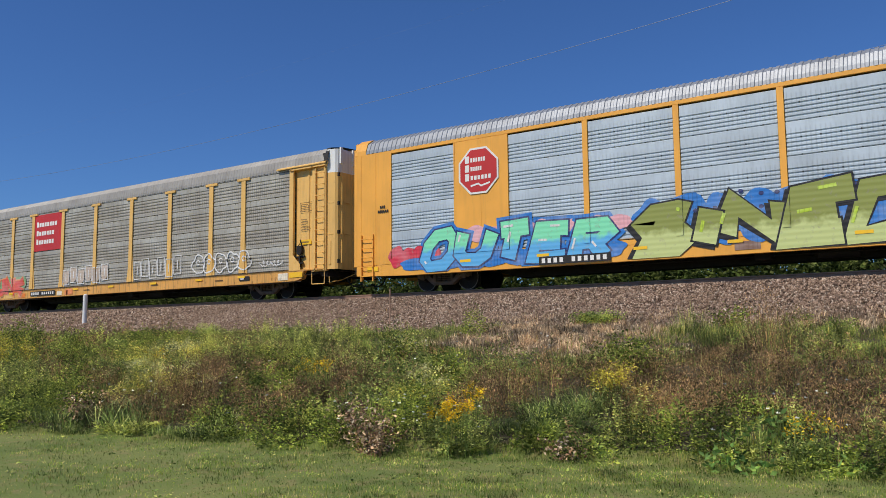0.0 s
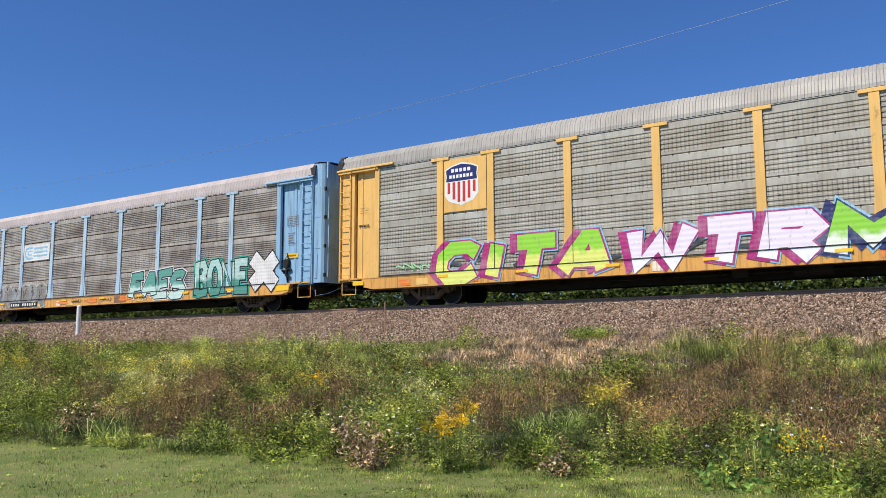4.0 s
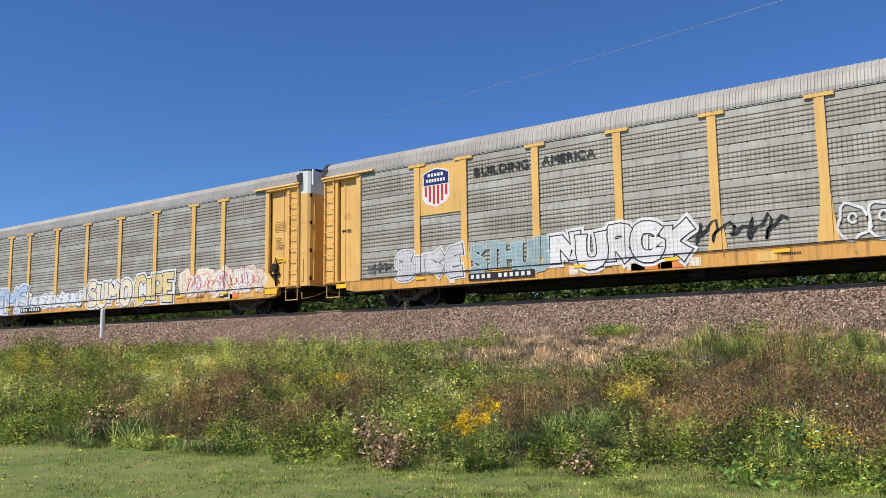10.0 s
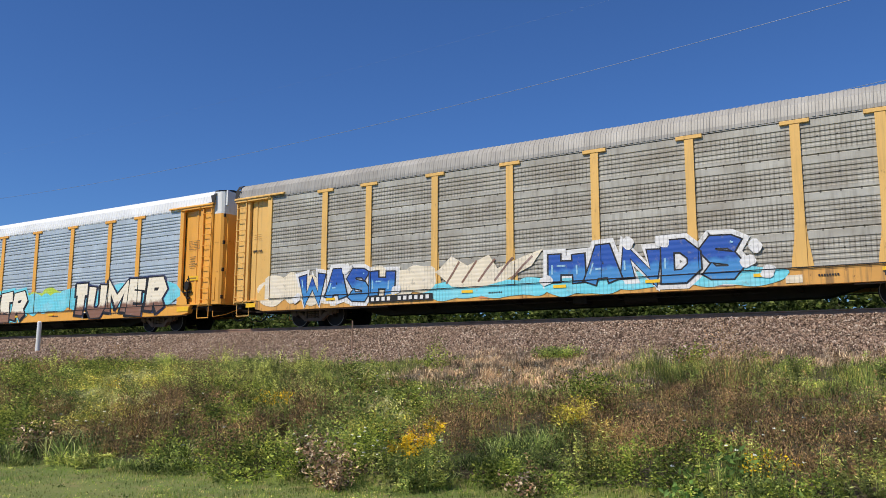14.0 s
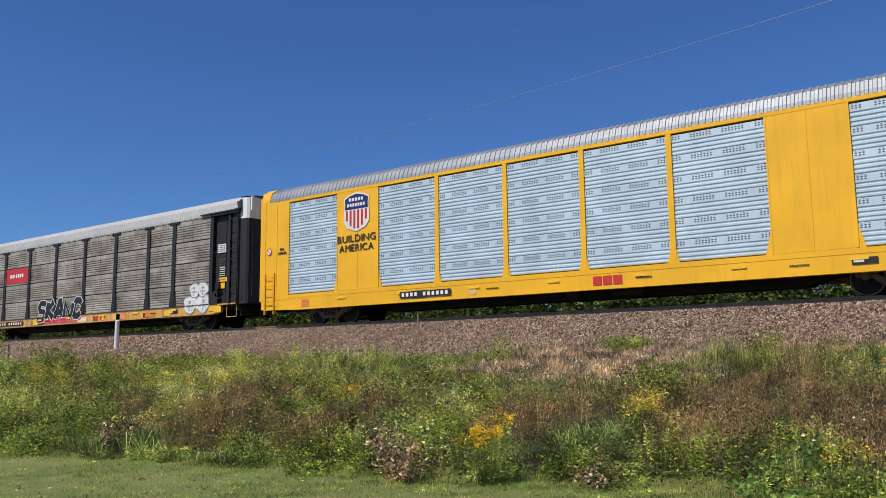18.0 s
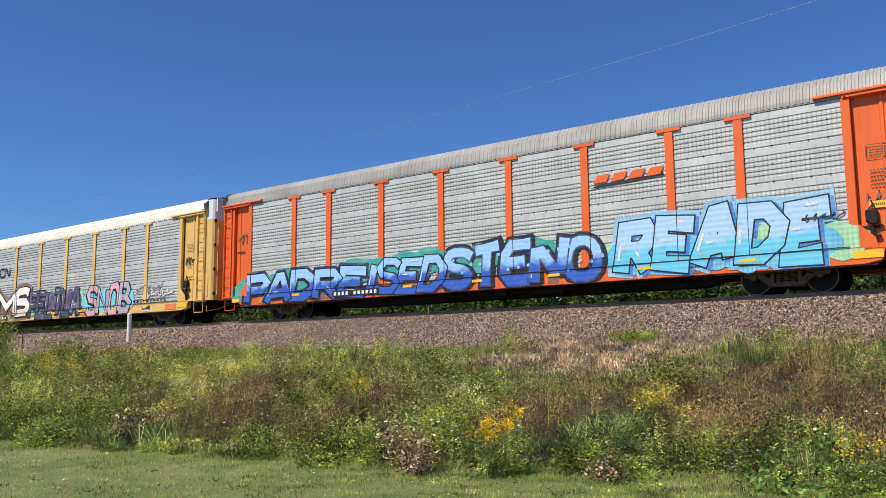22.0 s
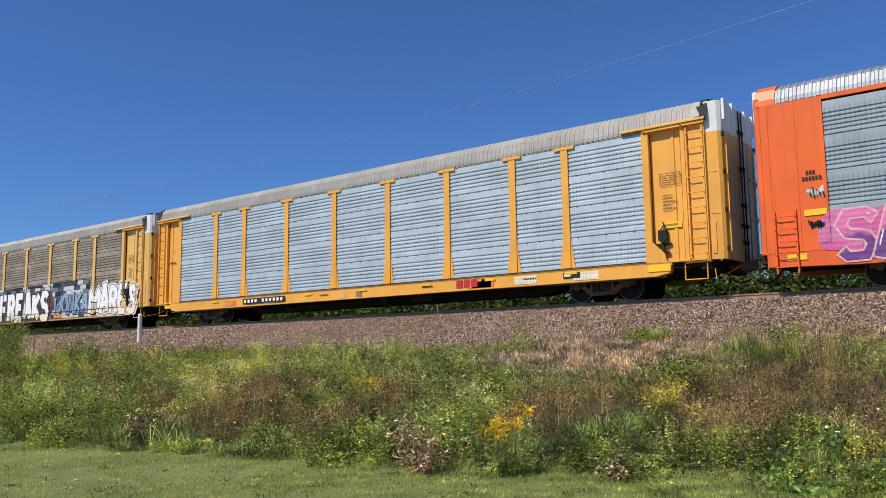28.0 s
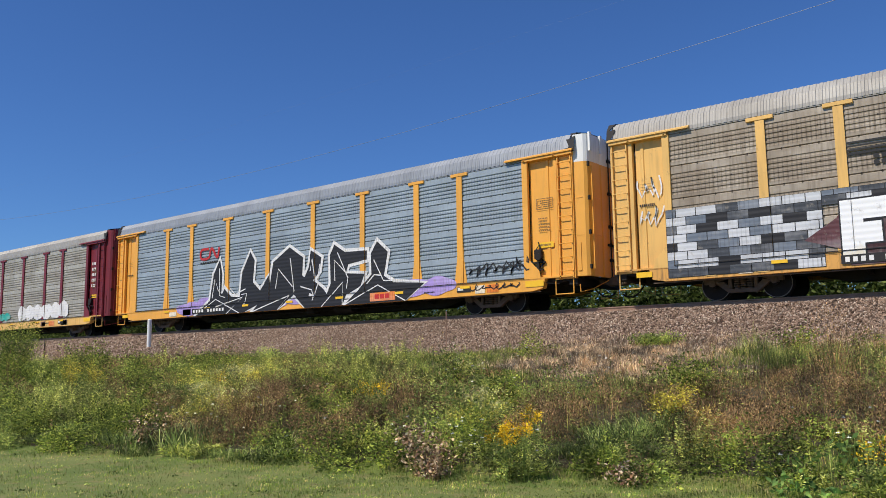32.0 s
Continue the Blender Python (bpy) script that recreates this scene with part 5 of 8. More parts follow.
def stencils(car, kind):
    """Small data boxes, warning stickers and reflectors that every wagon carries."""
    s = Sheet(kind)
    x = 12.2 if kind == "old" else 12.2
    s.rect(x - 0.02, x + 0.62, 3.28, 3.3, DECAL_INK, 2)
    s.rect(x - 0.02, x + 0.62, 3.62, 3.64, DECAL_INK, 2)
    s.rect(x - 0.02, x, 3.3, 3.62, DECAL_INK, 2)
    s.rect(x + 0.6, x + 0.62, 3.3, 3.62, DECAL_INK, 2)
    for i in range(4):
        bars(s, x + 0.06, x + 0.55, 3.34 + 0.065 * i, 3.375 + 0.065 * i, DECAL_INK, 7, 2, 0.35, (int(art.integers(0, 7)),))
    s.rect(x - 0.02, x + 0.6, 2.0, 2.18, DECAL_Y, 2)
    bars(s, x + 0.08, x + 0.5, 2.06, 2.12, DECAL_INK, 9, 3)
    for i in range(5):
        bars(s, x + 0.05, x + 0.05 + 0.5 * art.uniform(0.5, 1), 2.55 + 0.1 * i, 2.59 + 0.1 * i, DECAL_INK, 6, 2)
    s.finish("data_stencil", car, "black box of small stencilled writing")
    for i in range(9 if kind == "old" else 3):
        s = Sheet(kind)
        u = art.uniform(-11.6, 11.2)
        s.rect(u, u + art.uniform(0.25, 0.9), 0.66, art.uniform(0.86, 0.96), (C_PAINT, BROWN_S, ORANGE_S, CREAM_S)[int(art.integers(0, 4))], 0)
        s.finish("paint_patch", car, "patch of touched-up paint on the sill")
    spots = [(11.75 if kind == "old" else 12.1, 12.45, 0.74, 0.94), (-12.9, -12.4, 0.76, 0.92)]
    for i in range(7):
        u = -9.0 + i * 3.0 + art.uniform(-0.2, 0.2)
        spots.append((u, u + 0.42, 0.86, 0.95))
    for a, b, c, d in spots:
        s = Sheet(kind)
        s.rect(a, b, c, d, DECAL_Y, 7 if c > 0.8 else 2)
        s.finish("reflector", car, "yellow reflective sticker")
    s = Sheet(kind)
    for u in (-2.2, 3.1, 7.4):
        bars(s, u, u + 0.5, 0.8, 0.85, DECAL_K, 8, 2)
    s.rect(8.9, 9.5, 0.74, 0.92, DECAL_K, 2)
    s.rect(8.94, 9.18, 0.8, 0.9, DECAL_W, 3)
    s.finish("service_stencil", car, "")
    s = Sheet(kind)
    if kind == "old":
        bars(s, -12.75, -12.25, 2.9, 2.98, DECAL_K, 8, 2)
        for i in range(3):
            s.rect(-12.7, -12.3, 3.4 + 0.09 * i, 3.41 + 0.09 * i, DECAL_INK, 2)
    else:
        bars(s, -12.3, -12.05, 3.0, 3.1, DECAL_K, 3, 2)
        bars(s, -12.4, -11.9, 2.84, 2.94, DECAL_K, 6, 2)
        for i in range(3):
            s.rect(12.1, 12.6, 4.6 + 0.06 * i, 4.612 + 0.06 * i, DECAL_K, 2)
    s.finish("owner_stencil", car, "")


def sheet_for(i):
    return Sheet(SPECS[i]["kind"])


def decorate():
    for i, c in enumerate(CARS):
        stencils(c, SPECS[i]["kind"])
    boards = {0: (-5.91, -3.51, 0.6, 0.85), 1: (-7.0, -4.7), 3: (-7.9, -5.3), 4: (-6.1, -3.66), 5: (-6.87, -4.35), 6: (-7.64, -5.59), 7: (-6.94, -4.3), 8: (-8.7, -6.14), 9: (-5.94, -3.66), 10: (-7.6, -4.6), 11: (-6.76, -4.31), 12: (-7.2, -4.9), 13: (-5.9, -3.43), 14: (-7.0, -4.26), 15: (-7.23, -5.05), 16: (-6.82, -4.25)}
    for i, b in boards.items():
        number_board(CARS[i], SPECS[i]["kind"], *b)

    # 0: red eight-cornered emblem, mint piece, olive piece
    s = sheet_for(0)
    cx, cz = -8.1, 3.87
    for k, m, l in ((0.84, DECAL_W, 3), (0.77, R_PAINT, 4)):
        s.poly([(cx + k * math.cos(a), cz + k * math.sin(a)) for a in [math.pi / 8 + j * math.pi / 4 for j in range(8)]], m, l)
    for j, (w, z) in enumerate(((0.8, 0.32), (0.6, 0.02), (1.1, -0.28))):
        s.rect(cx - 0.52, cx - 0.36, cz + z - 0.04, cz + z + 0.2, DECAL_W, 5)
        bars(s, cx - 0.3, cx - 0.3 + w * 0.75, cz + z - 0.02, cz + z + 0.12, DECAL_W, 6, 5)
    s.stroke([(cx - 0.3, cz - 0.5), (cx, cz - 0.44), (cx + 0.1, cz - 0.52), (cx + 0.45, cz - 0.44)], 0.06, DECAL_W, 5)
    s.finish("emblem", CARS[0], "red eight-cornered emblem with white marks")
    s = sheet_for(0)
    cloud(s, -11.8, -9.8, 0.8, 1.6, RED_S, 0, 4)
    cloud(s, -8.5, -3.0, 1.5, 2.05, PINK_S, 0, 9)
    cloud(s, -11.0, -3.2, 0.66, 1.2, BLUE_S, 0.6, 8)
    piece(s, "OUTER", -10.4, -3.4, 0.62, 1.98, fade("mint_over_blue_spray", (96, 176, 226), (132, 226, 178), 0.8, 1.9), NAVY_S, 0.05, 0.32, BLUE_S, 0.1, lean=0.3, wob=0.9, shine=WHITE_S)
    s.finish("graffiti", CARS[0], "mint and blue graffiti with a red edge")
    s = sheet_for(0)
    cloud(s, -2.7, 12.0, 0.7, 2.3, BLUE_S, 0, 15)
    for k in range(26):
        s.poly(blob(art.uniform(-2.6, 11.8), art.uniform(1.6, 2.3), 0.07, 0.06, 8, 0.1), spray("sky_dot_spray", 120, 190, 240) if k == 0 else NAVY_S, 1)
    piece(s, "SINEDSINED", -2.7, 12.0, 0.64, 2.2, fade("olive_over_pale_spray", (196, 206, 134), (142, 150, 74), 0.6, 2.0), BLACK, 0.05, 0.36, None, 0.1, BLACK, (-0.1, -0.08), 0.3, 1.1, 1.2, shine=LIME_S)
    s.finish("graffiti", CARS[0], "olive green graffiti on a blue cloud")

    # 1: red company panel
    s = sheet_for(1)
    s.rect(-6.9, -4.4, 3.0, 4.88, R_PAINT, 1)
    for j, n in enumerate((8, 7, 7)):
        bars(s, -6.7, -6.7 + n * 0.24, 4.25 - 0.45 * j, 4.46 - 0.45 * j, DECAL_W, n, 3, 0.25)
        s.rect(-6.7, -6.53, 4.25 - 0.45 * j, 4.52 - 0.45 * j, DECAL_W, 3.4)
    s.finish("company_panel", CARS[1], "red panel with three lines of white bars")
    for u0, u1, z0, z1, how in ((-11.5, -7.7, 1.0, 1.75, "red"), (-4.1, -0.2, 1.15, 2.0, "box"), (1.75, 5.2, 1.15, 2.05, "box"), (5.9, 9.5, 1.15, 2.0, "bub"), (10.0, 11.4, 1.2, 1.55, "scr")):
        s = sheet_for(1)
        if how == "red":
            cloud(s, u0, u1, z0, z1, spray("green_overspray", 130, 170, 120), 0, 6)
            piece(s, "AUNK", u0, u1, z0 - 0.2, z1 + 0.05, spray("salmon_spray", 226, 92, 78), ORANGE_S, 0.03, 0.36, spray("thin_orange_spray", 216, 160, 120), 0.05, wob=0.8, over=1.05)
        elif how == "box":
            for k in range(6):
                a = u0 + (u1 - u0) * k / 6
                b, lo, hi = a + (u1 - u0) / 7.2, z0 + 0.1 * (k % 2), z1 - 0.12 * ((k + 1) % 2)
                m = spray("dusty_pink_spray", 196, 178, 160) if u0 < 0 else WHITE_S
                if u0 < 0:
                    s.poly(rounded([(a, lo), (b, lo + 0.05), (b, hi), ((a + b) / 2, hi - 0.08), (a, hi)]), m, 1)
                s.stroke([(a, lo), (b, lo), (b, hi), (a, hi), (a, lo)], 0.05, WHITE_S, 2)
                s.stroke([((a + b) / 2, lo + 0.2), ((a + b) / 2, hi - 0.2)], 0.06, WHITE_S, 2)
        elif how == "bub":
            hollow(s, u0, u1, z0, z1, 5, WHITE_S)
        else:
            scribble(s, u0, u1, z0, z1, WHITE_S, 0.035)
        s.finish("graffiti", CARS[1], "faded red graffiti" if how == "red" else "faint white graffiti")

    s = sheet_for(1)
    for k in range(8):
        s.rect(-12.02, -11.94, 1.5 + 0.15 * k, 1.65 + 0.15 * k, R_PAINT if k % 2 else DECAL_W, 3)
    s.finish("reflective_strip", CARS[1], "upright red and white reflective strip")
    s = sheet_for(1)
    scribble(s, -12.75, -12.1, 3.2, 3.75, BLACK, 0.05, 3)
    s.finish("graffiti", CARS[1], "small black tag")

    # 2: tall lime letters
    shield(CARS[2], "old", -8.85, -7.5, 3.25, 4.72)
    s = sheet_for(2)
    s.rect(-8.9, -7.2, 3.05, 4.86, Y_PAINT, 1)
    s.finish("emblem_plate", CARS[2], "plain yellow plate behind the emblem")
    s = sheet_for(2)
    lime = fade("lime_and_white_spray", (226, 232, 120), (150, 214, 60), 0.8, 2.0)
    limew = fade("lime_over_white_spray", (238, 244, 226), (146, 212, 64), 0.7, 1.9)
    for a in range(14):
        s.stroke([(-9 + a * 1.4, 1.3 + art.uniform(-0.3, 0.3)), (-8.2 + a * 1.4, 1.45 + art.uniform(-0.3, 0.3))], 0.12, CHAR_S, 0)
    whitepink = fade("white_and_pink_spray", (244, 246, 248), (236, 226, 238), 0.6, 1.5)
    piece(s, "CITA", -9.2, -2.8, 0.6, 2.02, lime, MAGENTA_S, 0.05, 0.3, SKYB_S, 0.05, MAGENTA_S, (-0.22, 0.0), 0.22, 0.12, 0.98)
    piece(s, "WTR", -2.5, 3.0, 0.6, 2.05, whitepink, MAGENTA_S, 0.05, 0.3, SKYB_S, 0.05, MAGENTA_S, (-0.22, 0.0), 0.22, 0.12, 0.98)
    piece(s, "MOKA", 3.0, 10.3, 0.6, 2.12, limew, NAVY_S, 0.05, 0.32, SKYB_S, 0.06, NAVY_S, (-0.26, 0.0), 0.22, 0.12, 0.98)
    s.finish("graffiti", CARS[2], "tall lime, white and magenta letters with blue shadows")
    s = sheet_for(2)
    scribble(s, -10.9, -9.3, 1.1, 1.5, PALEG_S, 0.05, 4)
    s.finish("graffiti", CARS[2], "small pale green tag")

    # 3: white emblem plate, mint pieces
    s = sheet_for(3)
    s.rect(-6.95, -4.5, 3.05, 3.9, WHITE_S, 1)
    band(s, rounded([(-6.05, 3.74), (-6.75, 3.74), (-6.75, 3.2), (-6.05, 3.2)], False, 2), 0.12, SKYB_S, 2)
    band(s, rounded([(-6.1, 3.56), (-6.5, 3.56), (-6.5, 3.38), (-6.1, 3.38)], False, 1), 0.07, SKYB_S, 2)
    for z in (3.24, 3.44, 3.64):
        s.rect(-5.95, -4.7, z, z + 0.09, SKYB_S, 2)
    s.finish("emblem", CARS[3], "white plate with a faded pale blue mark")
    s = sheet_for(3)
    wild(s, -11.6, -4.7, 0.66, 1.85, 9, spray("dull_grey_spray", 138, 132, 124), spray("pale_grey_spray", 200, 200, 196), None, None, 0.6, 1, GREY_S, CHAR_S)
    s.finish("graffiti", CARS[3], "grey outlined graffiti")
    s = sheet_for(3)
    piece(s, "FAES", 2.4, 6.2, 0.7, 1.9, fade("mint_and_teal_spray", (196, 224, 214), (96, 158, 144), 0.9, 1.7), BLACK, 0.04, 0.34, WHITE_S, 0.05, wob=1.0, over=1.16, lean=0.2)
    s.finish("graffiti", CARS[3], "mint green graffiti with black outlines")
    s = sheet_for(3)
    piece(s, "BONE", 6.9, 10.2, 0.68, 2.1, fade("mint_grey_spray", (84, 146, 132), (176, 208, 198), 0.8, 2.0), BLACK, 0.045, 0.36, TEAL_S, 0.05, wob=0.9, over=1.15, shine=WHITE_S)
    piece(s, "X", 10.2, 11.9, 0.68, 2.4, WHITE_S, BLACK, 0.045, 0.32, None, wob=0.3, over=1.1)
    s.finish("graffiti", CARS[3], "large mint and white graffiti")
    s = sheet_for(3)
    for u in (-3.0, -0.6, 2.0, 7.5):
        s.poly(blob(u, 0.82, 0.5, 0.11, 12, 0.3), ORANGE_S, 1)
        scribble(s, u + 0.7, u + 1.6, 0.72, 0.94, CHAR_S, 0.03, 4, 2)
    s.finish("graffiti", CARS[3], "small tags along the sill")

    # 4: red emblem, yellow-green piece, pale blue piece, red tag
    s = sheet_for(4)
    ribbon(s, -9.0, -7.42, 3.96, 4.56, 0.14, R_PAINT)
    bars(s, -9.05, -7.5, 3.68, 3.78, R_PAINT, 9, 2)
    s.finish("emblem", CARS[4], "red ribbon-like emblem")
    s = sheet_for(4)
    cloud(s, -12.8, -4.5, 0.9, 2.1, LILAC_S, 0, 8)
    cloud(s, -11.8, -6.0, 0.62, 1.35, BLACK, 0.7, 9)
    wild(s, -12.4, -5.2, 0.8, 2.0, 8, fade("sea_green_spray", (60, 90, 90), (150, 214, 176), 0.7, 1.6), YELL_S, None, None, 0.6, 1.4, CHAR_S)
    s.finish("graffiti", CARS[4], "yellow and green graffiti on a lilac cloud")
    s = sheet_for(4)
    s.poly([(-1.9, 1.2), (-1.9, 1.75), (-1.2, 1.8), (0.4, 1.6), (1.6, 1.68), (1.9, 2.0), (2.2, 1.75), (3.4, 1.75), (4.6, 1.65), (5.5, 2.1), (5.6, 1.6), (5.0, 1.1), (8.0, 0.78), (7.9, 0.72), (5.0, 0.9), (1.0, 0.7), (-0.8, 1.0)], WHITE_S, 0)
    wild(s, -1.6, 5.3, 0.8, 1.75, 6, fade("blue_to_straw_spray", (150, 196, 226), (222, 226, 150), 0.8, 1.8), WHITE_S, None, None, 0.35, 1, None, NAVY_S)
    s.finish("graffiti", CARS[4], "pale blue and straw yellow graffiti with white edges")
    s = sheet_for(4)
    scribble(s, 9.1, 11.4, 1.25, 1.7, RED_S, 0.05, 8)
    scribble(s, 10.9, 11.5, 1.2, 1.8, RED_S, 0.05, 3)
    s.finish("graffiti", CARS[4], "scrawled red tag")
    s = sheet_for(4)
    s.rect(3.2, 4.5, 0.68, 0.98, ORANGE_S, 1)
    bars(s, 3.4, 4.3, 0.74, 0.92, R_PAINT, 3, 3)
    s.finish("owner_mark", CARS[4], "three red bars")

    # 5: shield, slogan, white pieces
    shield(CARS[5], "old", -8.8, -7.62, 3.35, 4.75)
    s = sheet_for(5)
    s.rect(-8.92, -7.17, 3.1, 4.86, Y_PAINT, 1)
    s.finish("emblem_plate", CARS[5], "plain yellow plate behind the emblem")
    s = sheet_for(5)
    frame_text(s, "BUILDING", -6.6, -4.5, 4.22, 4.5, DECAL_K)
    frame_text(s, "AMERICA", -4.0, -2.15, 4.22, 4.5, DECAL_K)
    s.finish("slogan", CARS[5], "black slogan lettering")
    for u0, u1, z0, z1, a, b, n in ((-10.0, -7.0, 0.95, 1.95, WHITE_S, BLACK, 4), (-6.8, -3.8, 0.95, 1.95, fade("pale_blue_white_spray", (226, 232, 232), (150, 190, 206), 0.8, 1.8), WHITE_S, 4), (-3.7, 0.45, 0.95, 1.98, WHITE_S, BLACK, 5)):
        s = sheet_for(5)
        if n == 5:
            piece(s, "NURGK", u0, u1 + 0.3, z0 - 0.1, z1 + 0.1, a, b, 0.035, 0.4, WHITE_S, 0.09, wob=0.8, over=1.2, soft=1)
        elif b == BLACK:
            piece(s, "SIKE", u0, u1, z0 - 0.05, z1 - 0.05, spray("chalky_white_spray", 208, 206, 206), CHAR_S, 0.02, 0.42, WHITE_S, 0.06, wob=0.9, over=1.15, soft=1)
        else:
            piece(s, "STHUB", u0, u1, z0 - 0.05, z1, spray("washed_blue_spray", 154, 176, 178), spray("pale_aqua_spray", 178, 206, 208), 0.03, 0.36, None, wob=0.8, over=1.12, soft=1)
        s.finish("graffiti", CARS[5], "white bubble graffiti with dark outlines" if b == BLACK else "pale blue bubble graffiti")
    s = sheet_for(5)
    scribble(s, 0.6, 3.3, 1.15, 2.05, BLACK, 0.07, 5)
    s.finish("graffiti", CARS[5], "thin black tag")
    s = sheet_for(5)
    hollow(s, 4.5, 8.7, 1.0, 2.0, 6, WHITE_S, 0.07)
    s.finish("graffiti", CARS[5], "white outlined graffiti")
    s = sheet_for(5)
    scribble(s, -11.5, -10.2, 1.1, 1.7, CHAR_S, 0.05, 4)
    s.finish("graffiti", CARS[5], "dark grey tag")

    # 6: round emblem, cream, white and pink pieces
    s = sheet_for(6)
    ring_blue = paint("ring_blue", lin(52, 104, 150), 0.1, 0.05)
    for k in range(20):
        a = k * math.tau / 20
        if k not in (0, 10):
            s.poly([(-12.45 + r * math.cos(a + d), 4.2 + r * 1.05 * math.sin(a + d)) for r, d in ((0.29, -0.1), (0.41, -0.1), (0.41, 0.1), (0.29, 0.1))], ring_blue, 1)
    s.poly(blob(-12.45, 4.2, 0.25, 0.27, 24, 0), ring_blue, 1)
    s.rect(-12.68, -12.22, 4.17, 4.23, DECAL_W, 2)
    s.rect(-12.48, -12.42, 3.96, 4.44, DECAL_W, 2.4)
    s.poly([(-12.42, 3.95), (-12.34, 3.96), (-12.36, 4.3), (-12.42, 4.3)], Y_PAINT, 3)
    s.finish("emblem", CARS[6], "round blue emblem")
    s = sheet_for(6)
    piece(s, "SAEMS", -12.5, -7.0, 0.64, 2.05, fade("white_blue_spray", (214, 214, 212), (176, 192, 212), 0.8, 2.0), spray("steel_blue_spray", 112, 148, 192), 0.05, 0.3, spray("dull_white_spray", 216, 216, 212), 0.12, wob=1.1, over=1.16, soft=1, shine=WHITE_S)
    wild(s, -7.0, -1.7, 0.8, 1.6, 7, WHITE_S, spray("slate_blue_spray", 92, 124, 170), None, CREAM_S, 0.4)
    s.finish("graffiti", CARS[6], "white and steel blue graffiti")
    s = sheet_for(6)
    cloud(s, -1.4, 5.6, 0.8, 1.95, WHITE_S, 0, 9)
    piece(s, "SUMO", -1.2, 2.5, 0.68, 1.95, CREAM_S, BLACK, 0.035, 0.36, WHITE_S, 0.1, wob=0.8, over=1.12, soft=1)
    piece(s, "CIPE", 2.8, 5.8, 0.7, 2.05, spray("straw_spray", 232, 208, 150), BLACK, 0.035, 0.36, WHITE_S, 0.1, wob=0.9, over=1.12)
    s.finish("graffiti", CARS[6], "cream letters with black outlines on a white cloud")
    s = sheet_for(6)
    wild(s, 6.4, 11.5, 0.85, 1.95, 7, CREAM_S, spray("coral_spray", 226, 140, 138), None, CREAM_S, 0.55, 1, WHITE_S)
    for k in range(7):
        scribble(s, 6.6 + k * 0.68, 7.3 + k * 0.68, 1.0, 1.8, RED_S, 0.03, 2, 4)
    s.finish("graffiti", CARS[6], "spiky pink and cream graffiti")

    # 7: blue block words
    s = sheet_for(7)
    cloud(s, -12.0, -4.4, 0.75, 1.9, CREAM_S, 0, 8)
    cloud(s, -4.4, 6.3, 0.62, 1.2, AQUA_S, 0, 10)
    blue_l = fade("blue_letter_spray", (70, 140, 200), (36, 84, 170), 0.9, 1.9)
    piece(s, "WASH", -10.2, -5.9, 0.78, 1.95, blue_l, BLACK, 0.045, 0.3, WHITE_S, 0.13, wob=0.5, over=1.0, shine=SKYB_S)
    piece(s, "HANDS", -0.1, 5.6, 0.85, 2.05, blue_l, BLACK, 0.045, 0.3, WHITE_S, 0.13, wob=0.5, over=1.0, shine=SKYB_S)
    for u, z in ((-10.3, 1.0), (-5.8, 1.1), (-8.0, 1.95), (-0.2, 1.1), (2.4, 2.05), (3.4, 2.0), (5.7, 1.3), (5.9, 1.7), (6.2, 1.0)):
        s.poly(blob(u, z, 0.2, 0.17, 14, 0.25, 2), WHITE_S, 7)
    s.finish("graffiti", CARS[7], "blue block letters with white bone-like ends")
    s = sheet_for(7)
    s.poly([(-4.2, 1.6), (-3.6, 2.1), (-3.0, 1.75), (-2.2, 2.05), (-1.9, 1.6), (-1.0, 1.9), (-0.3, 2.1), (-0.7, 1.6), (-1.6, 1.2), (-2.6, 1.0), (-3.6, 1.1)], CREAM_S, 1)
    for k in range(5):
        s.stroke([(-3.8 + k * 0.6, 1.2), (-3.5 + k * 0.62, 1.6), (-3.3 + k * 0.66, 1.9)], 0.07, BROWN_S, 2)
    s.finish("graffiti", CARS[7], "cream bony shape between two words")
    s = sheet_for(7)
    cloud(s, 9.5, 11.5, 1.05, 2.3, WHITE_S, 0, 4)
    bubbles(s, 9.8, 11.3, 1.55, 1.95, 4, GREY_S, BLACK, None, 2)
    bubbles(s, 9.9, 11.2, 1.15, 1.5, 4, GREY_S, BLACK, None, 2)
    s.finish("graffiti", CARS[7], "grey graffiti in a white cloud")

    # 8: bracketed mark, cream and brown words
    s = sheet_for(8)
    s.stroke([(-6.35, 3.85), (-6.5, 3.85), (-6.5, 3.42), (-6.35, 3.42)], 0.06, DECAL_K, 2)
    s.stroke([(-5.1, 3.85), (-4.95, 3.85), (-4.95, 3.42), (-5.1, 3.42)], 0.06, DECAL_K, 2)
    bars(s, -6.2, -5.2, 3.52, 3.76, DECAL_K, 3, 2, 0.2)
    s.finish("emblem", CARS[8], "black bracketed mark")
    s = sheet_for(8)
    cloud(s, -6.4, 11.5, 0.95, 2.0, AQUA_S, 0, 17)
    cloud(s, -1.0, 4.4, 1.4, 2.1, LIME_S, 0.65, 5)
    cloud(s, -0.6, 4.6, 1.05, 2.0, AQUA_S, 1.3, 6)
    s.finish("graffiti", CARS[8], "aqua cloud sprayed behind the letters")
    s = sheet_for(8)
    two = fade("cream_and_brown_spray", (138, 98, 78), (244, 232, 206), 0.75, 1.75)
    piece(s, "SOWSER", -6.0, 0.9, 0.66, 2.05, fade("cream_tan_spray", (150, 110, 86), (246, 236, 212), 0.8, 1.5), BLACK, 0.05, 0.36, AQUA_S, 0.12, BLACK, (0.06, -0.06), 0.2, 0.9, 1.12, layer=3)
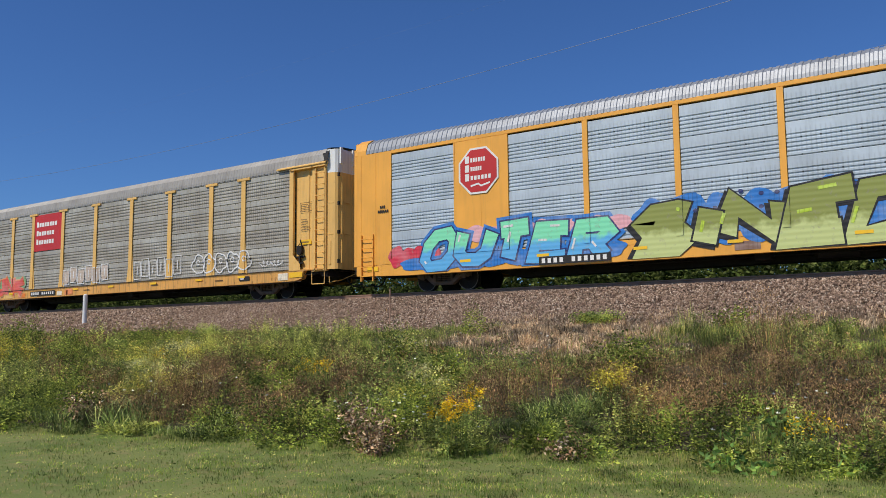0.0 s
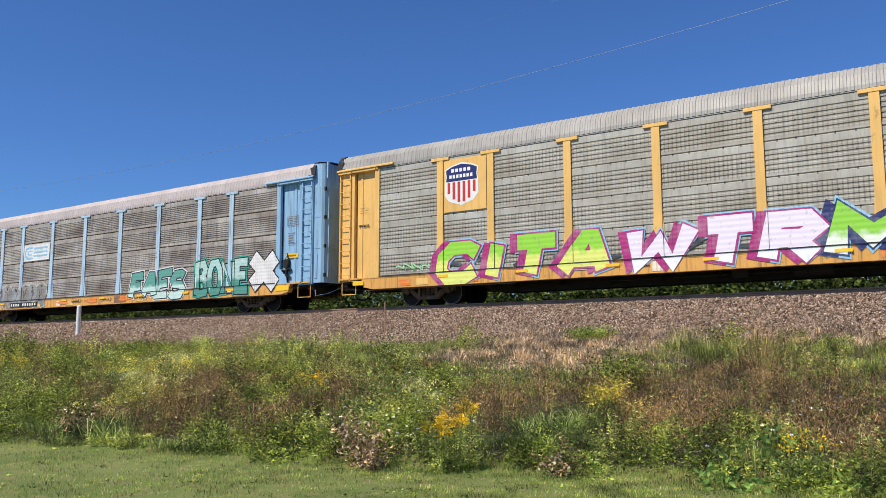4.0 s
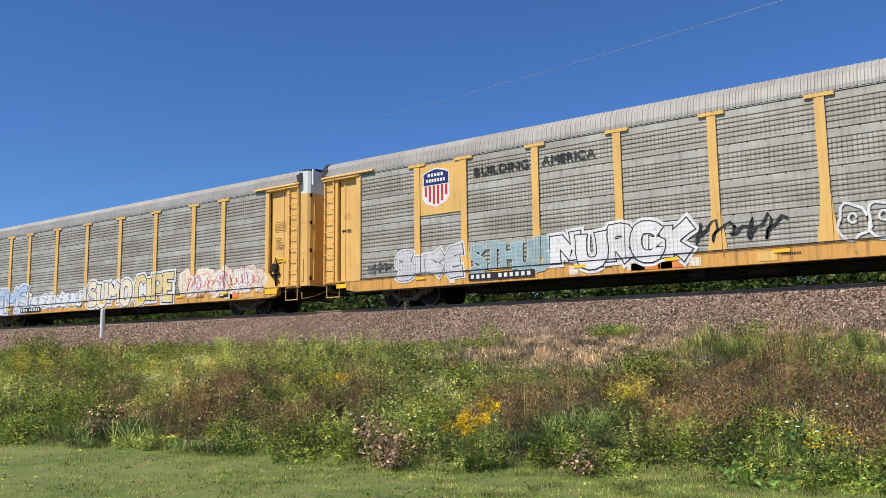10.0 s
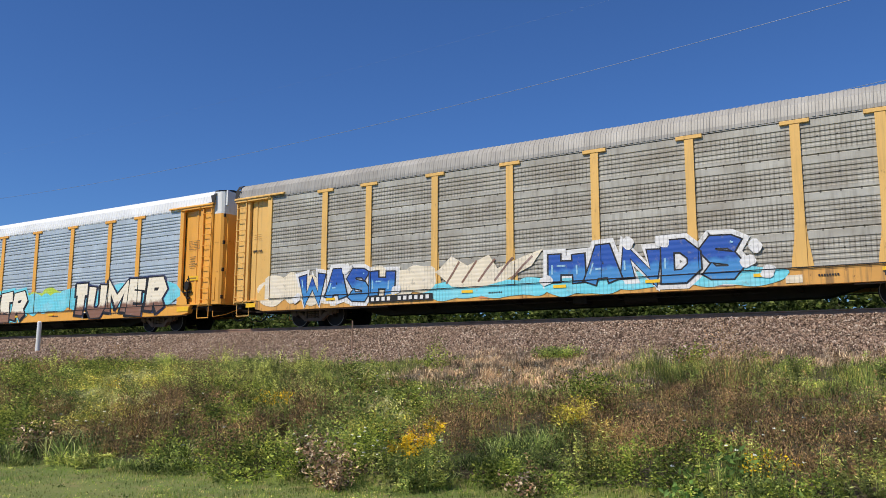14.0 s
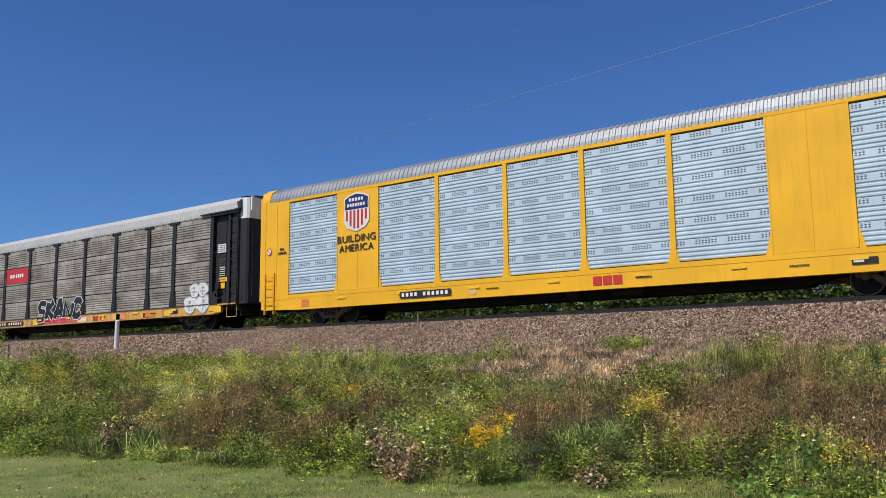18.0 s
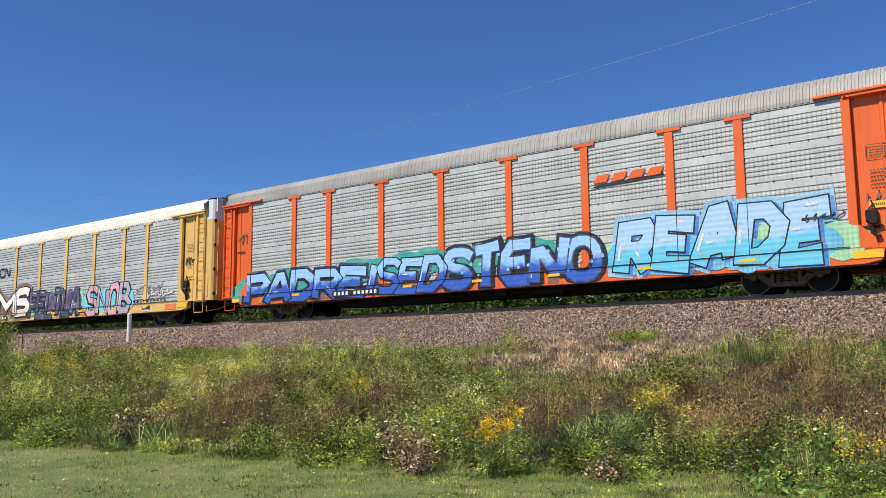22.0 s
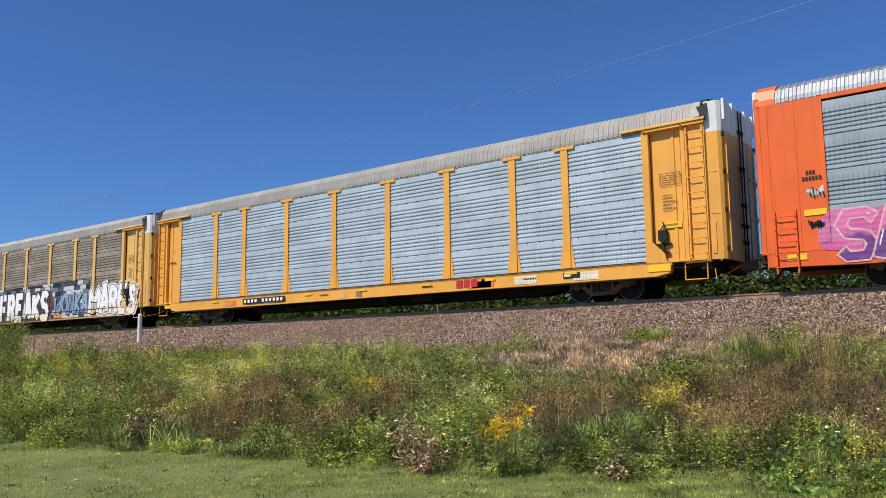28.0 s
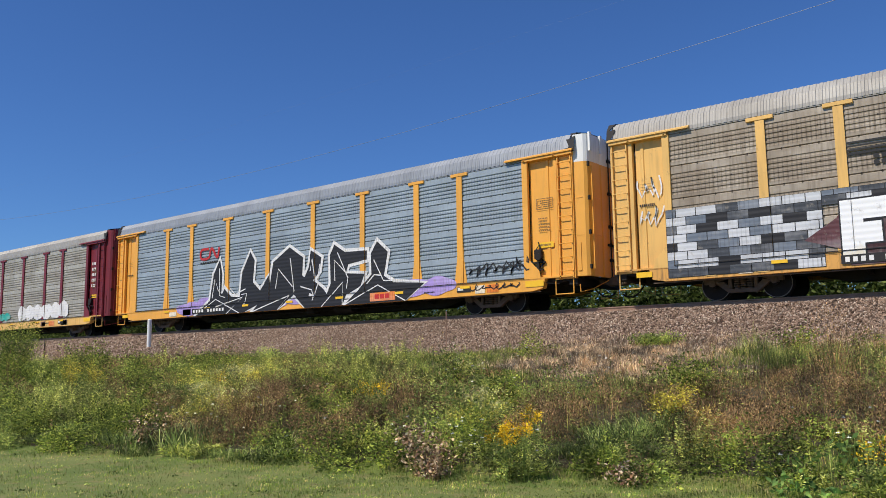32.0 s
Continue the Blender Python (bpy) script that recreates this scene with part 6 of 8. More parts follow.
    s.finish("graffiti", CARS[8], "cream lettering with black outlines")
    s = sheet_for(8)
    piece(s, "TUMER", 4.6, 11.0, 0.64, 2.22, two, BLACK, 0.06, 0.36, NAVY_S, 0.04, BLACK, (-0.1, -0.05), 0.12, 0.45, 1.06, layer=3)
    s.finish("graffiti", CARS[8], "cream and brown block letters")

    # 9: clean wagon with shield and slogan
    shield(CARS[9], "new", -8.72, -7.42, 3.36, 4.88)
    s = sheet_for(9)
    frame_text(s, "BUILDING", -9.05, -7.1, 2.98, 3.24, DECAL_K, 2)
    frame_text(s, "AMERICA", -8.95, -7.2, 2.62, 2.88, DECAL_K, 2)
    s.finish("slogan", CARS[9], "black slogan lettering")
    s = sheet_for(9)
    bars(s, 1.7, 2.7, 0.68, 0.95, R_PAINT, 3, 2, 0.15)
    s.finish("owner_mark", CARS[9], "three red bars")
    s = sheet_for(9)
    s.poly(blob(-12.95, 3.0, 0.16, 0.16, 16, 0), R_PAINT, 2)
    s.poly(blob(-12.95, 3.0, 0.12, 0.12, 16, 0), DECAL_W, 3)
    s.stroke([(-13.04, 3.09), (-12.86, 2.91)], 0.04, R_PAINT, 4)
    s.finish("warning_sign", CARS[9], "round red and white warning sticker")
    s = sheet_for(9)
    s.poly(blob(12.9, 3.1, 0.17, 0.17, 16, 0), R_PAINT, 2)
    s.poly(blob(12.9, 3.1, 0.13, 0.13, 16, 0), DECAL_W, 3)
    s.stroke([(12.8, 3.2), (13.0, 3.0)], 0.04, R_PAINT, 4)
    s.finish("warning_sign", CARS[9], "round red and white warning sticker")

    # 10: red plate, black and white pieces
    s = sheet_for(10)
    s.rect(-6.95, -4.4, 3.1, 3.95, R_PAINT, 1)
    bars(s, -6.45, -5.9, 3.42, 3.62, DECAL_W, 2, 2, 0.2)
    bars(s, -5.8, -4.9, 3.42, 3.62, DECAL_W, 4, 2, 0.25)
    s.finish("company_panel", CARS[10], "red panel with white bars")
    s = sheet_for(10)
    cloud(s, -3.0, 1.2, 0.66, 1.1, RED_S, 0, 6)
    piece(s, "SKANC", -3.1, 1.4, 0.78, 1.92, BLACK, WHITE_S, 0.045, 0.34, None, wob=1.0, over=1.12, lean=0.15)
    s.finish("graffiti", CARS[10], "spiky black and white graffiti with red drips")
    s = sheet_for(10)
    bubbles(s, 10.0, 11.7, 0.75, 1.5, 2, WHITE_S, GREY_S)
    bubbles(s, 10.4, 11.6, 1.45, 2.05, 2, WHITE_S, GREY_S, None, 3)
    s.finish("graffiti", CARS[10], "white bulging figure")
    s = sheet_for(10)
    s.rect(-11.6, -9.2, 1.05, 1.85, fade("faded_pale_blue_spray", (150, 180, 190), (196, 206, 204), 1.0, 1.8), 1)
    for u in (-12.6, 12.1, -3.5, 3.0, 8.5):
        s.rect(u, u + 0.5, 0.66, 0.92, DECAL_Y, 3)
    s.rect(12.1, 12.65, 1.7, 1.95, DECAL_Y, 2)
    bars(s, 2.5, 3.4, 0.7, 0.9, R_PAINT, 3, 3)
    s.finish("graffiti", CARS[10], "pale blue patch and yellow stickers")
    s = sheet_for(10)
    s.rect(12.12, 12.68, 3.28, 3.66, DECAL_W, 3)
    for k in range(4):
        bars(s, 12.16, 12.64, 3.33 + 0.08 * k, 3.37 + 0.08 * k, DECAL_K, 5, 4)
    for k in range(5):
        bars(s, 12.3, 12.65, 2.25 + 0.09 * k, 2.29 + 0.09 * k, DECAL_W, 5, 3)
    s.finish("data_plate", CARS[10], "white data plate and small white writing")

    # 11: blue pieces on the orange wagon
    s = sheet_for(11)
    cloud(s, -12.6, -8.0, 0.8, 1.9, TEAL_S, 0, 5)
    cloud(s, -6.0, 3.0, 1.2, 2.15, TEAL_S, 0, 8)
    blue2 = fade("deep_to_light_blue_spray", (52, 96, 190), (160, 206, 242), 0.7, 2.0)
    piece(s, "PADRE", -12.0, -5.0, 0.62, 1.9, blue2, BLACK, 0.05, 0.26, NAVY_S, 0.07, BLACK, (-0.1, -0.05), 0.15, 0.9, 1.14, shine=SKYB_S)
    piece(s, "ISED", -5.0, -1.3, 0.66, 2.0, blue2, BLACK, 0.045, 0.25, None, 0.1, NAVY_S, (0.1, -0.05), 0.3, 1.0, 1.16, shine=WHITE_S)
    s.finish("graffiti", CARS[11], "deep blue letters with black outlines")
    s = sheet_for(11)
    piece(s, "STENO", -1.3, 4.7, 0.66, 2.15, blue2, NAVY_S, 0.05, 0.27, BLACK, 0.08, BLACK, (0.14, -0.02), 0.1, 0.8, 1.14, soft=1, shine=SKYB_S)
    for k in range(16):
        s.poly(blob(-0.9 + k * 0.38, 1.2 + 0.6 * art.uniform(), 0.06, 0.06, 8, 0.1), SKYB_S, 4)
    s.finish("graffiti", CARS[11], "light and dark blue letters")
    s = sheet_for(11)
    cloud(s, 5.0, 11.9, 0.8, 1.9, PALEG_S, 0, 8)
    cloud(s, 5.2, 11.2, 0.66, 1.7, spray("bright_aqua_spray", 96, 196, 226), 0.9, 7)
    piece(s, "READE", 5.3, 11.3, 0.72, 2.4, fade("aqua_blue_spray", (110, 204, 228), (176, 212, 238), 0.9, 2.1), BLACK, 0.04, 0.36, SKYB_S, 0.12, spray("mid_blue_spray", 60, 130, 206), (0.1, -0.06), 0.15, 0.9, 1.15, shine=WHITE_S)
    scribble(s, 10.6, 11.6, 1.75, 2.05, CHAR_S, 0.04, 4, 5)
    s.finish("graffiti", CARS[11], "aqua graffiti with white outlines")
    s = sheet_for(11)
    s.poly([(4.45, 3.5), (4.75, 3.6), (6.85, 3.68), (6.85, 3.6)], BLACK, 1)
    for k in range(4):
        s.poly([(4.55 + k * 0.58, 3.64), (5.0 + k * 0.58, 3.66), (5.14 + k * 0.58, 3.9), (4.7 + k * 0.58, 3.88)], O_PAINT, 2)
    s.finish("emblem", CARS[11], "slanted orange mark with a black underline")
    s = sheet_for(11)
    scribble(s, -12.8, -12.0, 3.2, 3.9, BROWN_S, 0.045, 3)
    scribble(s, 12.1, 12.9, 2.0, 2.5, BROWN_S, 0.04, 3)
    s.finish("graffiti", CARS[11], "thin brown tag")

    # 12: tan wagon with four pieces
    s = sheet_for(12)
    ribbon(s, -6.3, -4.95, 3.26, 3.78, 0.09, DECAL_K)
    s.finish("emblem", CARS[12], "black ribbon-like emblem")
    for u0, u1, z0, z1, fill, line, back, n, lab in ((-11.8, -7.7, 0.85, 2.0, PALEG_S, BLACK, WHITE_S, 4, "pale green graffiti with black outlines"), (-2.4, 3.1, 0.82, 2.1, fade("slate_purple_spray", (74, 78, 88), (104, 92, 116), 0.6, 2.1), BLACK, MINT_S, 4, "purple and teal block graffiti"), (3.8, 7.8, 0.8, 2.05, PINK_S, BLACK, AQUA_S, 4, "pink graffiti on an aqua cloud")):
        s = sheet_for(12)
        if lab.startswith("purple"):
            cloud(s, u0 + 0.5, u1, z0, z1, PURPLE_S, 0.7, 7)
        if back:
            cloud(s, u0 - 0.2, u1 + 0.2, z0, z1, back, 0, 6)
        if lab.startswith("pale"):
            body = rounded([(-11.9, 1.2), (-11.75, 1.95), (-9.9, 2.02), (-8.1, 2.2), (-8.0, 1.75), (-7.45, 1.6), (-7.3, 1.05), (-7.6, 0.6), (-11.3, 0.6)], True, 2)
            for grow, m, lay in ((1.1, WHITE_S, 0.4), (1.03, BLACK, 0.9), (1.0, fill, 1.5)):
                s.poly([(-9.6 + (x + 9.6) * grow, max(1.3 + (z - 1.3) * grow, 0.6)) for x, z in body], m, lay)
        word = {"pale": "JEOL", "purp": "FELTLA", "pink": "SNOB"}[lab[:4]]
        piece(s, word, u0, u1, z0 - 0.2, z1 + 0.08, fill, line, 0.055, 0.3 if word == "JEOL" else 0.28, None, 0.03, line, (-0.07, -0.06), 0.1, 0.7, 1.16, layer=2, fill2=spray("dark_slate_spray", 84, 84, 108) if word == "FELTLA" else spray("grey_pink_spray", 188, 172, 186) if word == "SNOB" else None, shine=WHITE_S)
        s.finish("graffiti", CARS[12], lab)
    s = sheet_for(12)
    cloud(s, -7.3, -2.6, 0.95, 2.2, BROWN_S, 0, 6)
    piece(s, "IMS", -7.1, -2.5, 0.84, 2.4, fade("cream_pink_spray", (238, 214, 196), (250, 244, 232), 0.9, 1.9), BLACK, 0.06, 0.26, BROWN_S, 0.16, BLACK, (0.08, -0.06), 0.15, 0.7, 1.2)
    s.finish("graffiti", CARS[12], "cream letters with black outlines")
    s = sheet_for(12)
    scribble(s, 8.0, 10.6, 1.35, 2.05, GREY_S, 0.06, 5)
    scribble(s, 9.0, 11.4, 1.3, 1.7, WHITE_S, 0.07, 5, 2)
    scribble(s, 7.8, 11.0, 1.05, 1.3, BLACK, 0.04, 10, 3)
    s.finish("graffiti", CARS[12], "grey and black scrawled tags")
    s = sheet_for(12)
    scribble(s, 12.0, 12.8, 2.6, 3.1, BLACK, 0.06, 3)
    s.finish("graffiti", CARS[12], "small black tag")

    # 13: orange smooth-sided wagon
    s = sheet_for(13)
    s.poly([(7.15, 3.5), (7.4, 3.56), (8.95, 3.66), (8.95, 3.61)], BLACK, 1)
    for k in range(4):
        s.poly([(7.2 + k * 0.42, 3.62), (7.52 + k * 0.42, 3.64), (7.62 + k * 0.42, 3.86), (7.3 + k * 0.42, 3.84)], BLACK, 2)
    s.finish("emblem", CARS[13], "slanted black mark with an underline")
    s = sheet_for(13)
    cloud(s, -11.8, -7.1, 0.66, 1.95, ROSE_S, 0, 6)
    piece(s, "SACRE", -11.6, -7.4, 0.66, 1.95, fade("pink_purple_spray", (110, 60, 130), (226, 120, 170), 0.8, 1.9), PINK_S, 0.05, 0.26, None, wob=1.0, over=1.15, shine=WHITE_S)
    s.finish("graffiti", CARS[13], "pink and purple graffiti")
    s = sheet_for(13)
    s.poly(blob(-6.5, 1.35, 0.42, 0.5, 16, 0.1), CHAR_S, 1)
    s.poly(blob(-6.5, 1.05, 0.35, 0.16, 14, 0.1), ORANGE_S, 2)
    s.finish("graffiti", CARS[13], "small dark round figure")
    s = sheet_for(13)
    cloud(s, 2.0, 8.8, 0.62, 1.2, AQUA_S, 0, 8)
    piece(s, "RUEDO", 1.9, 7.6, 0.85, 1.95, fade("teal_two_tone_spray", (110, 206, 214), (40, 168, 140), 0.9, 1.8), spray("dark_teal_spray", 30, 132, 124), 0.03, 0.4, TEAL_S, 0.08, wob=0.6, over=1.16)
    s.finish("graffiti", CARS[13], "teal graffiti with aqua drips")
    for u0, u1, z0, z1, m in ((-3.7, -1.9, 1.15, 1.8, CHAR_S), (-0.8, 0.4, 1.2, 1.65, WHITE_S), (6.9, 8.9, 1.55, 1.75, CREAM_S), (-12.3, -11.85, 2.3, 2.7, WHITE_S), (-12.3, -11.9, 1.5, 1.8, BLACK)):
        s = sheet_for(13)
        scribble(s, u0, u1, z0, z1, m, 0.05, 5)
        s.finish("graffiti", CARS[13], "scrawled tag")
    s = sheet_for(13)
    bars(s, 12.95, 13.2, 2.9, 3.15, DECAL_W, 2, 2, 0.3)
    s.rect(12.1, 12.6, 2.3, 2.5, DECAL_Y, 2)
    s.rect(-12.4, -11.85, 1.9, 2.06, DECAL_Y, 2)
    s.finish("sticker", CARS[13], "yellow sticker and white marks")

    # 14: clean
    s = sheet_for(14)
    bars(s, 4.65, 5.6, 0.7, 0.96, R_PAINT, 3, 2, 0.15)
    s.finish("owner_mark", CARS[14], "three dark red bars")

    # 15: painted brick wall and white words
    s = sheet_for(15)
    chalk = spray("chalk_white_spray", 206, 208, 210)
    tones = [chalk, SLATE_S, CHAR_S, chalk, CHAR_S, BLACK]

    def wall(x0, x1, z0, z1):
        s.rect(x0, x1, z0, z1, BLACK, 0)
        h, w = 0.25, 0.6
        for r in range(int((z1 - z0) / h + 0.5)):
            x = x0 - (0.3 if r % 2 else 0)
            while x < x1:
                a, b = max(x, x0) + 0.012, min(x + w, x1) - 0.012
                if b - a > 0.05:
                    s.rect(a, b, z0 + r * h + 0.01, min(z0 + (r + 1) * h, z1) - 0.01, tones[int(art.integers(0, 6))], 1)
                x += w
    wall(-11.9, -7.6, 0.68, 2.68)
    wall(-7.6, 4.7, 2.28, 2.68)
    wall(4.7, 8.6, 0.68, 2.7)
    s.finish("graffiti", CARS[15], "painted wall of white, grey and black bricks")
    s = sheet_for(15)
    maroon = spray("maroon_spray", 96, 52, 56)
    s.poly([(-8.1, 1.4), (-7.3, 1.9), (-6.9, 2.35), (4.3, 2.35), (4.8, 1.9), (5.6, 1.6), (4.9, 1.3), (4.4, 0.66), (-7.0, 0.66), (-7.2, 1.1)], maroon, 2)
    s.poly([(-7.2, 0.7), (-6.9, 2.3), (4.2, 2.3), (4.3, 0.7)], spray("dark_maroon_spray", 70, 36, 38), 3)
    cream = fade("white_cream_spray", (238, 228, 206), (244, 244, 242), 0.5, 1.6)
    piece(s, "FUNK", -7.2, -1.75, 0.6, 2.34, cream, BLACK, 0.045, 0.38, None, wob=0.2, over=1.05, layer=3, flare=1.0)
    piece(s, "FREAKS", -1.75, 4.4, 0.6, 2.34, cream, BLACK, 0.045, 0.38, None, wob=0.2, over=1.05, layer=3, flare=1.0)
    s.finish("graffiti", CARS[15], "tall square white letters on black")
    s = sheet_for(15)
    piece(s, "WONKA", 4.9, 8.6, 0.85, 2.0, spray("dusty_blue_spray", 138, 166, 188), NAVY_S, 0.035, 0.26, None, 0.1, CHAR_S, (0.08, -0.06), 0.12, 0.9, 1.02, layer=2)
    bars(s, 5.0, 6.0, 0.72, 0.92, ORANGE_S, 3, 4, 0.15)
    s.finish("graffiti", CARS[15], "dusty blue letters with dark outlines")
    s = sheet_for(15)
    cloud(s, 8.6, 13.0, 0.85, 2.2, spray("dusty_white_spray", 206, 200, 190), 0, 6)
    piece(s, "MARES", 8.7, 13.2, 0.66, 2.25, fade("white_and_blush_spray", (246, 226, 208), (246, 246, 242), 0.7, 1.7), BLACK, 0.035, 0.36, WHITE_S, 0.1, wob=0.8, over=1.12, soft=1)
    s.finish("graffiti", CARS[15], "white bubble letters with black outlines")
    s = sheet_for(15)
    for k in range(4):
        s.rect(-6.9, -5.9, 3.5 + k * 0.1, 3.55 + k * 0.1, DECAL_K, 1)
    bars(s, -5.8, -5.0, 3.5, 3.85, DECAL_K, 2, 1, 0.2)
    bars(s, -6.3, -5.0, 3.34, 3.45, DECAL_K, 7, 1)
    bars(s, -6.3, -4.9, 3.18, 3.29, DECAL_K, 8, 1)
    s.finish("emblem", CARS[15], "black striped mark with small bars")
    s = sheet_for(15)
    scribble(s, -12.8, -12.0, 3.0, 3.9, WHITE_S, 0.05, 3)
    scribble(s, -12.8, -12.0, 2.2, 3.0, WHITE_S, 0.05, 3)
    s.finish("graffiti", CARS[15], "thin white tag")

    # 16: spiky black piece
    s = sheet_for(16)
    ribbon(s, -6.35, -4.85, 3.2, 3.7, 0.12, R_PAINT)
    bars(s, -6.3, -4.9, 3.0, 3.08, DECAL_K, 8, 2)
    s.finish("emblem", CARS[16], "red ribbon-like emblem")
    s = sheet_for(16)
    cloud(s, -7.6, 8.6, 0.66, 1.4, LILAC_S, 0, 13)
    forms = [
        [(-6.6, 0.6), (-5.5, 1.25), (-5.25, 2.45), (-4.8, 3.1), (-4.6, 2.4), (-4.65, 1.55), (-4.1, 1.2), (-3.3, 0.6)],
        [(-5.0, 0.95), (-4.4, 1.75), (-3.9, 1.35), (-3.3, 1.3), (-3.15, 2.4), (-2.6, 3.25), (-2.3, 2.85), (-2.4, 1.9), (-1.9, 1.5), (-1.3, 2.1), (-1.2, 1.4), (-2.0, 0.9), (-3.0, 0.6), (-4.2, 0.6)],
        [(-2.4, 0.6), (-1.3, 1.5), (-1.05, 2.65), (0.0, 3.2), (0.85, 2.7), (0.8, 1.95), (1.5, 1.6), (1.2, 1.1), (2.4, 0.6), (1.0, 0.6), (0.3, 1.2), (-0.7, 0.6)],
        [(0.7, 1.5), (1.2, 2.25), (1.35, 2.95), (1.95, 2.6), (1.85, 2.05), (1.5, 1.7), (2.1, 1.3), (2.7, 0.6), (1.4, 0.6), (1.5, 1.1)],
        [(2.0, 0.6), (2.5, 1.5), (2.45, 2.65), (2.7, 3.05), (3.3, 2.7), (4.5, 2.65), (4.5, 2.3), (3.5, 2.2), (3.35, 1.85), (4.4, 1.75), (4.2, 1.3), (3.4, 1.0), (3.2, 0.6)],
        [(3.3, 0.6), (4.2, 1.25), (4.75, 1.7), (4.72, 2.5), (5.05, 2.95), (5.6, 2.5), (5.4, 1.6), (5.9, 1.32), (7.4, 1.2), (6.5, 0.6)],
    ]
    for q, pts in enumerate(forms):
        mx, mz = sum(p[0] for p in pts) / len(pts), sum(p[1] for p in pts) / len(pts)
        band(s, pts + pts[:1], 0.26, WHITE_S, 1 + 0.9 * (q % 2))
        s.poly(pts, BLACK, 3 + 0.9 * (q % 2))
        k = [(x * 0.72 + mx * 0.28, z * 0.72 + mz * 0.28) for x, z in pts]
        s.stroke([k[1], k[2], (mx, mz)], 0.05, WHITE_S, 5)
        s.stroke([k[-2], (mx + 0.1, mz - 0.2), k[3]], 0.045, WHITE_S, 5.4)
        s.stroke([pts[0], (mx - 0.2, mz - 0.35), pts[-1]], 0.045, WHITE_S, 5.8)
    s.finish("graffiti", CARS[16], "spiky black graffiti edged in white on lilac")
    s = sheet_for(16)
    s.rect(4.7, 6.0, 0.66, 0.98, ORANGE_S, 6.6)
    bars(s, 4.95, 5.75, 0.74, 0.92, R_PAINT, 3, 7.4, 0.15)
    s.finish("owner_mark", CARS[16], "three red bars on an orange patch")
    s = sheet_for(16)
    scribble(s, 9.2, 11.6, 1.15, 1.75, BLACK, 0.06, 6)
    scribble(s, 11.0, 12.5, 1.2, 1.85, BLACK, 0.06, 3)
    scribble(s, 9.3, 11.6, 0.72, 1.0, BLACK, 0.04, 7)
    s.finish("graffiti", CARS[16], "thin black scrawl")

    # 17: white tag on the dark red wagon
    s = sheet_for(17)
    bubbles(s, 3.9, 9.9, 1.1, 1.9, 6, None, WHITE_S)
    cloud(s, 0.8, 2.6, 1.2, 1.7, TEAL_S, 0, 3)
    s.finish("graffiti", CARS[17], "white graffiti on grey panels")
    s = sheet_for(17)
    for k in range(5):
        bars(s, 12.2, 12.65, 2.6 + 0.3 * k, 2.75 + 0.3 * k, DECAL_W, 3, 2, 0.4)
    s.finish("data_stencil", CARS[17], "small white stencilled marks")


decorate()


# ---- plants, stones, post, wires, far trees ----
rng = np.random.default_rng(7)


def tri_mesh(name, verts, tris, material, smooth=False):
    me = bpy.data.meshes.new(name)
    verts, tris = np.asarray(verts, np.float32).reshape(-1, 3), np.asarray(tris, np.int32).reshape(-1, 3)
    me.vertices.add(len(verts))
    me.vertices.foreach_set("co", verts.ravel())
    me.loops.add(tris.size)
    me.loops.foreach_set("vertex_index", tris.ravel())
    me.polygons.add(len(tris))
    me.polygons.foreach_set("loop_start", np.arange(0, tris.size, 3, dtype=np.int32))
    me.polygons.foreach_set("loop_total", np.full(len(tris), 3, np.int32))
    if smooth:
        me.polygons.foreach_set("use_smooth", np.ones(len(tris), bool))
    me.update(calc_edges=True)
    me.materials.append(material)
    return me


def blades(p, h, w, az, lean):
    """Tapered, bending blades: root places, heights, widths, headings, leans."""
    n = len(p)
    d = np.stack([np.cos(az), np.sin(az), np.zeros(n)], 1)
    s = np.stack([-np.sin(az), np.cos(az), np.zeros(n)], 1) * (w / 2)[:, None]
    up = np.array([0, 0, 1.0])
    mid = p + d * (0.3 * lean * h)[:, None] + up * (0.62 * h)[:, None]
    tip = p + d * (lean * h)[:, None] + up * (h * (1 - 0.25 * np.minimum(lean, 1.6)))[:, None]
    v = np.stack([p - s, p + s, mid + 0.8 * s, mid - 0.8 * s, tip], 1)
    b = np.arange(n)[:, None] * 5
    t = np.concatenate([b + [0, 1, 2], b + [0, 2, 3], b + [3, 2, 4]], 1).reshape(-1, 3)
    return v.reshape(-1, 3), t


def leaves(p, d, length, width, facing=None):
    """Folded leaf blades from p along d, turned at random or roughly towards a way they face."""
    n = len(p)
    d = d / np.linalg.norm(d, axis=1)[:, None]
    r = rng.normal(size=(n, 3))
    if facing is not None:
        r = facing + 0.33 * r
    s = np.cross(d, r)
    s /= np.linalg.norm(s, axis=1)[:, None] + 1e-9
    nm = np.cross(s, d)
    c = p + d * (length * 0.45)[:, None]
    side = s * (width / 2)[:, None] + nm * (width * 0.12)[:, None]
    v = np.stack([p, c + side, p + d * length[:, None], c - s * (width / 2)[:, None] + nm * (width * 0.12)[:, None]], 1)
    b = np.arange(n)[:, None] * 4
    t = np.concatenate([b + [0, 1, 2], b + [0, 2, 3]], 1).reshape(-1, 3)
    return v.reshape(-1, 3), t


def joined(pieces):
    vs, ts, k = [], [], 0
    for v, t in pieces:
        vs.append(v)
        ts.append(t + k)
        k += len(v)
    return np.concatenate(vs), np.concatenate(ts)


def ball(n, up=0.0):
    d = rng.normal(size=(n, 3))
    d /= np.linalg.norm(d, axis=1)[:, None]
    d[:, 2] = np.abs(d[:, 2]) * (1 - up) + up
    return d


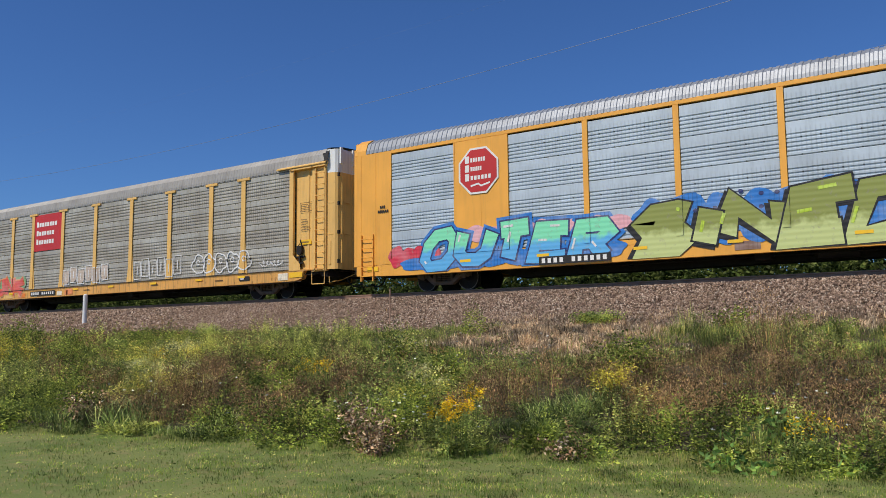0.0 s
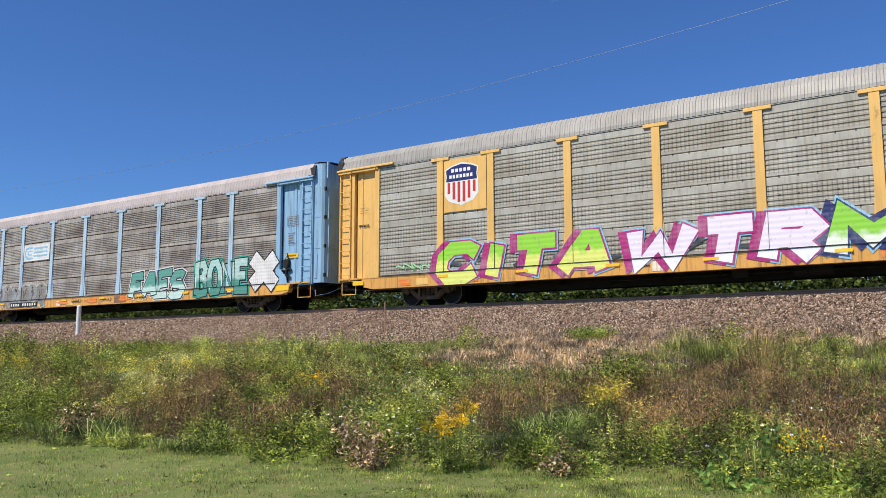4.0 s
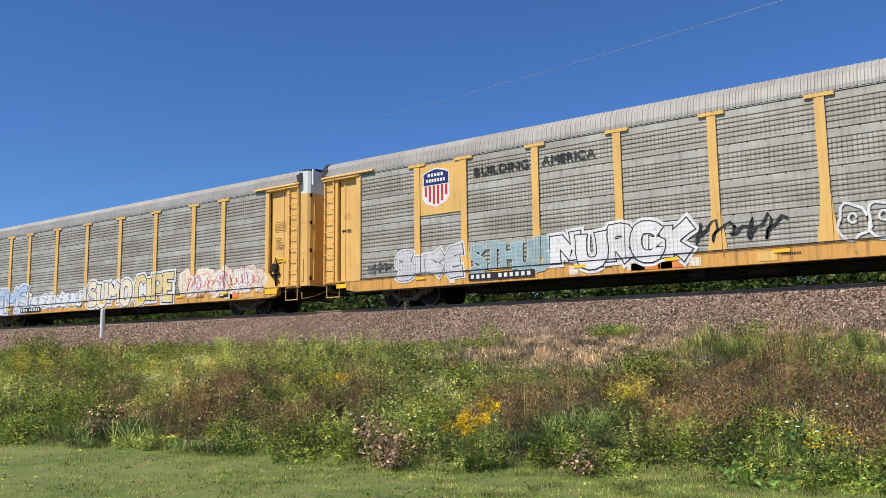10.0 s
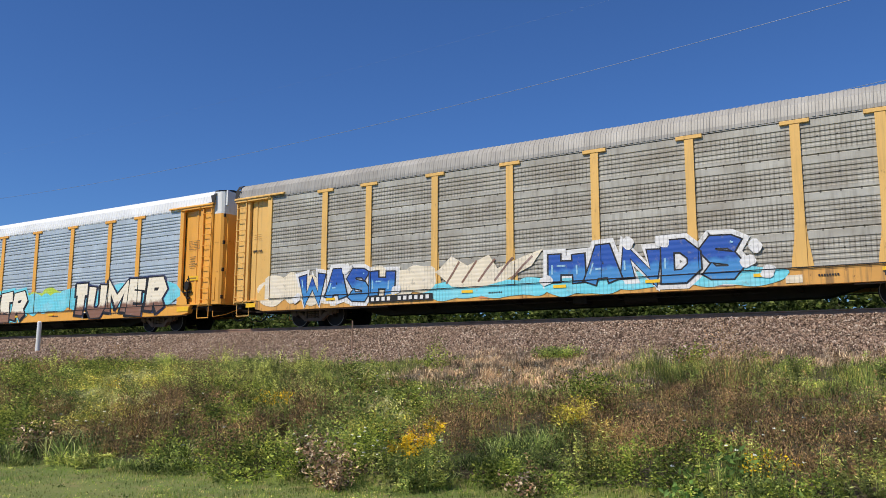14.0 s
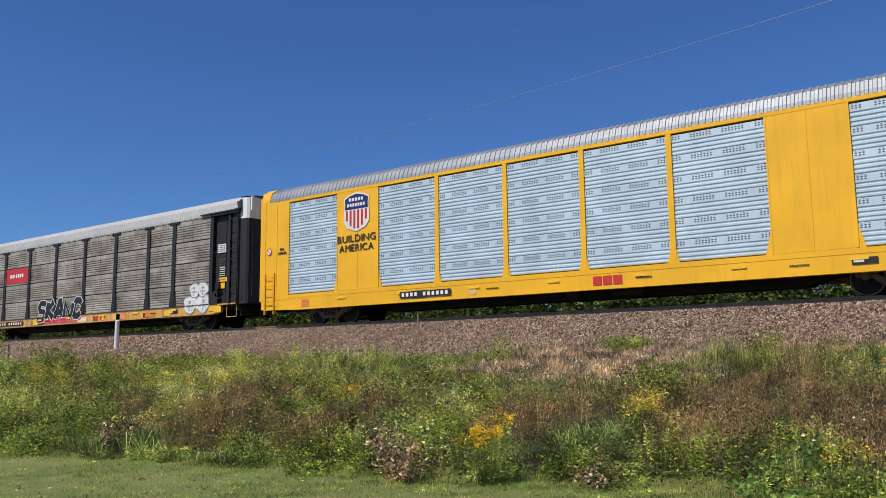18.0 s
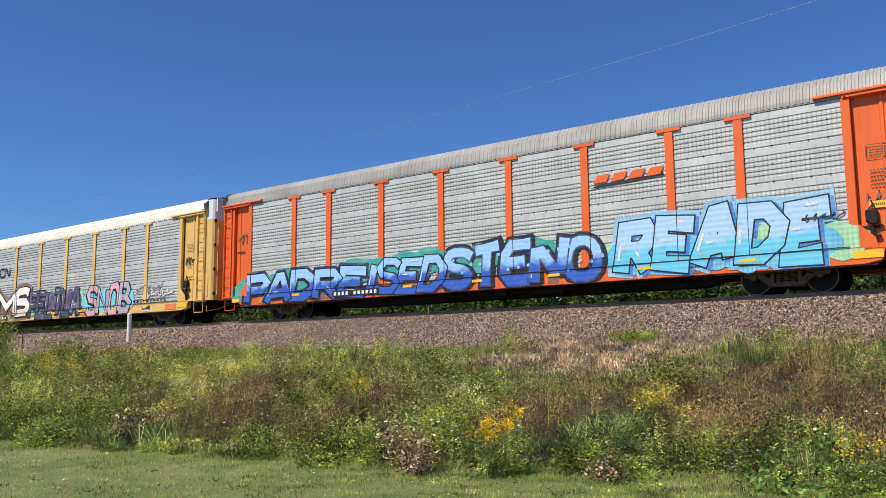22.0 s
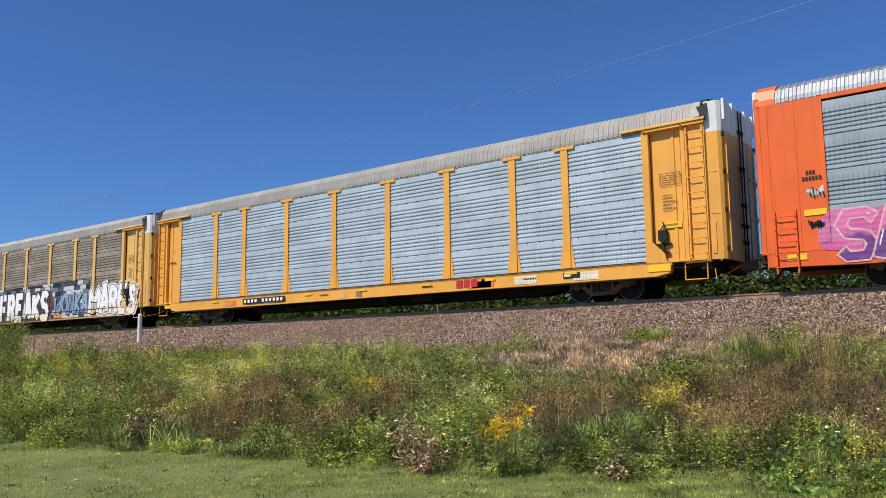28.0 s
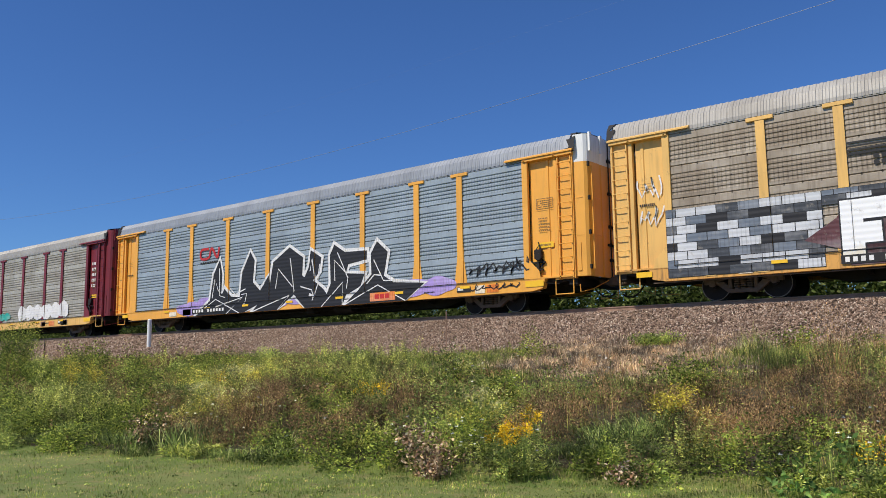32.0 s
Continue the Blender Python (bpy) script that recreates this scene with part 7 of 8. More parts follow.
def field(x, y, seed, scale):
    r = np.random.default_rng(seed)
    out = 0
    for k in range(5):
        a, f = r.uniform(0, math.tau), scale * (1 + 0.6 * k)
        out = out + np.sin(f * (x * math.cos(a) + y * math.sin(a)) + r.uniform(0, 9)) / (1 + 0.5 * k)
    return out / 2.2


def cone_spots(n, y0, y1, a0=-6, a1=68):
    """Places on the bank, thinning out with the distance from the lawn's near end."""
    a = np.radians(rng.uniform(a0, a1, n))
    u = rng.uniform(0, 1, n)
    y = y0 + (y1 - y0) * u
    x = -y * np.tan(a)
    e = lawn_edge(x)
    y = e + (y1 - e) * u
    return x, y


def on_ground(x, y):
    z = np.where(y > 19.4, np.maximum(ground_z(x, y), bed_z(y)), ground_z(x, y))
    return np.stack([x, y, z], 1)


def G(r, g, b):
    c = lin(r, g, b)
    return (min(c[0] * 4.55, 0.9), min(c[1] * 3.5, 0.9), min(c[2] * 2.85, 0.9), 1)


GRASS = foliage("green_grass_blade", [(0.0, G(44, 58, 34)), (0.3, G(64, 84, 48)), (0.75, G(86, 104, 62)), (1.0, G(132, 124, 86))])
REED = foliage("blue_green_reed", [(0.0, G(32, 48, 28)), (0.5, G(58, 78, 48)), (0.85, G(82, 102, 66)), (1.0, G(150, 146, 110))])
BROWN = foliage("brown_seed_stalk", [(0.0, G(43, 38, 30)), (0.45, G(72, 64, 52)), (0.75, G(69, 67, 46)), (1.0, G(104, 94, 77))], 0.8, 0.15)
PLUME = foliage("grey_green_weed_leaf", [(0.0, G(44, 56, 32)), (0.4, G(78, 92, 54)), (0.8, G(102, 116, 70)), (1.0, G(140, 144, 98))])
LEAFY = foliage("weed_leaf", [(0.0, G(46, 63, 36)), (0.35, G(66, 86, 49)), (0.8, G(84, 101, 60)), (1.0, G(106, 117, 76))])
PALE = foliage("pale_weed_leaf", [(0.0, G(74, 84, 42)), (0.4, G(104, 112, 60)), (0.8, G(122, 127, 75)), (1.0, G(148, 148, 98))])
STRAW = foliage("dry_straw", [(0.0, lin(134, 110, 90)), (0.5, lin(186, 162, 134)), (1.0, lin(222, 206, 176))], 0.8, 0.15)
LAWN_BLADE = foliage("mown_grass_blade", [(0.0, lin(92, 118, 46)), (0.5, lin(130, 152, 66)), (0.72, lin(168, 166, 90)), (1.0, lin(226, 204, 146))])
YELLOW = foliage("goldenrod_flower", [(0.0, lin(236, 176, 20)), (0.5, lin(252, 206, 36)), (1.0, lin(255, 226, 80))], 0.7, 0.2)
YLEAF = foliage("yellow_autumn_leaf", [(0.0, G(92, 98, 40)), (0.35, lin(214, 196, 74)), (1.0, lin(245, 228, 120))])
OLEAF = foliage("orange_autumn_leaf", [(0.0, G(84, 76, 42)), (0.5, lin(188, 160, 84)), (1.0, lin(240, 220, 140))])
CREAMF = foliage("pale_yellow_flower", [(0.0, lin(176, 176, 104)), (0.5, lin(214, 210, 140)), (1.0, lin(240, 236, 184))], 0.7, 0.3)
WHITEF = foliage("white_petal", [(0.0, lin(220, 220, 210)), (1.0, lin(245, 245, 240))], 0.7, 0.2)
WITHER = foliage("withered_leaf", [(0.0, lin(80, 56, 44)), (0.4, lin(156, 124, 98)), (0.8, lin(214, 186, 152)), (1.0, lin(236, 214, 186))], 0.8, 0.15)
BIGLEAF = foliage("burdock_leaf", [(0.0, lin(96, 128, 66)), (0.6, lin(126, 158, 86)), (1.0, lin(170, 196, 106))])
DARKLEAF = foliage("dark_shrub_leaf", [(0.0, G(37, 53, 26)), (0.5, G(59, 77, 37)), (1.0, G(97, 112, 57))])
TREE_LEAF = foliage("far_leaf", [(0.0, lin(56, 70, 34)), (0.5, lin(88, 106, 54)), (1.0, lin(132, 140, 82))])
BARK = plain("grey_bark", lin(96, 84, 72), 0.9, 0, 0.3, 8, 0.6, 0.03)


def stuff(name, pieces, material, label, category):
    v, t = joined(pieces)
    return tagged(new(name, tri_mesh(name, v, t, material)), label, category, kind="stuff")


# patches of one kind: x, y, reach along and across the bank
GRASS_AT = [(-13.8, 18.8, 1.5, 2), (-9.6, 15.1, 1.2, 1.2), (-6.0, 17.2, 1.3, 2.0), (-5.0, 17.6, 1.2, 1.6), (-8.3, 15.2, 1.6, 1.0), (-3.6, 15.5, 0.6, 1.1), (-10.6, 16.5, 1.4, 1.2), (-2.2, 16.5, 1.0, 1.2), (-13.2, 16.6, 1.0, 1.0)]
REED_AT = [(-12.1, 8.4, 0.3, 0.6), (-8.9, 8.8, 0.45, 0.7), (-6.3, 10.7, 0.6, 0.8), (-5.6, 11.2, 0.45, 0.7), (-3.9, 12.5, 0.4, 0.8), (-13.9, 7.9, 0.4, 0.5), (-10.8, 9.0, 0.35, 0.5), (-16.5, 8.3, 0.7, 0.5), (-14.8, 8.2, 0.45, 0.4), (-13.1, 8.4, 0.4, 0.4), (-12.2, 8.7, 0.35, 0.35), (-5.9, 11.5, 0.5, 0.5), (-19.6, 12.3, 0.7, 0.7)]
BROWN_AT = [(-12.2, 9.4, 1.1, 1.1), (-14.1, 11.7, 0.8, 1.5), (-10.4, 10.0, 0.7, 0.8), (-14.3, 8.9, 0.5, 0.6), (-27.3, 16.6, 2.3, 2.0), (-5.1, 14.0, 0.9, 1.2), (-3.2, 13.6, 1.2, 1.2), (-4.2, 11.9, 0.8, 1.0), (-2.0, 10.4, 0.4, 0.7), (-6.8, 12.9, 1.0, 0.7), (-7.3, 11.0, 0.4, 0.8), (-5.2, 19.2, 0.5, 0.5), (-10.6, 12.5, 0.8, 1.0), (-1.5, 12.8, 1.0, 1.4), (-4.2, 15.6, 0.5, 1.3), (-11.6, 10.6, 1.0, 0.8), (-20.5, 11.9, 1.0, 0.7), (-24.6, 17.9, 1.6, 0.9), (-18.3, 10.9, 0.9, 0.6), (-30.5, 16.8, 2.0, 0.9), (-16.8, 15.8, 1.2, 0.8), (-25.5, 11.4, 1.0, 0.7)]
LEAFY_AT = [(-23.2, 12.6, 1.1, 2), (-18.7, 11.2, 1.1, 1.6), (-8.8, 12.9, 1.0, 1.1), (-10.5, 13.7, 0.9, 1.0), (-5.1, 9.9, 0.5, 0.6), (-4.1, 10.2, 0.3, 0.6), (-8.3, 9.0, 0.4, 0.7), (-27.7, 12.6, 0.8, 2), (-3.4, 11.8, 0.4, 0.6)]
PALE_AT = [(-14.9, 10.9, 1.1, 0.8), (-17.2, 13.1, 1.5, 1.3), (-8.7, 11.9, 0.6, 0.8), (-15.2, 9.9, 0.6, 0.8), (-11.2, 15.1, 0.4, 1.2), (-23.3, 11.9, 1.0, 1.4), (-19.0, 14.1, 1.0, 1.4), (-9.2, 13.2, 0.9, 0.7)]
PLUME_AT = [(-7.0, 9.3, 0.7, 0.8), (-6.2, 9.6, 0.6, 0.5), (-9.6, 10.2, 0.6, 0.6), (-20.3, 9.6, 1.2, 0.9), (-17.8, 9.4, 0.9, 0.9), (-12.6, 14.0, 1.0, 1.2), (-2.8, 10.6, 0.5, 0.5), (-15.6, 14.6, 1.2, 1.2)]
SHADE_AT = [(-30.0, 13.5, 3.0, 2.0), (-22.4, 13.2, 1.3, 1.2), (-20.4, 15.2, 1.5, 1.2), (-11.9, 12.0, 0.6, 0.8), (-9.4, 9.1, 0.4, 0.5), (-16.0, 9.0, 0.8, 0.4), (-3.6, 9.9, 0.4, 0.4), (-5.6, 9.8, 0.5, 0.3), (-24.5, 17.2, 2.0, 1.2), (-26.5, 14.2, 1.4, 1.0), (-15.4, 8.6, 0.7, 0.35), (-18.4, 8.6, 1.0, 0.6), (-21.5, 9.2, 1.2, 0.8), (-20.8, 16.6, 1.2, 0.8), (-17.6, 12.2, 0.7, 0.6), (-33.0, 17.5, 2.5, 1.2)]


def species(x, y):
    """0 grass, 1 reed, 2 brown stalks, 3 leafy, 4 pale, 5 feathery plumes, 6 deep green herbs."""
    e = lawn_edge(x)
    s = (y - e) / (19.7 - e)
    w = np.zeros((7, len(x)))
    w[0] = -0.1 + 0.8 * field(x, y, 1, 0.7) + 0.75 * s
    w[1] = -0.5 + 0.8 * field(x, y, 2, 1.1) + np.where(s < 0.13, 0.35, -0.5)
    w[2] = 0.5 + 0.8 * field(x, y, 3, 0.8) - 1.5 * np.abs(s - 0.42)
    w[3] = 0.35 + 0.8 * field(x, y, 4, 0.9) + np.where(s < 0.12, 0.35, 0)
    w[4] = -0.4 + 0.8 * field(x, y, 5, 0.9)
    w[5] = 0.25 + 0.8 * field(x, y, 6, 1.0)
    w[6] = 0.1 + 0.8 * field(x, y, 7, 1.2) + np.where(s < 0.1, 0.8, 0)
    for k, spots in enumerate((GRASS_AT, REED_AT, BROWN_AT, LEAFY_AT, PALE_AT, PLUME_AT, SHADE_AT)):
        for sx, sy, a, b in spots:
            w[k] += (4.6 if k == 1 else 4.2 if k == 2 else 3.0 if k == 6 else 2.2) * np.exp(-((x - sx) / a) ** 2 - ((y - sy) / b) ** 2)
    # along the lawn's edge leafy green kinds win over the brown stalks
    w[2] -= 2.5 * np.clip(1 - s / 0.16, 0, 1)
    w[[3, 5, 6]] += 0.55 * np.clip(1 - s / 0.16, 0, 1)
    w += rng.gumbel(0, 0.3, w.shape)
    return w.argmax(0)


def bare_patch(x, y):
    return np.exp(-(((x + 9.6) / 2.8) ** 4 + ((y - 18.6) / 1.9) ** 4)) + np.exp(-(((x + 3.2) / 1.6) ** 2 + ((y - 19.6) / 0.9) ** 2))


def clump_spots():
    """Middles of tussocks and mounds, kept apart from each other, wider apart far along the bank."""
    out = []
    for x0, x1, step in ((-23, 1.5, 0.42), (-66, -23, 0.62)):
        gx, gy = np.meshgrid(np.arange(x0, x1, step), np.arange(6.2, 20.6, step))
        x = (gx + rng.uniform(-0.48, 0.48, gx.shape) * step).ravel()
        y = (gy + rng.uniform(-0.48, 0.48, gx.shape) * step).ravel()
        limit = 19.45 + 0.55 * field(x, y * 0, 9, 0.8) + rng.uniform(-0.45, 0.35, len(x))
        k = (y > lawn_edge(x) - 0.05) & (y < limit) & (x > -y * 2.5 - 1) & (rng.uniform(0, 1, len(x)) > 1.15 * bare_patch(x, y))
        out.append((x[k], y[k], np.full(k.sum(), step)))
    return [np.concatenate(a) for a in zip(*out)]


def build_bank():
    x, y, step = clump_spots()
    n = len(x)
    # whole plants: clumps that grow round one root share its kind and its vigour
    gx, gy = np.meshgrid(np.arange(-67, 2.5, 0.8), np.arange(6, 20.6, 0.8))
    mx = (gx + rng.uniform(-0.34, 0.34, gx.shape)).ravel()
    my = (gy + rng.uniform(-0.34, 0.34, gx.shape)).ravel()
    mk, mh = species(mx, my), np.exp(rng.normal(0, 0.4, len(mx)))
    near = np.concatenate([((x[i:i + 400, None] - mx) ** 2 + (y[i:i + 400, None] - my) ** 2).argmin(1) for i in range(0, n, 400)])
    gap = np.hypot(x - mx[near], y - my[near])
    k = np.where(rng.uniform(0, 1, n) < 0.86, mk[near], species(x, y))
    p = on_ground(x, y)
    e = lawn_edge(x)
    s = np.clip((y - e) / (19.7 - e), 0, 1)
    low = 1.35 * np.exp(-(((x + 9.3) / 2.6) ** 2 + ((y - 16.2) / 2.4) ** 2)) - 1.3 * np.exp(-(((x + 5.4) / 1.5) ** 2 + ((y - 17.8) / 1.6) ** 2)) - 0.5 * np.exp(-(((x + 14.5) / 2.0) ** 2 + ((y - 18.6) / 1.2) ** 2))
    size = (0.74 + 0.26 * np.clip(s * 6, 0, 1)) * (1.0 - 0.4 * np.clip((s - 0.45) * 2, 0, 1)) * (1 - 0.6 * low) * rng.uniform(0.85, 1.15, n)
    size *= mh[near] * 0.82 * np.clip(1.5 - 1.9 * gap, 0.4, 1.35) * (1 + 0.2 * field(x, y, 12, 1.7))
    wide = 0.7 * step * rng.uniform(0.75, 1.35, n)
    big = np.where(step > 0.5, 1.35, 1.0)

    def spread(sel, m, share=1.0):
        """m roots in each chosen clump, with their share of its radius."""
        q = np.repeat(p[sel], m, 0)
        a, r = rng.uniform(0, math.tau, len(q)), np.sqrt(rng.uniform(0, 1, len(q)))
        rr = r * np.repeat(wide[sel], m) * share
        q[:, 0] += rr * np.cos(a)
        q[:, 1] += rr * np.sin(a)
        return q, np.repeat(size[sel], m), np.repeat(big[sel], m), a, r, len(q)

    # tussocks of fine upright grass, leaning outwards
    q, z, g, a, r, m = spread(k == 0, 150)
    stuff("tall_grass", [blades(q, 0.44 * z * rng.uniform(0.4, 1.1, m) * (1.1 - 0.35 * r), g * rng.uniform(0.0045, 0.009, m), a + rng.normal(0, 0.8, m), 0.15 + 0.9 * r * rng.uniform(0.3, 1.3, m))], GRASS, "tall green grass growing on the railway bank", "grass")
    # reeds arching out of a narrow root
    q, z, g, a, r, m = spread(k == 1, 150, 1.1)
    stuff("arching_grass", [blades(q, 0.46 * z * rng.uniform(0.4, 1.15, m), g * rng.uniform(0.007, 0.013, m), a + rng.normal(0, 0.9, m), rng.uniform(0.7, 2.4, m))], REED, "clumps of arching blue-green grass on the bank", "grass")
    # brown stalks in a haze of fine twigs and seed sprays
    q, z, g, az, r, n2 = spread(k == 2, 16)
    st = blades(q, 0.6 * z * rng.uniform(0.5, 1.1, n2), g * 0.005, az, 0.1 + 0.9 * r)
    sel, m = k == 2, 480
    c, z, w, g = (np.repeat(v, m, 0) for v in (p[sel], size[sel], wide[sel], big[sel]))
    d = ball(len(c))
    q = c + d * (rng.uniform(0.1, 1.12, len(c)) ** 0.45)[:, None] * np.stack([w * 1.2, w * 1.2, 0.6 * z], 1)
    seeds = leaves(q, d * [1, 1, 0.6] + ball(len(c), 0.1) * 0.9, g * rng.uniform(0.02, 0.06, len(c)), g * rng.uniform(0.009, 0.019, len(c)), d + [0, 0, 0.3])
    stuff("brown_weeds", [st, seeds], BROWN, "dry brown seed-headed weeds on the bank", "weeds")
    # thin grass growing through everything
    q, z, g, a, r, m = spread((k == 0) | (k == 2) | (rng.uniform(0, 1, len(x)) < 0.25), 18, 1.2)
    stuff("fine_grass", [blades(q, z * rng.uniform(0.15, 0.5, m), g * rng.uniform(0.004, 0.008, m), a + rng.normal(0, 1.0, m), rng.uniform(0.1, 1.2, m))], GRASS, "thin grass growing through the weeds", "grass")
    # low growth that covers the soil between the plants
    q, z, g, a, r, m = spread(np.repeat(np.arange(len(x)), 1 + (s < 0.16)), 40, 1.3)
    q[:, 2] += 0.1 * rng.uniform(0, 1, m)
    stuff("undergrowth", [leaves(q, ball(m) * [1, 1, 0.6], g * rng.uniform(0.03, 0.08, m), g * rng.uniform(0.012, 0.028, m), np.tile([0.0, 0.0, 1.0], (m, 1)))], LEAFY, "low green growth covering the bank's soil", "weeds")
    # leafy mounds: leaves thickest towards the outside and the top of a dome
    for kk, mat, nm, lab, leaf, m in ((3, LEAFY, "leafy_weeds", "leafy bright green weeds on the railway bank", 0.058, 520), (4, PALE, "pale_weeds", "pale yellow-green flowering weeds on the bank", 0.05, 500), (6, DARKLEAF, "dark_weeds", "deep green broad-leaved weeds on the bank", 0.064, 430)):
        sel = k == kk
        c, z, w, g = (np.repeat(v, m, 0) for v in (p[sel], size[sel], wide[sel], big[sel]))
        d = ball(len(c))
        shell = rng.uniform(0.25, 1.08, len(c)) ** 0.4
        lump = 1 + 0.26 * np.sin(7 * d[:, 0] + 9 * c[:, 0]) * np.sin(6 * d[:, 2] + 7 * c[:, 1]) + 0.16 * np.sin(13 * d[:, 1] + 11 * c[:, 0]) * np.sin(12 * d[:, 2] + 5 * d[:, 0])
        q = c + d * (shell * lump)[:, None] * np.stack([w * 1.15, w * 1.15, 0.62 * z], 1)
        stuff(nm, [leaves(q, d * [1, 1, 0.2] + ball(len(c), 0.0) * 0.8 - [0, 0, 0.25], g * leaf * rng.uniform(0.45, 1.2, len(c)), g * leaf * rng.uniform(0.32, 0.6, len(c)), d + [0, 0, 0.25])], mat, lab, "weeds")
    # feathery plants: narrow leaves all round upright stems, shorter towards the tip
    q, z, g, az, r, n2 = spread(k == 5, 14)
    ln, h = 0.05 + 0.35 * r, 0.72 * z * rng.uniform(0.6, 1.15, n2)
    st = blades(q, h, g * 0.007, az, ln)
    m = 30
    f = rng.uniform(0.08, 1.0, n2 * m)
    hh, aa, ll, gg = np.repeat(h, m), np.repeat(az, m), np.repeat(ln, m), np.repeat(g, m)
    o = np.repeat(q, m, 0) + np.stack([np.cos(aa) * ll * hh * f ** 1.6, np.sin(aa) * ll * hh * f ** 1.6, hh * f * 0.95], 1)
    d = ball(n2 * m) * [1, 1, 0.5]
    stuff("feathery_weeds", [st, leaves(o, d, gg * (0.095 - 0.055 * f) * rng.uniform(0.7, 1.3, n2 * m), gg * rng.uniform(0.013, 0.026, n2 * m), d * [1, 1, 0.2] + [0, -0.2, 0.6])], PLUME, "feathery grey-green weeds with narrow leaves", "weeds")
    # single tall stems standing out of the rest
    x2, y2 = cone_spots(620, 8, 20.2)
    keep = bare_patch(x2, y2 - 1.2) < 0.25
    x2, y2 = x2[keep], y2[keep]
    n = len(x2)
    h2 = (0.3 + 0.42 * rng.uniform(0, 1, n)) * (1 - 0.35 * np.clip((y2 - lawn_edge(x2)) / 9, 0, 1))
    az2, ln2 = rng.uniform(0, math.tau, n), rng.uniform(0.03, 0.35, n)
    p2 = on_ground(x2, y2)
    m2 = 24
    f2 = rng.uniform(0.25, 1.0, n * m2)
    hh, aa, ll = np.repeat(h2, m2), np.repeat(az2, m2), np.repeat(ln2, m2)
    q2 = np.repeat(p2, m2, 0) + np.stack([np.cos(aa) * ll * hh * f2 ** 1.6, np.sin(aa) * ll * hh * f2 ** 1.6, hh * f2 * 0.96], 1)
    pair = np.repeat(rng.uniform(0, 1, n) < 0.5, m2)
    st2 = blades(p2, h2, np.full(n, 0.008), az2, ln2)
    lf = [leaves(q2[g], ball(g.sum()) * [1, 1, 0.8], rng.uniform(0.03, 0.085, g.sum()), rng.uniform(0.01, 0.024, g.sum())) for g in (pair, ~pair)]
    stuff("tall_weeds", [st2, lf[0]], LEAFY, "tall narrow-leaved green weeds on the bank", "weeds")
    stuff("dry_weeds", [lf[1]], BROWN, "dry leaves hanging on tall weed stems", "weeds")


build_bank()


def build_straw():
    x = rng.uniform(-18, 2, 130000)
    y = rng.uniform(15.6, 21.0, 130000)
    k = rng.uniform(0, 1, len(x)) < 1.2 * bare_patch(x, y) + 0.6 * np.exp(-(((x + 9.3) / 3.0) ** 2 + ((y - 16.8) / 1.1) ** 2))
    n = k.sum()
    stuff("dry_grass", [blades(on_ground(x[k], y[k]), rng.uniform(0.06, 0.26, n), rng.uniform(0.007, 0.013, n), rng.uniform(0, math.tau, n), rng.uniform(0.3, 1.6, n))], STRAW, "bleached straw-coloured grass beside the ballast", "grass")


build_straw()


def build_lawn():
    n = 165000
    a = np.radians(rng.uniform(0, 70, n))
    y = 3.2 + 9.0 * rng.uniform(0, 1, n) ** 0.8
    x = -y * np.tan(a) + rng.uniform(-1, 3, n)
    k = (y < lawn_edge(x) + 0.5) & (x > -24) & (rng.uniform(0, 1, n) < 0.72 + 0.35 * field(x, y, 31, 2.2))
    x, y = x[k], y[k]
    n = len(x)
    tall = np.clip(1 + 0.5 * field(x, y, 31, 2.2) + 0.35 * field(x, y, 32, 6.0), 0.4, 1.9) + 1.3 * np.clip(1 - (lawn_edge(x) - y) / 0.6, 0, 1)
    stuff("lawn_grass", [blades(on_ground(x, y), rng.uniform(0.018, 0.045, n) * tall, rng.uniform(0.004, 0.007, n), rng.uniform(0, math.tau, n), rng.uniform(0.2, 1.4, n))], LAWN_BLADE, "short mown lawn grass with yellowed tips", "grass")
    x = rng.uniform(-16, 0, 300)
    y = 5 + 5.5 * rng.uniform(0, 1, 300)
    k = y < lawn_edge(x) + 0.2
    q = np.repeat(on_ground(x[k], y[k]), 9, 0)
    q[:, :2] += rng.normal(0, 0.05, (len(q), 2))
    q[:, 2] += 0.02
    d = ball(len(q)) * [1, 1, 0.35]
    stuff("lawn_weeds", [leaves(q, d, rng.uniform(0.025, 0.06, len(q)), rng.uniform(0.012, 0.028, len(q)))], LEAFY, "small broad-leaved weeds in the lawn", "weeds")


build_lawn()


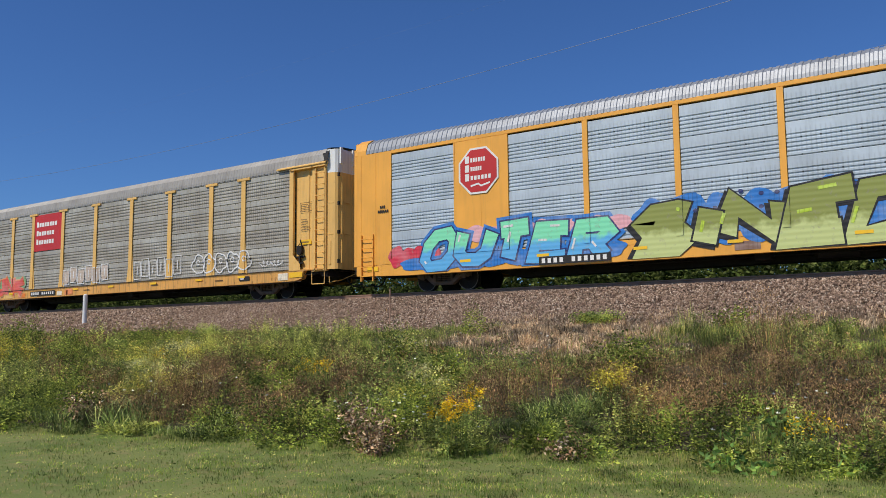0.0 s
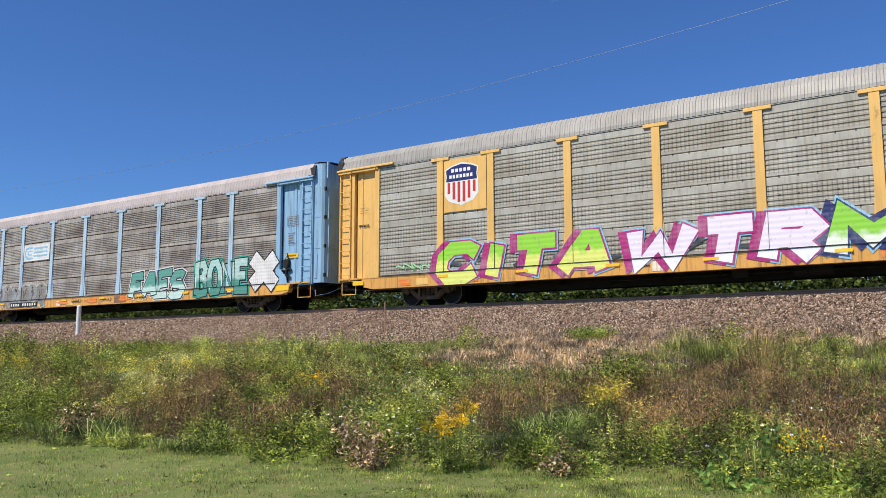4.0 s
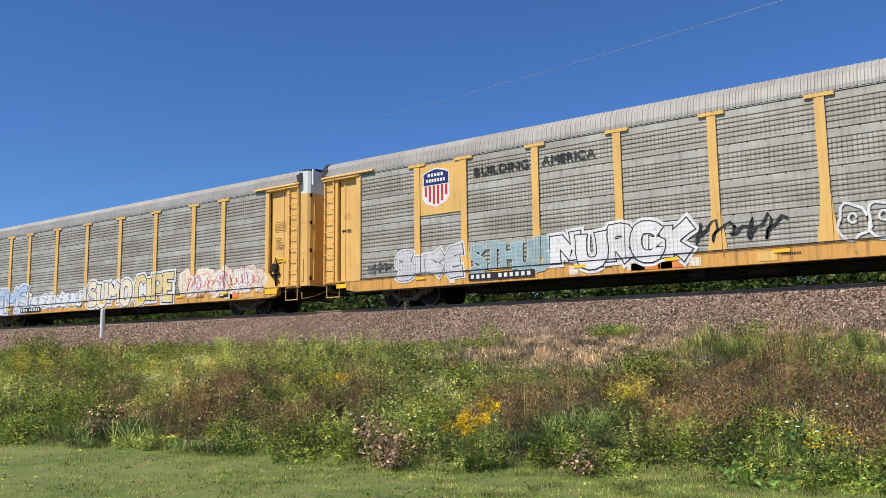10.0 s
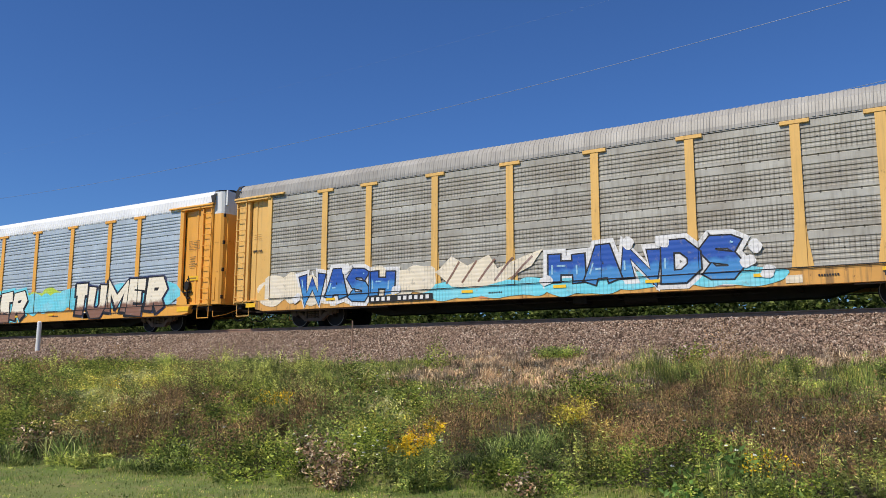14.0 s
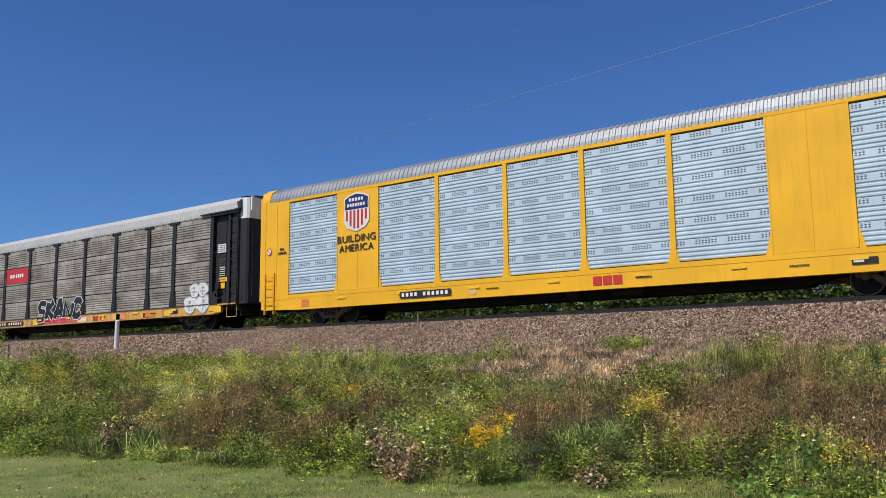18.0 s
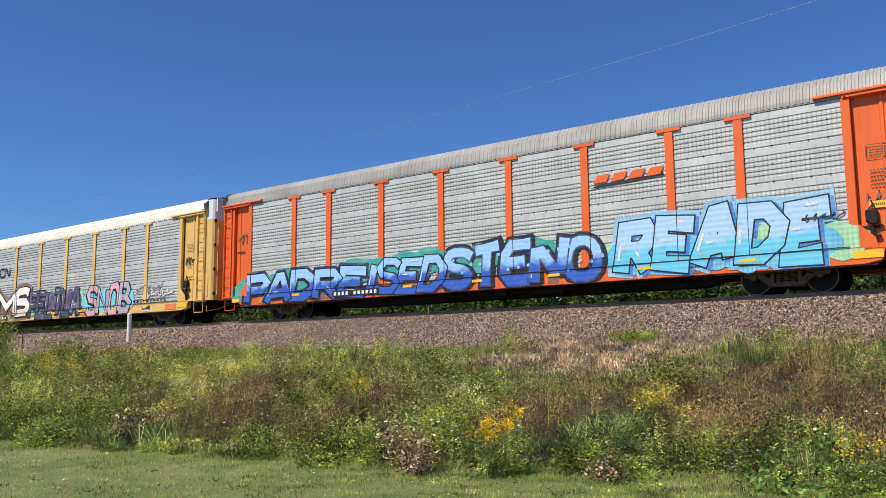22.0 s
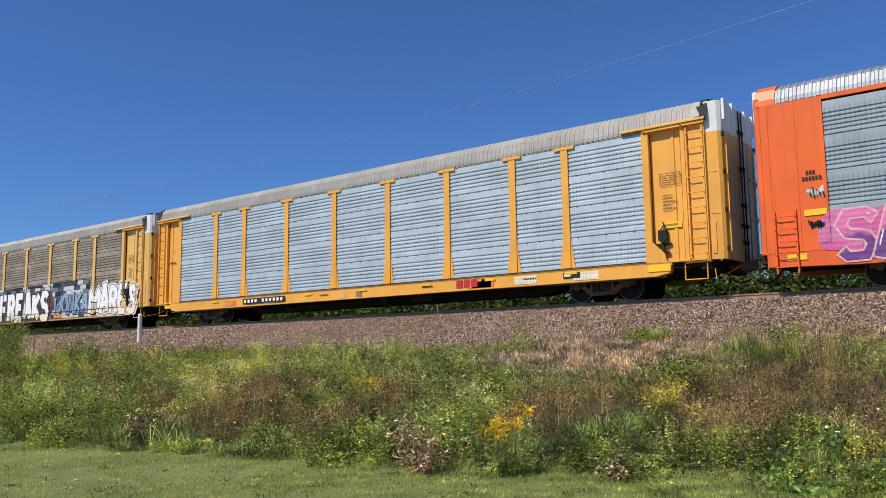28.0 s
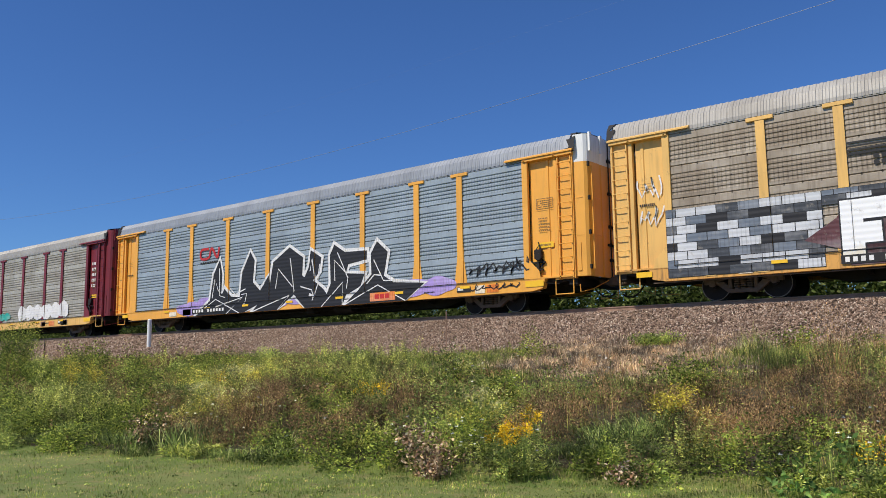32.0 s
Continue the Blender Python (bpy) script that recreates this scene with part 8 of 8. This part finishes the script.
def plant(name, x, y, h, label, category, stem_mat, parts, stems=7, rad=0.18):
    """A single plant: stems and, by name, its leaves or flowers. parts: (name, material, how many, size, from, to height share, spread)."""
    root = tagged(new(name), label, category)
    root.location = on_ground(np.array([x]), np.array([y]))[0]
    a, r = rng.uniform(0, math.tau, stems), rad * rng.uniform(0.2, 1, stems)
    base = np.stack([0.3 * r * np.cos(a), 0.3 * r * np.sin(a), np.full(stems, -0.03)], 1)
    hs = h * rng.uniform(0.75, 1.05, stems)
    v, t = blades(base, hs, np.full(stems, 0.012), a, r / h)
    ob = tagged(new("stem", tri_mesh("stem", v, t, stem_mat)), kind="stuff")
    ob.parent = root
    for pn, mat, n, size, lo, hi, sp in parts:
        i = rng.integers(0, stems, n)
        f = rng.uniform(lo, hi, n)
        q = base[i] + np.stack([np.cos(a[i]) * r[i] * f ** 1.5, np.sin(a[i]) * r[i] * f ** 1.5, hs[i] * f * 0.93], 1) + rng.normal(0, sp, (n, 3)) * [1, 1, 0.6]
        v, t = leaves(q, ball(n) * [1, 1, 0.7], size * rng.uniform(0.6, 1.2, n), size * rng.uniform(0.3, 0.6, n))
        ob = tagged(new(pn, tri_mesh(pn, v, t, mat)), kind="stuff")
        ob.parent = root


for x, y, h, k in ((-6.45, 9.3, 0.78, 1.0), (-6.3, 9.45, 0.82, 0.8), (-6.6, 9.45, 0.8, 0.9), (-6.6, 10.2, 0.86, 0.7), (-10.6, 11.0, 0.8, 0.4), (-10.35, 11.1, 0.8, 0.35), (-2.25, 10.2, 0.66, 0.22), (-2.0, 10.3, 0.7, 0.22), (-16.0, 11.6, 0.8, 0.4)):
    plant("goldenrod", x, y, h, "goldenrod plant with a bright yellow flower head", "wildflower", GRASS, [("flower_head", YELLOW, int(420 * k), 0.034, 0.9, 1.02, 0.036), ("leaf", LEAFY, 300, 0.05, 0.1, 0.85, 0.06)], 7, 0.2)
for x, y, h, mat in ((-5.5, 12.2, 0.66, YLEAF), (-5.3, 12.3, 0.7, YLEAF), (-4.65, 11.6, 0.66, OLEAF), (-20.7, 10.6, 1.1, YLEAF), (-21.6, 11.0, 1.3, YLEAF), (-20.0, 10.8, 1.0, YLEAF)):
    plant("yellowing_shrub", x, y, h, "small shrub with leaves turning yellow", "shrub", BROWN, [("foliage", mat, 420, 0.05, 0.6, 1.05, 0.06), ("lower_foliage", LEAFY, 260, 0.055, 0.1, 0.7, 0.08)], 8, 0.22)
for x, y, h in ((-14.6, 10.6, 0.75), (-15.1, 10.7, 0.7), (-15.6, 10.8, 0.75), (-14.2, 10.9, 0.8), (-16.3, 12.6, 0.8), (-17.0, 12.8, 0.85), (-17.6, 13.0, 0.8), (-8.5, 11.7, 0.6), (-8.9, 11.9, 0.7), (-11.3, 14.6, 0.7)):
    plant("pale_flowering_weed", x, y, h, "weed with flat pale yellow flower clusters", "wildflower", GRASS, [("flower_head", CREAMF, 300, 0.05, 0.86, 1.02, 0.055), ("leaf", PALE, 220, 0.055, 0.2, 0.85, 0.06)], 9, 0.34)
for x, y, h in ((-7.5, 9.0, 0.6), (-7.3, 8.8, 0.45), (-7.9, 9.15, 0.65), (-8.4, 9.5, 0.6), (-14.1, 8.6, 0.6), (-4.9, 9.9, 0.32)):
    plant("withered_shrub", x, y, h, "withered brown shrub with curled pale leaves", "shrub", BROWN, [("dead_leaf", WITHER, 320, 0.07, 0.1, 1.05, 0.09)], 12, 0.32)
for x, y, h in ((-2.75, 10.7, 0.55), (-2.55, 10.9, 0.6), (-3.1, 10.3, 0.4), (-3.0, 9.95, 0.26), (-1.6, 10.3, 0.22), (-2.6, 9.9, 0.2)):
    plant("burdock", x, y, h, "burdock plant with large pale green leaves", "weed", LEAFY, [("large_leaf", BIGLEAF, 46, 0.11, 0.15, 0.95, 0.09)], 7, 0.24)
for x, y, h in ((-9.3, 20.3, 0.3), (-9.05, 20.35, 0.3), (-9.55, 20.4, 0.24), (-5.95, 13.9, 0.8), (-5.7, 14.1, 0.7), (-10.9, 14.0, 0.85), (-9.0, 12.9, 0.7), (-0.6, 13.5, 0.9), (-22.5, 12.0, 1.2), (-23.6, 12.6, 1.4), (-28.0, 12.2, 1.7), (-29.5, 13.0, 1.9), (-31.5, 13.6, 2.1), (-34.0, 15.3, 2.2), (-35.5, 15.8, 2.4), (-33.0, 14.2, 1.3), (-24.2, 12.0, 1.0), (-26.0, 15.6, 0.8), (-5.4, 19.0, 0.6), (-14.0, 13.3, 0.6), (-17.9, 11.0, 0.8)):
    plant("green_shrub", x, y, h, "dense dark green shrub on the bank", "shrub", BROWN, [("foliage", LEAFY if h < 0.31 else DARKLEAF, 900 if h < 0.9 else 1900, 0.07, 0.12, 1.05, 0.11)], 14, 0.42 if h < 0.9 else 0.6)


def build_cream_flowers():
    """Flat-topped sprays of creamy flowers over the pale weeds."""
    mat = foliage("cream_flower", [(0.0, lin(150, 150, 84)), (0.5, lin(206, 202, 128)), (1.0, lin(236, 230, 170))], 0.8, 0.3)
    pts = []
    for cx, cy, rx, ry, n in ((-14.8, 10.5, 0.5, 0.18, 16), (-14.3, 11.05, 0.4, 0.2, 9), (-13.3, 8.95, 0.12, 0.1, 3), (-14.0, 10.9, 0.6, 0.3, 5), (-8.6, 12.5, 0.7, 0.5, 7)):
        pts.append(np.stack([rng.normal(cx, rx, n), rng.normal(cy, ry, n)], 1))
    xy = np.concatenate(pts)
    q = on_ground(xy[:, 0], xy[:, 1])
    q[:, 2] += rng.uniform(0.3, 0.46, len(q))
    m = 70
    q = np.repeat(q, m, 0)
    a, r = rng.uniform(0, math.tau, len(q)), 0.13 * np.sqrt(rng.uniform(0, 1, len(q)))
    q = q + np.stack([r * np.cos(a), r * np.sin(a), 0.03 * rng.normal(size=len(q)) - 1.5 * r * r], 1)
    stuff("cream_flowers", [leaves(q, ball(len(q)) * [1, 1, 0.4], rng.uniform(0.012, 0.03, len(q)), rng.uniform(0.009, 0.018, len(q)), np.tile([0.0, -0.4, 1.0], (len(q), 1)))], mat, "flat creamy flower heads over pale weeds", "wildflowers")


build_cream_flowers()


def build_stake():
    bm = bmesh.new()
    rod(bm, (0, 0, -0.2), (0.03, 0, 0.55), 0.035, 7, 0.03)
    rod(bm, (0.03, 0, 0.54), (0.0, 0.02, 1.15), 0.03, 7, 0.018)
    ob = part("wooden_stake", bm, TIE_MAT, None)
    ob.location = on_ground(np.array([-40.6]), np.array([19.3]))[0]
    tagged(ob, "thin weathered wooden stake beside the ballast", "stake")


build_stake()


def build_white_flowers():
    pts = []
    for cx, cy, r, n in ((-6.9, 8.9, 0.5, 22), (-2.6, 10.7, 0.5, 9), (-1.4, 10.9, 0.6, 6), (-12.0, 9.2, 1.5, 18), (-8.5, 13.0, 2.5, 24)):
        pts.append(np.stack([rng.normal(cx, r, n), rng.normal(cy, r * 0.6, n)], 1))
    xy = np.concatenate(pts)
    q = on_ground(xy[:, 0], xy[:, 1])
    q[:, 2] += rng.uniform(0.45, 0.85, len(q))
    q = np.repeat(q, 6, 0)
    stuff("white_flowers", [leaves(q, ball(len(q)) * [1, 1, 0.4], np.full(len(q), 0.028), np.full(len(q), 0.018))], WHITEF, "tiny white wildflowers among the weeds", "wildflowers")


build_white_flowers()


def build_stones():
    def spots(n, x0, x1):
        x = rng.uniform(x0, x1, n)
        y = 19.7 + 3.6 * rng.uniform(0, 1, n)
        keep = rng.uniform(0, 1, n) < np.clip((y - 19.5) / 0.7, 0.12, 1)
        return x[keep], y[keep]
    oct_v = np.array([(1, 0, 0), (-1, 0, 0), (0, 1, 0), (0, -1, 0), (0, 0, 1), (0, 0, -1)], float)
    oct_t = np.array([(0, 2, 4), (2, 1, 4), (1, 3, 4), (3, 0, 4), (3, 1, 5), (0, 3, 5)])
    out = []
    for n, x0, x1, size in ((80000, -28, 2, 0.027), (34000, -62, -28, 0.038)):
        x, y = spots(n, x0, x1)
        m = len(x)
        z = bed_z(y) + rng.uniform(-0.02, 0.045, m)
        v = oct_v[None] * (size * rng.uniform(0.6, 1.45, (m, 1, 3))) + rng.normal(0, size * 0.22, (m, 6, 3))
        a = rng.uniform(0, math.tau, m)
        tl = rng.uniform(-0.7, 0.7, m)
        vx, vy, vz = v[..., 0], v[..., 1], v[..., 2]
        vx, vz = vx * np.cos(tl)[:, None] - vz * np.sin(tl)[:, None], vx * np.sin(tl)[:, None] + vz * np.cos(tl)[:, None]
        c, s = np.cos(a)[:, None], np.sin(a)[:, None]
        v = np.stack([vx * c - vy * s, vx * s + vy * c, vz], 2) + np.stack([x, y, z], 1)[:, None]
        t = oct_t[None] + (np.arange(m) * 6)[:, None, None]
        out.append((v.reshape(-1, 3), t.reshape(-1, 3)))
    stuff("ballast_stones", out, STONES, "loose pinkish grey ballast stones", "stones")


build_stones()


def build_post():
    bm = bmesh.new()
    rod(bm, (0, 0, -0.35), (0, 0, 1.3), 0.1, 18, 0.095)
    rod(bm, (0, 0, 1.3), (0, 0, 1.34), 0.095, 18, 0.05)
    ob = part("marker_post", bm, W_PAINT, None)
    ob.matrix_basis = pose(-34.9, 21.45, 2.35, 0, 3.0, -30)
    tagged(ob, "round white marker post leaning in the ballast", "post")
    for x, y, h in ((-43.0, 20.5, 0.95), (-16.47, 20.55, 1.15)):
        bm = bmesh.new()
        rod(bm, (0, 0, -0.3), (0.02, 0, h), 0.022, 6)
        s = part("metal_stake", bm, RAIL_MAT, None)
        s.location = (x, y, float(bed_z(y)))
        tagged(s, "thin rusty metal stake beside the track", "stake")


build_post()


def build_wires():
    wire_mat = plain("bare_aluminium_wire", lin(150, 158, 172), 0.4, 0.3, 0.1)
    root = tagged(new("power_line"), "overhead power line strung beyond the track", "power line")
    root.location = (0, 34, 0)
    low, reach = -45.0, 75.0
    for z0, y, r, k in ((14.2, 0, 0.012, 0.00093), (10.95, 0.8, 0.012, 0.00093), (9.6, -0.6, 0.012, 0.00093), (18.0, 0.3, 0.0016, 0.0004)):
        bm = bmesh.new()
        xs = np.linspace(low - reach, low + reach, 61)
        rings = [[bm.verts.new((a, y + r * math.cos(q), z0 + k * (a - low) ** 2 + r * math.sin(q))) for q in np.arange(5) * math.tau / 5] for a in xs]
        for p, q in zip(rings, rings[1:]):
            for i in range(5):
                bm.faces.new((p[i], p[(i + 1) % 5], q[(i + 1) % 5], q[i]))
        part("wire", bm, wire_mat, root, "thin sagging bare wire")
    for s in (-1, 1):
        bm = bmesh.new()
        rod(bm, (low + s * reach, 0.15, 1.0), (low + s * reach, 0.15, 21.0), 0.17, 12, 0.11)
        part("pole", bm, BARK, root)


build_wires()


def build_trees():
    def tree(h, wide, n):
        root = tagged(new("roadside_tree"), "leafy green tree behind the railway track", "tree", "trees behind the track")
        bm = bmesh.new()
        rod(bm, (0, 0, -0.2), (0.1, 0, h * 0.55), 0.13, 8, 0.07)
        for i in range(5):
            a = i * 1.3
            rod(bm, (0.06, 0, h * (0.25 + 0.06 * i)), (math.cos(a) * wide * 0.55, math.sin(a) * wide * 0.55, h * (0.55 + 0.07 * i)), 0.05, 6, 0.02)
        part("trunk", bm, BARK, root)
        c = rng.normal(0, 1, (26, 3)) * [wide * 0.42, wide * 0.42, h * 0.2] + [0, 0, h * 0.55]
        q = c[rng.integers(0, 26, n)] + rng.normal(0, 0.26 * wide * 0.5, (n, 3))
        q[:, 2] = np.clip(q[:, 2], 0.15, h)
        v, t = leaves(q, ball(n) * [1, 1, 0.6], rng.uniform(0.12, 0.28, n), rng.uniform(0.08, 0.17, n))
        ob = tagged(new("crown", tri_mesh("crown", v, t, TREE_LEAF)), kind="stuff")
        ob.parent = root
        return root
    protos = [tree(3.4, 2.4, 2600), tree(2.6, 2.8, 2600), tree(4.2, 2.2, 2600)]
    place_at = []
    for i in range(80):
        place_at.append((-92 + i * 1.45 + rng.uniform(-0.8, 0.8), rng.uniform(31.5, 36), rng.integers(0, 3)))
    place_at += [(-11.2, 38, 2), (-13.2, 37, 2)]
    for j, (x, y, k) in enumerate(place_at):
        k = int(k)
        m = Matrix.Translation((x, y, 1.5 + (0.5 if j >= 80 else 0) - (0.0 if j < 80 else 0.4))) @ Matrix.Rotation(rng.uniform(0, 6), 4, "Z")
        if j < 3:
            protos[j].matrix_basis = m
        else:
            copy_thing(protos[k], m)


build_trees()


def build_scrub():
    n = 80000
    x, y = rng.uniform(-98, 14, n), rng.uniform(30.2, 32.2, n)
    top = 3.3 + 0.4 * field(x, y * 0, 21, 0.7) + 0.3 * field(x, y, 22, 2.0)
    q = np.stack([x, y, 1.5 + top * rng.uniform(0, 1, n) ** 0.55], 1)
    stuff("trackside_scrub", [leaves(q, ball(n) * [1, 1, 0.6], rng.uniform(0.14, 0.3, n), rng.uniform(0.08, 0.16, n))], TREE_LEAF, "dense dark green scrub beyond the track", "scrub")


build_scrub()


# ---- what moves ----
def along(t):
    """How far the first wagon's middle has come along the track, in metres."""
    return -6.332 + 14.2583 * t - 0.01849 * t * t


def motions():
    for i, c in enumerate(CARS):
        walk(c, [(t, pose(along(t) - i * CAR, TRACK, RAIL)) for t in np.arange(0, 32.01, 0.5)])
    for w, dx, x, c in WHEELS:
        i = CARS.index(c)
        rows, last = [], None
        for f in range(961):
            t = f / FPS
            s = along(t) - i * CAR + x
            if -80 < s < 30:
                rows.append((t, s))
        ends = [(0.0, rows[0][1])] * (rows[0][0] > 0) + rows + [(32.0, rows[-1][1])] * (rows[-1][0] < 31.99)
        walk(w, [(t, Matrix.Translation((dx, 0, 0.42)) @ Matrix.Rotation(s / 0.42, 4, "Y")) for t, s in ends])


motions()
